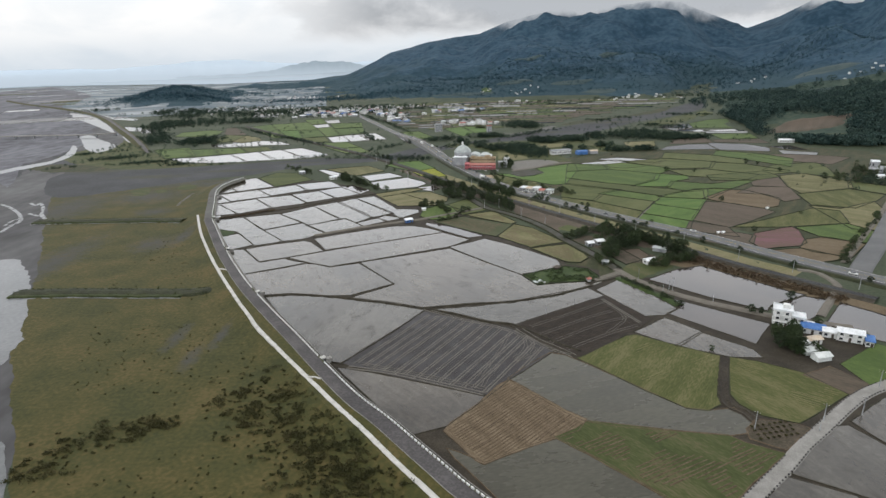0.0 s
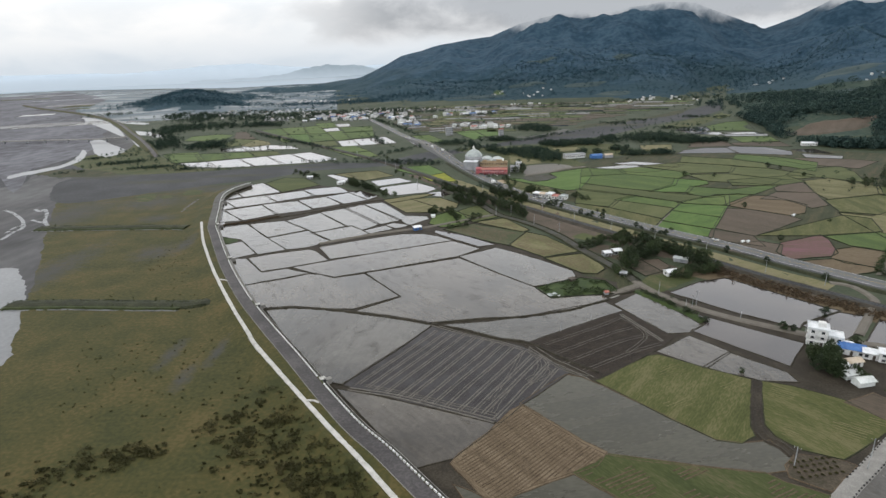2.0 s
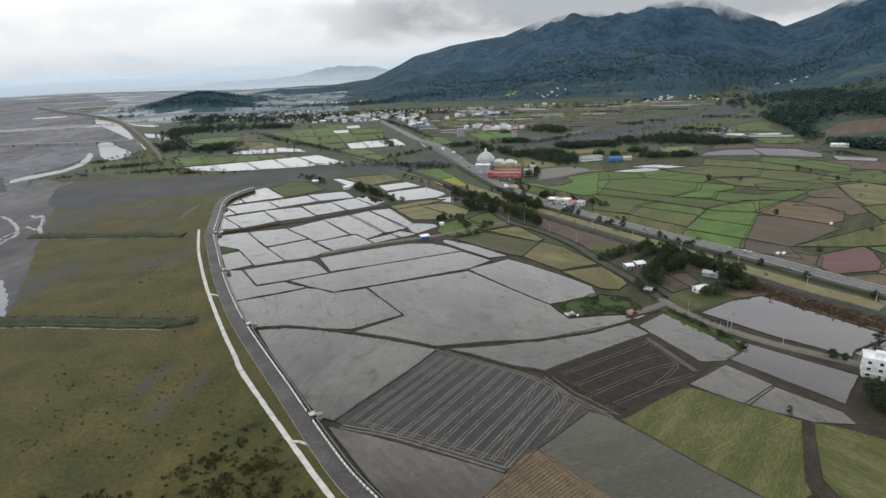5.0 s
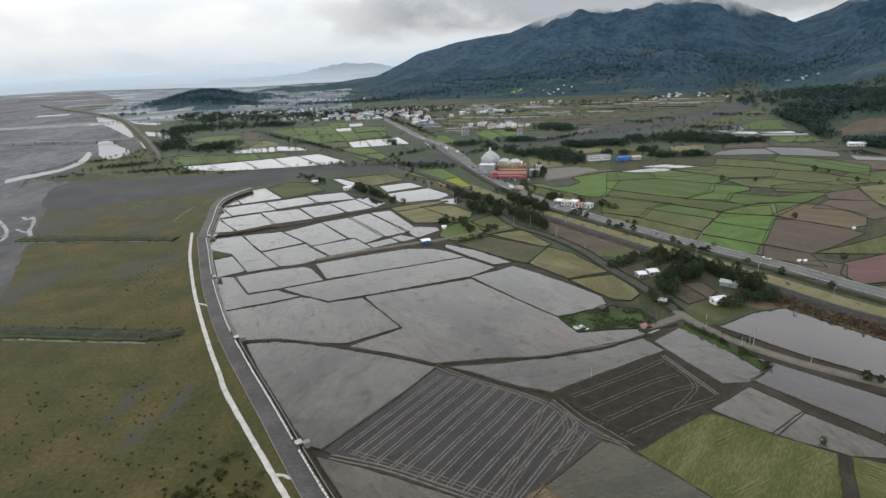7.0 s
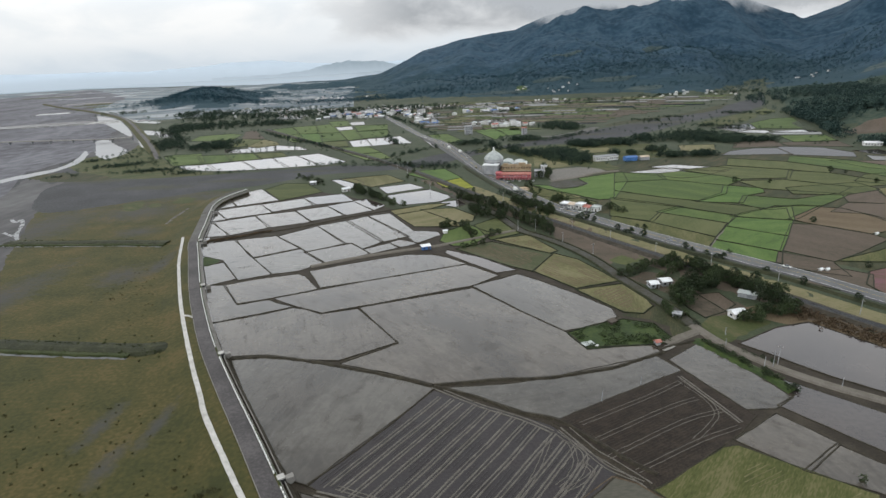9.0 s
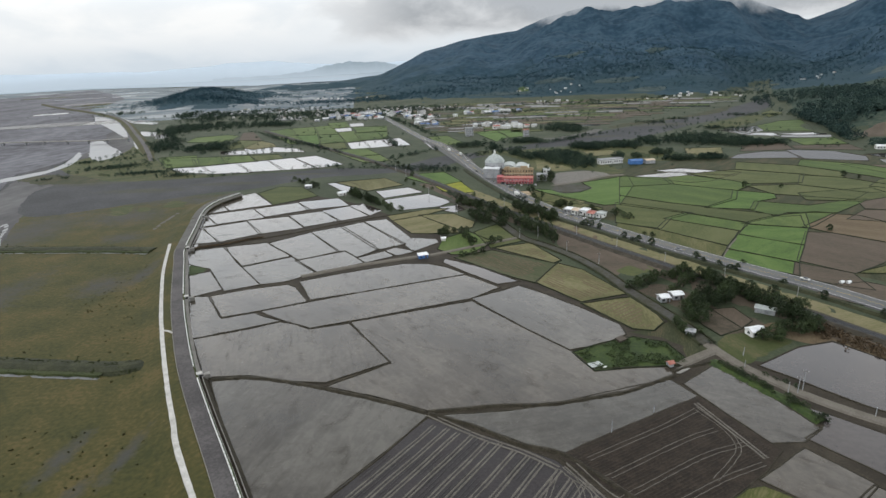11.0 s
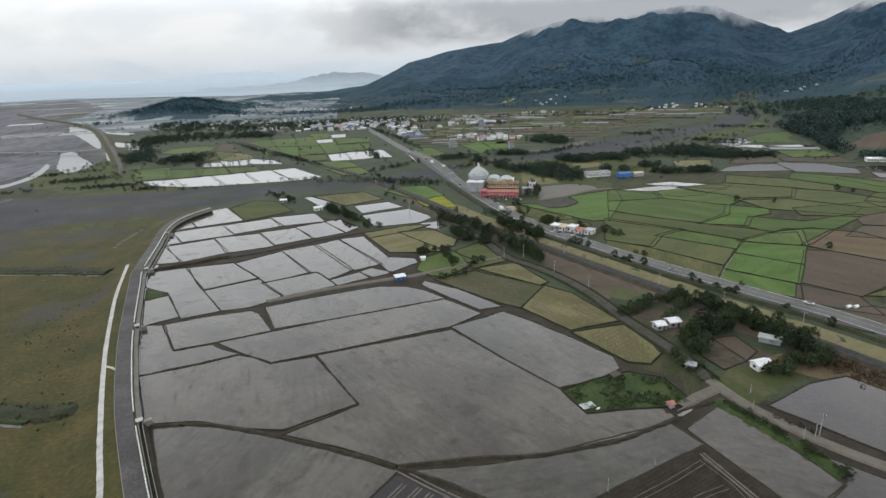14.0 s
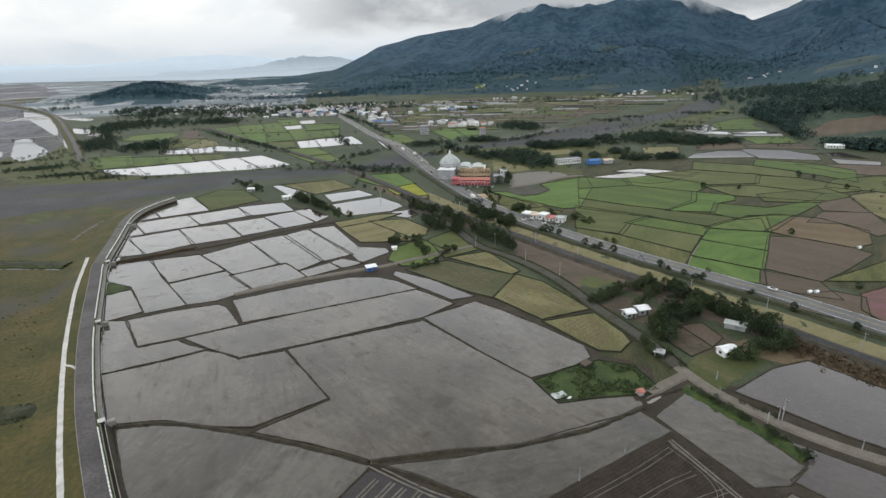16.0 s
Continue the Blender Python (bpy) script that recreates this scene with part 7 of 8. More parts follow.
tagged(new("reeds", leaf_mesh("reeds", cl2, 11, 0.3, 1.0, M["leaf2"])), "bright green reeds in the swampy patch", "reeds", kind="stuff")

# ---- buildings ----


def house(x, y, rz, w, d, h, roof="gable", rmat="whiteroof", wmat="whitewall", label="small white house with a sheet roof", storeys=1, rise=1.2, windows=True, over=0.4, category="house", name="house"):
    """Walls, roof, door and windows; the front faces the house's own -y."""
    root = tagged(new(name), label, category)
    root.matrix_basis = Matrix.Translation((x, y, 0)) @ Matrix.Rotation(radians(rz), 4, "Z")
    bm = bmesh.new()
    box(bm, 0, 0, -0.1, w, d, h + 0.1)
    if roof == "gable":
        v = [bm.verts.new(q) for q in ((-w / 2, -d / 2, h), (-w / 2, d / 2, h), (-w / 2, 0, h + rise), (w / 2, -d / 2, h), (w / 2, d / 2, h), (w / 2, 0, h + rise))]
        bm.faces.new((v[0], v[1], v[2])), bm.faces.new((v[3], v[5], v[4]))
    part("wall", bm, M[wmat], root)
    bm = bmesh.new()
    W, D = w / 2 + over, d / 2 + over
    if roof == "gable":
        th = 0.16
        k = rise * D / (d / 2)
        for sgn in (-1, 1):
            q = [(-W, sgn * D, h + rise - k), (W, sgn * D, h + rise - k), (W, 0, h + rise + 0.03), (-W, 0, h + rise + 0.03)]
            lo = [bm.verts.new(p) for p in q]
            hi = [bm.verts.new((p[0], p[1], p[2] + th)) for p in q]
            bm.faces.new(hi), bm.faces.new(lo)
            for i in range(4):
                bm.faces.new((lo[i], lo[(i + 1) % 4], hi[(i + 1) % 4], hi[i]))
        bmesh.ops.recalc_face_normals(bm, faces=bm.faces[:])
    elif roof == "shed":
        q = [(-W, -D, h + 0.05), (W, -D, h + 0.05), (W, D, h + rise), (-W, D, h + rise)]
        lo = [bm.verts.new(p) for p in q]
        hi = [bm.verts.new((p[0], p[1], p[2] + 0.15)) for p in q]
        bm.faces.new(hi), bm.faces.new(lo)
        for i in range(4):
            bm.faces.new((lo[i], lo[(i + 1) % 4], hi[(i + 1) % 4], hi[i]))
        bmesh.ops.recalc_face_normals(bm, faces=bm.faces[:])
    else:
        box(bm, 0, 0, h, w + 2 * over, d + 2 * over, 0.25)
        for sx, sy, lx, ly in ((0, -1, w + 2 * over, 0.2), (0, 1, w + 2 * over, 0.2), (-1, 0, 0.2, d), (1, 0, 0.2, d)):
            box(bm, sx * (w / 2 + over - 0.1), sy * (d / 2 + over - 0.1), h + 0.25, lx, ly, 0.5)
    part("roof", bm, M[rmat], root)
    if windows:
        sh = h / storeys
        for s in range(storeys):
            n = max(2, int(w / 2.6))
            for i in range(n):
                bm = bmesh.new()
                cx = -w / 2 + w * (i + 0.5) / n
                if s == 0 and i == n // 2:
                    box(bm, cx, -d / 2 - 0.02, 0.05, 1.0, 0.12, 2.05)
                    part("door", bm, M["bark"], root)
                else:
                    box(bm, cx, -d / 2 - 0.02, s * sh + sh * 0.35, 1.2, 0.1, sh * 0.4)
                    win = part("window", bm, M["glass"], root)
                    if math.hypot(x, y) < 400:
                        bm = bmesh.new()
                        box(bm, cx, -d / 2 - 0.1, s * sh + sh * 0.35 - 0.12, 1.5, 0.3, 0.12)
                        part("sill", bm, M["concrete"], win)
            for sx in (-1, 1):
                bm = bmesh.new()
                box(bm, sx * (w / 2 + 0.02), 0, s * sh + sh * 0.35, 0.1, 1.3, sh * 0.4)
                part("window", bm, M["glass"], root)
    return root


# farmstead by the ponds
R1 = -30
big = house(158.1, 235.6, R1, 7.3, 6.6, 7.7, "flat", label="three-storey white farmhouse with a flat roof", storeys=3)
bm = bmesh.new()
box(bm, 0.00, -3.96, 4.95, 6.82, 1.32, 0.22), box(bm, 0.00, -4.57, 5.17, 6.82, 0.13, 0.88), box(bm, 0.00, -3.96, 2.42, 6.82, 1.32, 0.22)
part("balcony", bm, M["whitewall"], big)
bm = bmesh.new()
box(bm, 1.32, 1.10, 7.92, 2.86, 2.64, 1.76)
part("stair_house", bm, M["whitewall"], big)
house(164, 232.5, R1, 4.8, 5.5, 5.1, "flat", label="two-storey white wing beside the farmhouse", storeys=2)
house(166.5, 225.6, R1, 9.3, 4.0, 2.6, "shed", "blueroof", "whitewall", "low white house with a bright blue sheet roof", rise=1.2)
house(165.5, 228.6, R1, 5.5, 2.9, 3.0, "shed", "whiteroof", "whitewall", "small annexe with a white sheet roof", rise=0.7, windows=False)
house(172, 222.5, R1, 5.1, 5.1, 2.9, "gable", "whiteroof", "whitewall", "small white shed with a pale roof", rise=0.9)
house(178.2, 218.2, R1, 9.7, 5.5, 4.3, "gable", "whiteroof", "whitewall", "long two-storey white workshop", storeys=2, rise=1.1)
house(183.2, 213, R1, 2.9, 4.6, 2.6, "shed", "blueroof", "whitewall", "blue-roofed lean-to beside the workshop", rise=1.0)
house(160.2, 216.2, R1 + 40, 7.7, 3.5, 2.5, "gable", "beige", "whitewall", "low outbuilding with a beige sheet roof", rise=0.8)
house(154.5, 213.2, R1 + 40, 3.7, 3.5, 2.5, "gable", "whiteroof", "whitewall", "low outbuilding with a white sheet roof", rise=0.8)
house(154.5, 208, R1 + 40, 6.6, 3.7, 2.2, "gable", "sheet", "sheet", "pale translucent greenhouse shed", rise=0.9, windows=False)
house(155.8, 202.8, R1 + 40, 6.6, 4.0, 2.2, "gable", "sheet", "sheet", "pale translucent greenhouse shed", rise=0.9, windows=False)
# houses among the trees
house(98.6, 354, 12, 4.5, 4.7, 2.5, "gable", "whiteroof", "greywall", "open farm shed with a white sheet roof", rise=0.7)
house(105.6, 356.8, 12, 5.3, 5.0, 2.7, "gable", "whiteroof", "greywall", "farm shed with a bright white roof", rise=0.7)
house(125.8, 318.2, 17, 6.4, 4.5, 2.6, "gable", "whiteroof", "whitewall", "white cottage with a white gable roof", rise=0.9)
house(139.8, 338.8, -33, 8.2, 3.3, 2.2, "shed", "tin", "greywall", "narrow shed with a pale green tin roof", rise=0.5, windows=False)
house(99.2, 319.2, -25, 3.6, 2.9, 2.1, "gable", "greywall", "greywall", "small weathered grey hut", rise=0.7, windows=False)
house(82.2, 293.2, 20, 2.2, 1.9, 1.7, "gable", "redroof", "greywall", "tiny pump hut with a rusty red roof", rise=0.5, windows=False)
house(-26.2, 423, 22, 5.8, 3.6, 2.2, "shed", "whiteroof", "blueroof", "small blue hut with a white roof on the farm track", rise=0.5)
house(-15, 455.6, 10, 2.9, 2.1, 1.9, "shed", "whiteroof", "whitewall", "tiny white pump hut by the paddies", rise=0.3, windows=False)
house(-116.3, 595.9, 30, 7.0, 5.0, 2.6, "gable", "whiteroof", "whitewall", "white-roofed shed beside a pond", rise=0.9)
house(-157.1, 630.3, 10, 6.2, 4.3, 2.6, "gable", "whiteroof", "greywall", "small shed with a pale roof under trees", rise=0.8)
house(458.8, 741.2, -15, 17.2, 7.7, 3.4, "gable", "whiteroof", "whitewall", "long white-roofed farm building below the hill", rise=1.2)

house(68.2, 313.3, 35, 3.4, 2.2, 1.3, "shed", "bark", "bark", "low ruined dark shed in the reeds", rise=0.4, windows=False)
bm = bmesh.new()
bmesh.ops.create_uvsphere(bm, u_segments=12, v_segments=8, radius=1, matrix=Matrix.Translation((56.9, 292.3, 0.45)) @ Matrix.Rotation(0.6, 4, "Z") @ Matrix.Diagonal((1.1, 0.45, 0.4, 1)))
me = bpy.data.meshes.new("sack")
bm.to_mesh(me)
bm.free()
me.materials.append(M["whitewall"])
tagged(new("sack", me), "white plastic sack lying at the swamp's edge", "sack")
bm = bmesh.new()
bmesh.ops.create_grid(bm, x_segments=14, y_segments=10, size=1, matrix=Matrix.Translation((53.6, 294.2, 0.55)) @ Matrix.Rotation(0.4, 4, "Z") @ Matrix.Diagonal((2.6, 1.6, 1, 1)))
for v in bm.verts:
    v.co.z += 0.35 * noise.noise((v.co.x * 0.9, v.co.y * 0.9, 1))
bmesh.ops.solidify(bm, geom=bm.faces[:], thickness=0.03)
me = bpy.data.meshes.new("tarpaulin")
bm.to_mesh(me)
bm.free()
me.materials.append(M["tin"])
tagged(new("tarpaulin", me), "crumpled pale green tarpaulin in the swamp", "tarpaulin")

# hut shapes stand in for a small white tent and two signs
for x, y in [(259.4, 428.5), (192.9, 371.0), (196.2, 370.8)]:
    house(x, y, 20, 1.5, 1.2, 1.2, "gable", "whiteroof", "whitewall", "tiny white hut shape for a tent and signs", rise=0.4, windows=False, name="field_hut", category="hut")

# ---- market buildings beside the highway ----
hall = tagged(new("domed_hall"), "white octagonal hall with a pale pyramid roof", "building")
hall.matrix_basis = Matrix.Translation((27, 664, 0)) @ Matrix.Rotation(radians(-15), 4, "Z") @ Matrix.Diagonal((0.76, 0.76, 1.08, 1))
TURN8 = Matrix.Rotation(radians(22.5), 4, "Z")
bm = bmesh.new()
bmesh.ops.create_cone(bm, cap_ends=True, segments=8, radius1=13, radius2=13, depth=13, matrix=Matrix.Translation((0, 0, 6.5)) @ TURN8)
part("wall", bm, M["greywall"], hall)
bm = bmesh.new()
bmesh.ops.create_cone(bm, cap_ends=True, segments=8, radius1=13.8, radius2=12, depth=2.4, matrix=Matrix.Translation((0, 0, 14.2)) @ TURN8)
bmesh.ops.create_cone(bm, cap_ends=True, segments=8, radius1=12, radius2=7.6, depth=2.8, matrix=Matrix.Translation((0, 0, 16.8)) @ TURN8)
bmesh.ops.create_cone(bm, cap_ends=True, segments=8, radius1=7.6, radius2=1.6, depth=2.2, matrix=Matrix.Translation((0, 0, 19.3)) @ TURN8)
part("roof", bm, M["tin"], hall)
bm = bmesh.new()
bmesh.ops.create_cone(bm, cap_ends=True, segments=8, radius1=1.6, radius2=1.4, depth=2.0, matrix=Matrix.Translation((0, 0, 21.2)))
bmesh.ops.create_cone(bm, cap_ends=True, segments=8, radius1=1.5, radius2=0.1, depth=2.0, matrix=Matrix.Translation((0, 0, 23.2)))
part("finial", bm, M["whitewall"], hall)
for k in range(8):
    for zz in (3.5, 9):
        bm = bmesh.new()
        bmesh.ops.create_cube(bm, size=1, matrix=Matrix.Translation((0, 0, zz)) @ Matrix.Rotation(radians(45 * k), 4, "Z") @ Matrix.Translation((12.05, 0, 0)) @ Matrix.Diagonal((0.2, 5.5, 2.2, 1)))
        part("window", bm, M["glass"], hall)
bm = bmesh.new()
box(bm, 0, -17, 0, 20, 13, 9)
part("porch", bm, M["greywall"], hall)
bm = bmesh.new()
box(bm, 0, -17, 9, 21, 14, 0.6)
part("porch_roof", bm, M["whiteroof"], hall)
shops = house(48, 664, -8, 26, 20, 8, "flat", "sheet", "ochre", "ochre shopping hall with a pale arched roof", storeys=2, category="building", name="shopping_hall")
for k, (x, wide, rise) in enumerate(((-6.5, 12, 3.2), (5.5, 11, 2.4))):
    # two barrel vaults over the hall
    verts, faces = [], []
    for j, y in enumerate((-9.6, 9.6)):
        for i in range(13):
            a = math.pi * i / 12
            verts.append((x - wide / 2 * math.cos(a), y, 8.6 + rise * math.sin(a)))
    for i in range(12):
        faces.append((i, i + 1, i + 14, i + 13))
    faces += [tuple(range(12, -1, -1)), tuple(range(13, 26))]
    mesh_ob("vault", verts, faces, M["tin"], shops, label="pale grey-green barrel vault")
deco = house(50, 651, -8, 29, 3, 8.2, "flat", "ochre", "ochre", "stepped ochre timber facade of the shopping hall", storeys=2, category="facade", name="facade")
for k in range(9):
    bm = bmesh.new()
    box(bm, -12 + 3 * k, -1.8, 0, 0.5, 0.6, 8.8 + 1.6 * math.sin(k * 0.8))
    part("post", bm, M["ochre"], deco)
for x, w, h in ((-11, 5, 10.6), (-3.5, 8, 9.6), (5.5, 7, 11.2), (12, 4, 9.8)):
    bm = bmesh.new()
    box(bm, x, -0.4, 8.2, w, 2.4, h - 8.2)
    part("gable_block", bm, M["ochre"], deco)
bm = bmesh.new()
box(bm, 0, -2.6, 3.6, 29, 2.2, 0.3)
part("awning", bm, M["beige"], deco, "beige awning along the front")
red = house(47, 627, -8, 30, 9, 5.2, "gable", "redroof", "redwall", "long red market building with white lettering bars", storeys=2, rise=1.2, category="building", name="market_building")
for k in range(9):
    bm = bmesh.new()
    box(bm, -11 + 2.7 * k, -4.7, 3.1, 1.5, 0.2, 0.7)
    part("sign_bar", bm, M["whitewall"], red)
bm = bmesh.new()
box(bm, 0, -5.6, 2.35, 30, 2.0, 0.18)
part("canopy", bm, M["redwall"], red, "red canopy over the shop fronts")
for k in range(10):
    bm = bmesh.new()
    box(bm, -13.5 + 3 * k, -6.4, 0, 0.25, 0.25, 2.35)
    part("post", bm, M["whitewall"], red)
house(30.6, 626.2, -8, 5, 8, 6.4, "flat", "redwall", "redwall", "red corner tower of the market", storeys=2, category="building", name="corner_tower")
house(71.2, 635, -8, 9, 8, 5.5, "flat", "greywall", "greywall", "grey two-storey block beside the market", storeys=2, category="building", name="block")
house(77.5, 650, -8, 6, 6, 7.5, "flat", "whiteroof", "whitewall", "narrow white block behind the market", storeys=2, category="building", name="block")
for k, (x, y) in enumerate(((79, 519), (84.4, 515), (89.6, 511), (94.6, 507.3), (100, 503))):
    house(x, y, -37, 5.4, 7 + (k % 2), 2.5 + 0.5 * (k % 3), "gable" if k % 2 else "flat", ("whiteroof", "beige", "whiteroof", "redroof", "tin")[k], ("greywall", "whitewall", "whitewall", "whitewall", "whitewall")[k], "roadside shop in a row of low white shops", rise=0.9, category="shop", name="shop")
house(152.5, 707.5, 14, 26, 8, 4.6, "flat", "greywall", "whitewall", "white works building with a flat roof", storeys=1, category="building", name="works")
house(177.5, 700, 10, 13, 8, 4, "gable", "blueroof", "blueroof", "bright blue sheet-metal warehouse", rise=1.2, windows=False, category="building", name="warehouse")
house(192.5, 702.5, 10, 10, 8, 3.6, "gable", "beige", "greywall", "small warehouse with a beige sheet roof", rise=1.0, windows=False, category="building", name="warehouse")
house(428, 540, -20, 10, 7, 5, "flat", "greywall", "greywall", "grey two-storey guest house with a flat roof", storeys=2, category="building", name="guest_house")
house(446, 566, -20, 7, 5, 7, "gable", "whiteroof", "greywall", "narrow guest house with a white gable roof", rise=1.5, category="building", name="guest_house")
house(441, 549, -20, 9, 6, 4, "gable", "greywall", "greywall", "grey-roofed guest house wing", storeys=2, rise=1.5, category="building", name="guest_house")
house(418, 520, -10, 6, 4, 3, "gable", "whiteroof", "whitewall", "tiny white garden house", rise=1.0, windows=False)

house(-1.3, 957, 10, 11, 10, 12, "flat", "greywall", "greywall", "tall blue-grey block of flats", storeys=4, category="building", name="apartment_block")
house(81.9, 930, 10, 7, 7, 10, "flat", "redroof", "greywall", "narrow three-storey brick house", storeys=3)

# the town: a handful of house types, many times
random.seed(31)
TYPES = [
    house(-250, 1250, 20, 11, 8, 6, "flat", "whiteroof", "whitewall", "white two-storey town house", storeys=2),
    house(-275, 1275, 20, 9, 8, 9, "flat", "greywall", "whitewall", "grey three-storey town house", storeys=3),
    house(-300, 1262.5, 20, 13, 8, 4, "gable", "whiteroof", "greywall", "low town house with a white roof", rise=1.6),
    house(-237.5, 1287.5, 20, 11, 8, 5, "gable", "redroof", "whitewall", "town house with a faded red roof", rise=1.6),
    house(-262.5, 1300, 20, 14, 9, 4.5, "gable", "blueroof", "greywall", "long shed with a blue roof", rise=1.4),
    house(-225, 1268.8, 20, 10, 9, 5, "gable", "tin", "whitewall", "town house with a pale green roof", rise=1.5),
]


FAR_TOWN = []


def town(cx, cy, rx, ry, rot, n, types=(0, 0, 1, 1, 2, 2, 3, 4, 5)):
    c, s = math.cos(radians(rot)), math.sin(radians(rot))
    for _ in range(round(n * 1.3)):
        u, v = random.gauss(0, 0.5) * rx, random.gauss(0, 0.5) * ry
        x, y = cx + u * c - v * s, cy + u * s + v * c
        k = random.choice(types)
        sc = 0.62 + 0.4 * random.random()
        az, r = math.degrees(math.atan2(x, y)), math.hypot(x, y)
        if r > 1385:
            FAR_TOWN.append((x, y, land(az, r), radians(rot + random.choice((0, 90)) + random.gauss(0, 6)), sc * 0.62, k))
            continue
        copy_thing(TYPES[k], Matrix.Translation((x, y, land(az, r))) @ Matrix.Rotation(radians(rot + random.choice((0, 90, 180)) + random.gauss(0, 6)), 4, "Z") @ Matrix.Diagonal((sc, sc, sc, 1)))


town(-237.5, 1325, 112.5, 75, 15, 60)
town(-337.5, 1400, 137.5, 75, 10, 45)
town(-112.5, 1262.5, 87.5, 37.5, -60, 20)
town(-162.5, 1450, 125, 50, 0, 26)
town(-525, 1512.5, 150, 62.5, 10, 26)
town(56.2, 1287.5, 62.5, 17.5, 10, 14)
town(75, 1037.5, 37.5, 20, 20, 10)
town(31.2, 1075, 17.5, 17.5, 0, 5)
town(540, 1490, 100, 50, 0, 9)
town(470, 1480, 60, 24, 0, 5)
town(225, 1650, 60, 60, 0, 6)
town(900, 1700, 100, 40, 0, 5)
town(1040, 1400, 90, 30, 0, 6)
town(200, 1500, 50, 17.5, 0, 7)
town(-75, 1125, 50, 20, -70, 8)
town(150, 1690, 30, 40, 0, 4, (2, 3))
town(-430, 1790, 90, 40, 0, 16, (0, 2, 1))

bm = bmesh.new()
roofs = bmesh.new()
for x, y, z, a, sc, k in FAR_TOWN:
    w, d, h = 11 * sc, 8 * sc, (6, 9, 4, 5, 4.5, 5)[k] * sc
    box(bm, x, y, z - 0.5, w, d, h + 0.5, a)
    m = Matrix.Translation((x, y, z + h)) @ Matrix.Rotation(a, 4, "Z")
    rise = 1.6 * sc if k > 1 else 0.4
    v = [roofs.verts.new(m @ Vector(q)) for q in ((-w * 0.54, -d * 0.56, 0), (w * 0.54, -d * 0.56, 0), (w * 0.54, d * 0.56, 0), (-w * 0.54, d * 0.56, 0), (-w * 0.54, 0, rise), (w * 0.54, 0, rise))]
    for f in ((0, 1, 5, 4), (2, 3, 4, 5), (1, 2, 5), (3, 0, 4), (3, 2, 1, 0)):
        roofs.faces.new([v[i] for i in f])
for name, b2, key, label in (("far_houses", bm, "whitewall", "pale walls of the distant town"), ("far_roofs", roofs, "townroof", "grey, white and rusty roofs of the distant town")):
    me = bpy.data.meshes.new(name)
    b2.to_mesh(me)
    b2.free()
    me.materials.append(M[key])
    tagged(new(name, me), label, "houses", kind="stuff")

# ---- poles ----


def pole_proto(h, label, arm=True):
    root = tagged(new("utility_pole"), label, "utility pole", group="utility poles")
    bm = bmesh.new()
    limb(bm, Vector((0, 0, -0.3)), Vector((0, 0, h)), 0.17, 0.1, 8)
    part("shaft", bm, M["greywall"], root)
    if arm:
        bm = bmesh.new()
        box(bm, 0, 0, h - 0.9, 1.9, 0.12, 0.14)
        part("crossarm", bm, M["bark"], root)
        for dx in (-0.8, 0, 0.8):
            bm = bmesh.new()
            bmesh.ops.create_cone(bm, cap_ends=True, segments=6, radius1=0.09, radius2=0.05, depth=0.3, matrix=Matrix.Translation((dx, 0, h - 0.6)))
            part("insulator", bm, M["whitewall"], root)
    return root


POLES = [pole_proto(9, "pale concrete utility pole with a crossarm"), pole_proto(6, "short pale wooden field pole", False)]
first = [True, True]


def pole(k, x, y, rz=0.0, s=1.0):
    m = Matrix.Translation((x, y, 0)) @ Matrix.Rotation(radians(rz), 4, "Z") @ Matrix.Diagonal((1, 1, s, 1))
    if first[k]:
        first[k] = False
        POLES[k].matrix_basis = m
    else:
        copy_thing(POLES[k], m)


for x, y in ((73.9, 457.4), (94.4, 431.9), (114.8, 403.5), (136.4, 375.6), (160.5, 351.6), (179.5, 317.2), (200, 296.1), (219.8, 270.2), (52.6, 491.8), (48.4, 456.9), (36.1, 455), (63.1, 428.5), (77.8, 404.6), (120.2, 274), (104.9, 159.4), (145.9, 165.2), (130, 161.9), (123.2, 276.4), (163.8, 181.2), (-7.5, 522.5), (-35, 587.5), (-65, 668.8), (-125, 765), (30, 537.5), (-80, 700)):
    pole(0, x, y, -50 + 10 * random.random(), 0.85 + 0.2 * random.random())
for x, y in ((117.4, 274.8), (109.5, 291), (113.4, 300.8), (67.1, 263.4), (50.4, 252.6), (137.5, 260), (160, 246.2), (125.5, 156.9)):
    pole(1, x, y, 0, 0.6 + 0.5 * random.random())

# ---- traffic on the highway ----


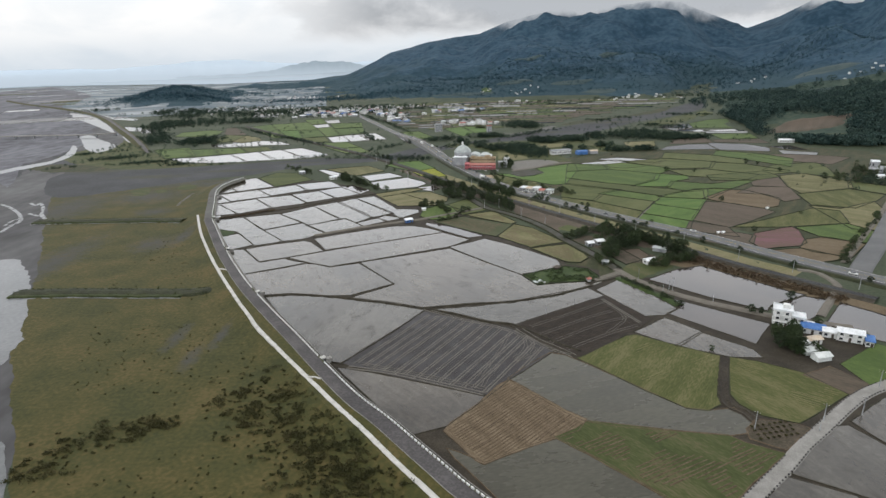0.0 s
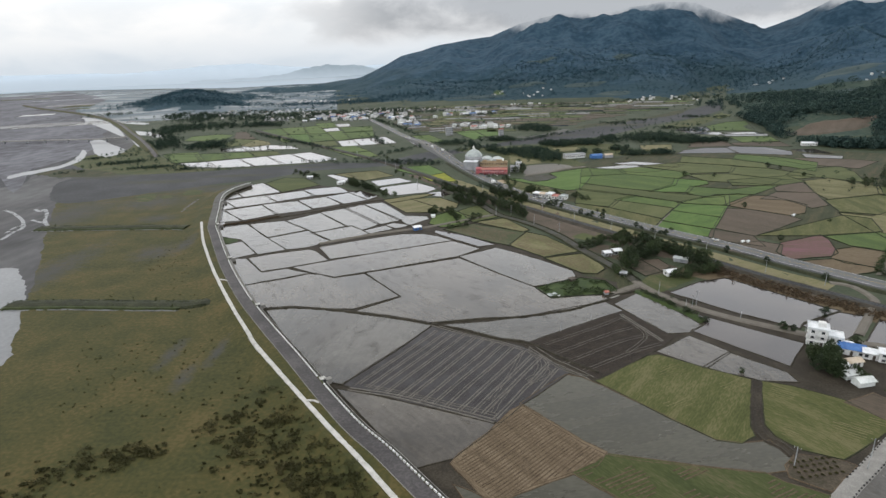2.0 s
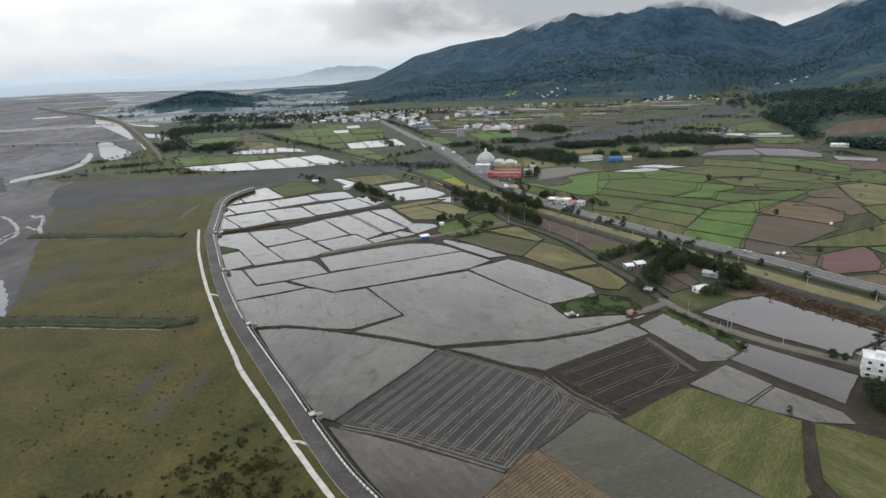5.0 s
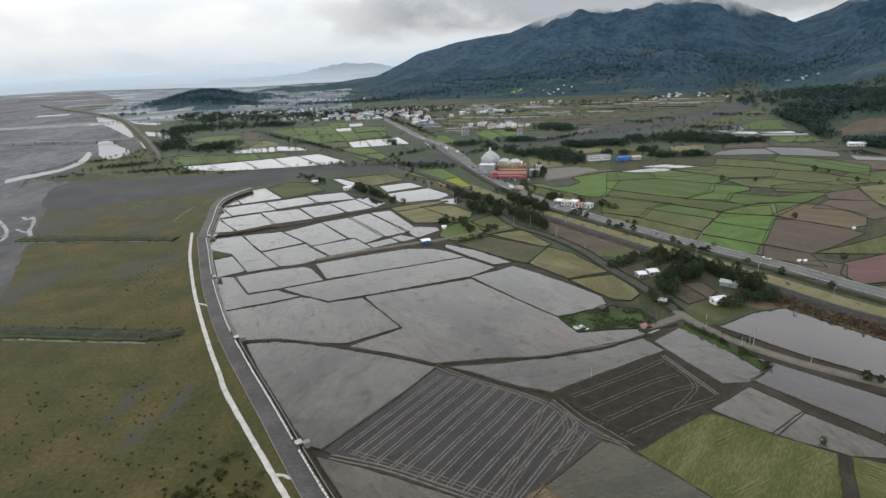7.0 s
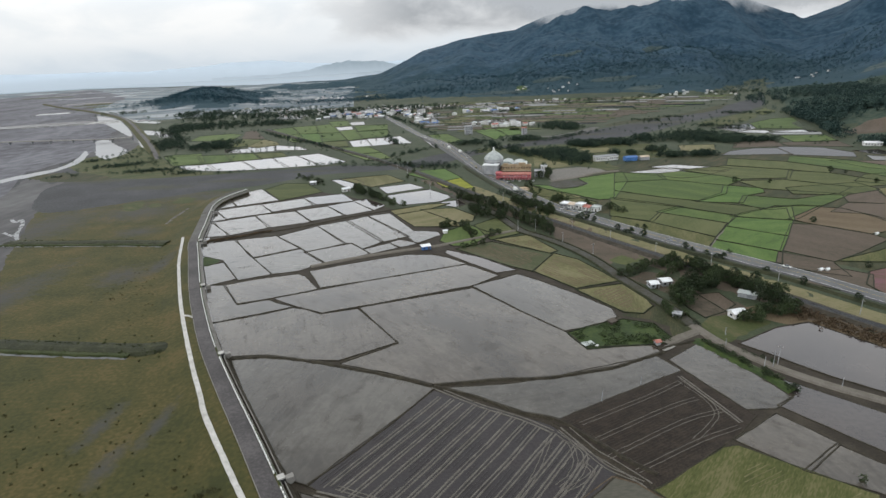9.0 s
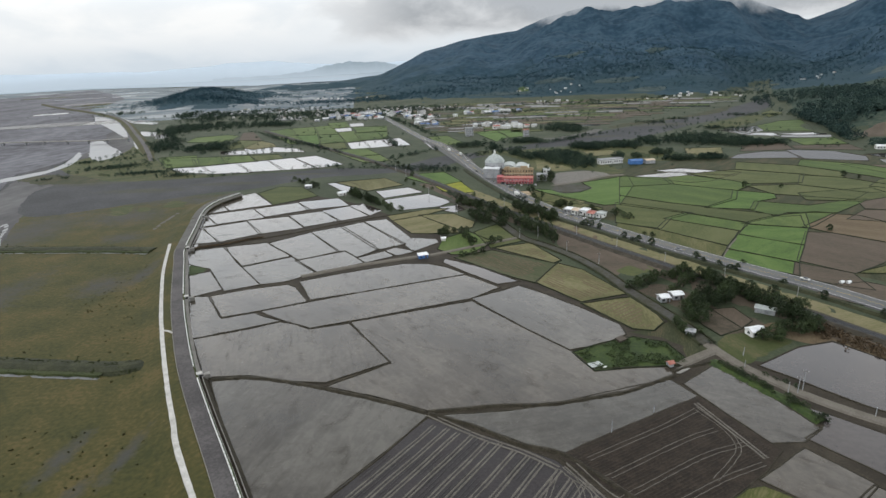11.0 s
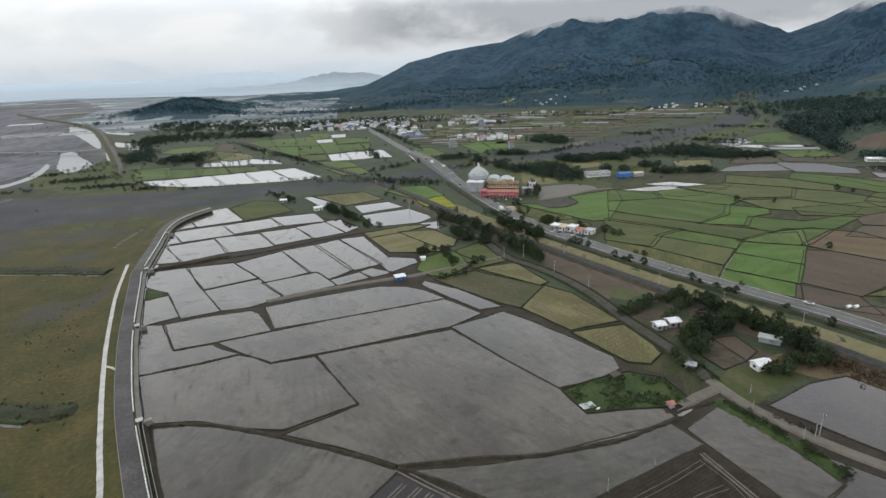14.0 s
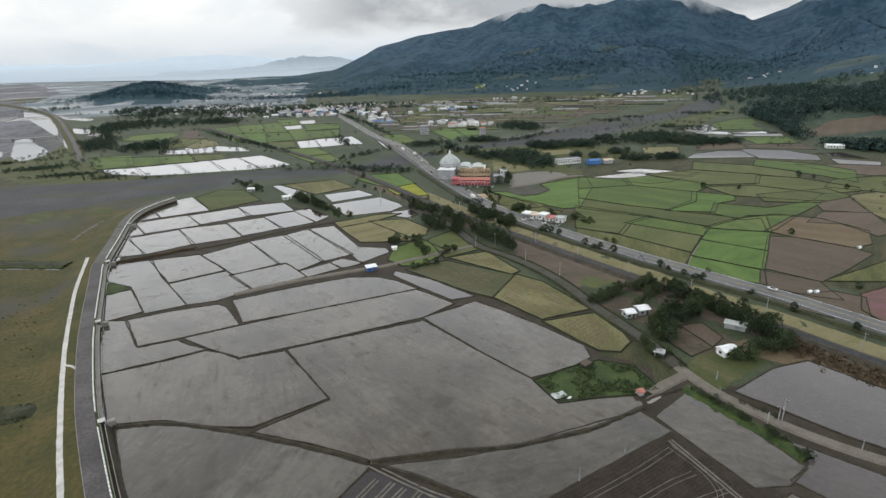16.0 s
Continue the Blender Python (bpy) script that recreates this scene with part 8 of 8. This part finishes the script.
def car_proto(label, paint, l=4.3, w=1.75, h=1.45, truck=False):
    root = tagged(new("truck" if truck else "car"), label, "truck" if truck else "car")
    bm = bmesh.new()
    if truck:
        box(bm, -l * 0.12, 0, 0.8, l * 0.72, w, h - 0.8)
    else:
        box(bm, 0, 0, 0.3, l, w, 0.62)
    bmesh.ops.bevel(bm, geom=bm.edges[:], offset=0.1, segments=2, affect="EDGES")
    part("cargo_box" if truck else "body", bm, M[paint], root)
    bm = bmesh.new()
    if truck:
        box(bm, l * 0.38, 0, 0.5, l * 0.22, w * 0.95, h * 0.62)
    else:
        box(bm, -0.15, 0, 0.92, l * 0.52, w * 0.86, h - 0.92)
    bmesh.ops.bevel(bm, geom=bm.edges[:], offset=0.18, segments=2, affect="EDGES")
    part("cab" if truck else "glasshouse", bm, M["glass"] if not truck else M["whitewall"], root)
    for sx in (-0.32, 0.32):
        for sy in (-1, 1):
            bm = bmesh.new()
            bmesh.ops.create_cone(bm, cap_ends=True, segments=12, radius1=0.33, radius2=0.33, depth=0.24, matrix=Matrix.Translation((sx * l, sy * w * 0.46, 0.33)) @ Matrix.Rotation(radians(90), 4, "X"))
            wheel = part("wheel", bm, M["black"], root)
            bm = bmesh.new()
            bmesh.ops.create_cone(bm, cap_ends=True, segments=10, radius1=0.19, radius2=0.17, depth=0.3, matrix=Matrix.Translation((sx * l, sy * w * 0.46, 0.33)) @ Matrix.Rotation(radians(90), 4, "X"))
            part("rim", bm, M["greywall"], wheel)
    return root


KINDS = [car_proto("white saloon car on the highway", "whitewall"), car_proto("dark grey car on the highway", "black"), car_proto("silver car on the highway", "greywall"), car_proto("white box truck on the highway", "whitewall", 8.0, 2.3, 3.2, True)]
seen = set()


def drive(kind, along, lane):
    """A vehicle in its lane; along: 0 to 1 down the highway."""
    i = int(along * (len(HW) - 2))
    p, t = HW[i], (HW[i + 1] - HW[i]).normalized()
    s = Vector((t.y, -t.x, 0))
    m = Matrix.Translation(p + s * lane + Vector((0, 0, 0.77))) @ Matrix.Rotation(math.atan2(t.y, t.x) + (0 if lane > 0 else math.pi), 4, "Z")
    if kind not in seen:
        seen.add(kind)
        KINDS[kind].matrix_basis = m
    else:
        copy_thing(KINDS[kind], m)


def along_at(y):
    return min(range(len(HW)), key=lambda i: abs(HW[i].y - y)) / (len(HW) - 2)


for kind, y, lane in ((0, 376, 3), (2, 428, -3), (3, 574, -3), (1, 621, 3), (2, 628, -3), (0, 660, 3), (1, 681, -3), (3, 770, 3), (0, 734, 3), (1, 831, -3), (2, 875, 3), (0, 925, -3), (1, 600, 4.0), (2, 588, 4.0), (0, 290, -3), (3, 800, -3)):
    drive(kind, along_at(y), lane)
for k in range(6):
    copy_thing(KINDS[k % 3], Matrix.Translation((75 + 4.2 * k, 509.5 - 3.3 * k, 0.1)) @ Matrix.Rotation(radians(50), 4, "Z"))
for k in range(5):
    copy_thing(KINDS[(k + 1) % 3], Matrix.Translation((37 + 6.5 * k, 616 - 1.0 * k, 0.1)) @ Matrix.Rotation(radians(80), 4, "Z"))

# ---- far river bridge ----
fb = tagged(new("river_bridge"), "long low concrete bridge over the braided river", "bridge")
ln = smooth_line([(-975.9, 1048.8), (-802.5, 1039.7), (-738.2, 1036.3), (-671.7, 1028.6), (-620.2, 1028), (-592.3, 1044.3)], 20)
sweep("deck", ln, [(-3, 4.2), (-3, 5.6), (3, 5.6), (3, 4.2), (-3, 4.2)], M["concrete"], fb)
for i in range(0, len(ln), 2):
    bm = bmesh.new()
    box(bm, ln[i].x, ln[i].y, -0.2, 1.6, 4, 4.5)
    part("pier", bm, M["greywall"], fb)
SW = smooth_line([(-427.4, 824.8, -3.6), (-513.4, 958, 0), (-623.7, 1120.2, 0), (-768.7, 1330.8, 0), (-884.5, 1481.2, 0), (-1002.9, 1609.7, 0), (-1169.6, 1771, 0), (-1398.2, 1976.7, 0), (-1639.6, 2216.9, 0)], 12)
tagged(sweep("sea_dike", SW, [(-10, 0.02), (-4, 3.6), (4, 3.6), (10, 0.02)], M["verge"], wob=0.4), "grassy river dike running to the horizon", "levee", kind="structure")
tagged(sweep("dike_road", SW, [(-3, 3.62), (-2.9, 3.67), (2.9, 3.67), (3, 3.62)], M["asphalt"]), "grey road on the river dike", "road", kind="structure")

# ---- distant fields ----
random.seed(41)


def strip_field(kind, x, y, w, d, turn):
    a = radians(turn)
    field(kind, *[(round(x + w * p * math.cos(a) - d * q * math.sin(a)), round(y + w * p * math.sin(a) + d * q * math.cos(a))) for p, q in ((-0.5, -0.5), (0.5, -0.5), (0.5, 0.5), (-0.5, 0.5))])


for k in range(70):
    az, r = -37 + 24 * random.random(), 1600 + 2300 * random.random() ** 1.3
    if land(az, r) > 0.5:
        continue
    strip_field(random.choice(("mud", "skysheen", "olive", "straw", "mud")), r * math.sin(radians(az)), r * math.cos(radians(az)), 80 + 200 * random.random(), 30 + 50 * random.random(), 20)
# green strips before the town
field("green", (-424.1, 839.6), (-377.3, 836.3), (-339.3, 768.8), (-373.2, 765.8))
field("green", (-374.5, 835.8), (-335.4, 835.6), (-306.1, 782.7), (-337.5, 770))
field("green", (-332.9, 835.2), (-300.3, 839.8), (-272.5, 794), (-304.3, 783.9))
field("olive", (-295, 838.8), (-259.9, 839.4), (-242.7, 808.3), (-271.9, 797.1))
field("straw", (-331.8, 908.5), (-331.7, 977.6), (-301.8, 942.2), (-288.3, 912.5), (-312.9, 896.3))
field("olive", (-368.8, 944.8), (-372.9, 994.3), (-335.9, 978.5), (-336.6, 915.9), (-354.7, 904.7))
field("brown", (-376.6, 1000.2), (-406.8, 1095.8), (-392.9, 1098.7), (-337.2, 988.9))
field("green", (-463.1, 996.3), (-473.3, 1052), (-427.9, 1070.3), (-402.7, 1055.6), (-392.3, 998.5), (-409.1, 984.5))
field("green", (-366.1, 1108.1), (-335.2, 1133.7), (-293.9, 1038.6), (-314.4, 1015.4))
field("green", (-312.3, 1009.5), (-292, 1032.4), (-254.8, 943.9), (-270.4, 935.6))
field("green", (-332.5, 1136.5), (-294.4, 1147.6), (-256.5, 1035.4), (-290.8, 1035))
field("lime", (-288.8, 1028.8), (-254.8, 1029.3), (-224.9, 925.9), (-252.1, 940.9))
field("green", (-291.5, 1146.9), (-266.4, 1161.9), (-221.4, 1032.8), (-254.3, 1034.9))
field("green", (-252.6, 1028.8), (-219.9, 1026.7), (-190.2, 941.7), (-223.6, 930.2))
field("olive", (-222.3, 925.3), (-188.7, 927.3), (-174.1, 876.5), (-196.2, 872.8))
field("green", (-279.4, 1203.8), (-247.6, 1210.9), (-222.3, 1128.6), (-250.1, 1115.2))
field("green", (-223.7, 1051.1), (-201.8, 1064), (-166, 948.4), (-185.2, 935.9))
field("green", (-211.3, 1118.8), (-153.9, 1121), (-143.2, 1052.5), (-189, 1042.6))
field("green", (-191.4, 1034.3), (-141.7, 1043), (-129.6, 965.1), (-164.6, 950.5))
field("green", (-191.2, 860), (-144.5, 866.5), (-118.8, 814.4), (-153.7, 803.7))
field("green", (-151, 798.2), (-116.3, 808.7), (-99, 769.4), (-123.5, 758.4))
field("skysheen", (-623.5, 1600.9), (-535, 1624.7), (-492.3, 1529.7), (-586.6, 1512.2))
field("skysheen", (-436.9, 1346.1), (-384.2, 1349.7), (-359.3, 1285.7), (-415.6, 1293.2))
# ponds and fields below the wooded hill
field("green", (421.6, 953.4), (477.9, 1000.3), (507, 1004.2), (483.9, 937), (463, 888.3), (410.3, 906))
field("pond", (370.8, 874.7), (388.5, 890.5), (409, 881), (401.4, 856.9))
field("pond", (411.5, 873.8), (468.5, 873.4), (460, 853.7), (429.9, 856.6))
field("skysheen", (402.3, 858.8), (461.8, 849.1), (453, 830.8), (402.8, 842.2))
field("green", (402.5, 830.4), (453, 826.9), (442.1, 781.4), (396.3, 782.5))
field("brown", (332.7, 795.8), (376.6, 791.8), (367, 755.8), (313.1, 755.7))
field("mud", (359.7, 923.4), (418.5, 954.2), (406, 907.1), (369.3, 879.4))
field("pond", (300.8, 734.2), (331.9, 745.9), (353.8, 743.1), (350, 705.7), (284.2, 713.7))
field("pond", (362, 753.7), (400.8, 735.4), (413, 703.4), (401, 679.7), (351.3, 701.5))
field("pond", (422.9, 711.1), (445.8, 712.3), (446.8, 680.2), (428.8, 691.2))
field("skysheen", (416.8, 680.6), (433.2, 667.8), (446.3, 659.6), (436.3, 646.4), (409.5, 660.1))
field("brown", (380, 777.5), (439.8, 773.4), (433.1, 738.1), (375.3, 758.9))
field("straw", (259.5, 782.2), (297.3, 781.1), (283.6, 741.8), (249.9, 741))
field("straw", (139.9, 784.9), (171.2, 790), (174.2, 762.7), (144.5, 753.5))
field("olive", (502.7, 1111.3), (575.6, 1190.8), (530.4, 1102.6), (487, 1055.1))
# bands of narrow fields between the creek and the mountain's foot
CREEK = [Vector((*p, 0)) for p in ((-40, 781), (6, 802), (112, 881), (207, 965), (324, 1060), (475, 1197), (700, 1452), (686, 1376), (492, 1121), (361, 1011), (237, 889), (142, 838), (76, 820), (-6, 750))]
HWX = [(q.y, q.x) for q in HW]
r_band = 985.0
while r_band < 1560:
    deep = random.uniform(16, 30) * (r_band / 1250)
    a_band = -9.0 + random.random()
    while a_band < 24:
        wide = random.uniform(1.3, 3.6)
        quad = []
        for da, dr in ((0.06, 0.08), (wide - 0.06, 0.08), (wide - 0.02, 0.92), (0.1, 0.92)):
            rr = r_band + deep * dr + 70 * math.sin(radians(a_band + da)) ** 2
            quad.append((rr * math.sin(radians(a_band + da)), rr * math.cos(radians(a_band + da))))
        mid = Vector((sum(q[0] for q in quad) / 4, sum(q[1] for q in quad) / 4, 0))
        hx = float(np.interp(mid.y, [q[0] for q in HWX], [q[1] for q in HWX]))
        clear_of = all(not inside(Vector((q[0] + e, q[1] + f, 0)), CREEK) for q in quad for e, f in ((0, 0), (14, -20), (-12, 16)))
        above = mid.y > 860 + 0.92 * mid.x
        if clear_of and above and min(q[0] for q in quad) > hx + 14 and land(a_band + wide / 2, r_band + deep / 2) < 1.5 and random.random() < 0.85 and math.hypot(mid.x - 122, mid.y - 1026) > 45:
            field(random.choice(("brown", "brown", "olive", "straw", "skysheen", "brown", "olive", "brown", "skysheen", "olive", "mud", "green")), *[(round(q[0], 1), round(q[1], 1)) for q in quad])
        a_band += wide
    r_band += deep

# ---- clearings and meadows on the slopes ----


def clearing(kind, x, y, rx, ry, label):
    """An uneven patch of open land draped over a slope."""
    verts, faces = [], []
    rings, around = 7, 22
    for i in range(rings + 1):
        for j in range(around):
            a = 2 * math.pi * j / around
            k = i / rings * (1 + 0.35 * noise.noise((math.cos(a) * 1.3 + x, math.sin(a) * 1.3, y)))
            px, py = x + rx * k * math.cos(a), y + ry * k * math.sin(a)
            verts.append((px, py, land(math.degrees(math.atan2(px, py)), math.hypot(px, py)) + 1.2 - 1.2 * (i == rings)))
    for i in range(rings):
        for j in range(around):
            b = (j + 1) % around
            faces.append((i * around + j, (i + 1) * around + j, (i + 1) * around + b, i * around + b))
    return tagged(mesh_ob("clearing", verts, faces, M[kind], smooth=True), label, "clearing", kind="structure")


clearing("brown", 546.2, 836.1, 62, 30, "brown grassy clearing on the wooded hill")
for kind, x, y, rx, ry, label in (
    ("green", 144, 1705, 16, 40, "light green terraced slope by hill houses"),
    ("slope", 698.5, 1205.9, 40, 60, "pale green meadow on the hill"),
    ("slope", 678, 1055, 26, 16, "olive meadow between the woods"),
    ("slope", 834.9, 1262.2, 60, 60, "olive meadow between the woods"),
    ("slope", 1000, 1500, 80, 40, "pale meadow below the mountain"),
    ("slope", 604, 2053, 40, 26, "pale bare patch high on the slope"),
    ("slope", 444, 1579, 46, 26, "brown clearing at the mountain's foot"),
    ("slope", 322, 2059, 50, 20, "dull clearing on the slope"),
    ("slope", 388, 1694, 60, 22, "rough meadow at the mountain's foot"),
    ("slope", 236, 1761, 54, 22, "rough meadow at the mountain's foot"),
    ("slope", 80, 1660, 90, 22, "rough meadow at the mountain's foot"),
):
    clearing(kind, x, y, rx, ry, label)

# ---- cloud on the summits ----
cv, cf = [], []
rows_c, cols_c = 10, 60
for j in range(rows_c + 1):
    for i in range(cols_c + 1):
        a = radians(-24 + 84 * i / cols_c)
        rr = 2660 + 22 * math.sin(i * 0.7) + 5 * j
        cv.append((rr * math.sin(a), rr * math.cos(a), 180 + 205 * (j / rows_c)))
for j in range(rows_c):
    for i in range(cols_c):
        k = j * (cols_c + 1) + i
        cf.append((k, k + 1, k + cols_c + 2, k + cols_c + 1))
tagged(mesh_ob("cloud_backdrop", cv, cf, M["cloud"], smooth=True), "grey-white cloud lying on the mountain tops", "cloud", kind="structure")
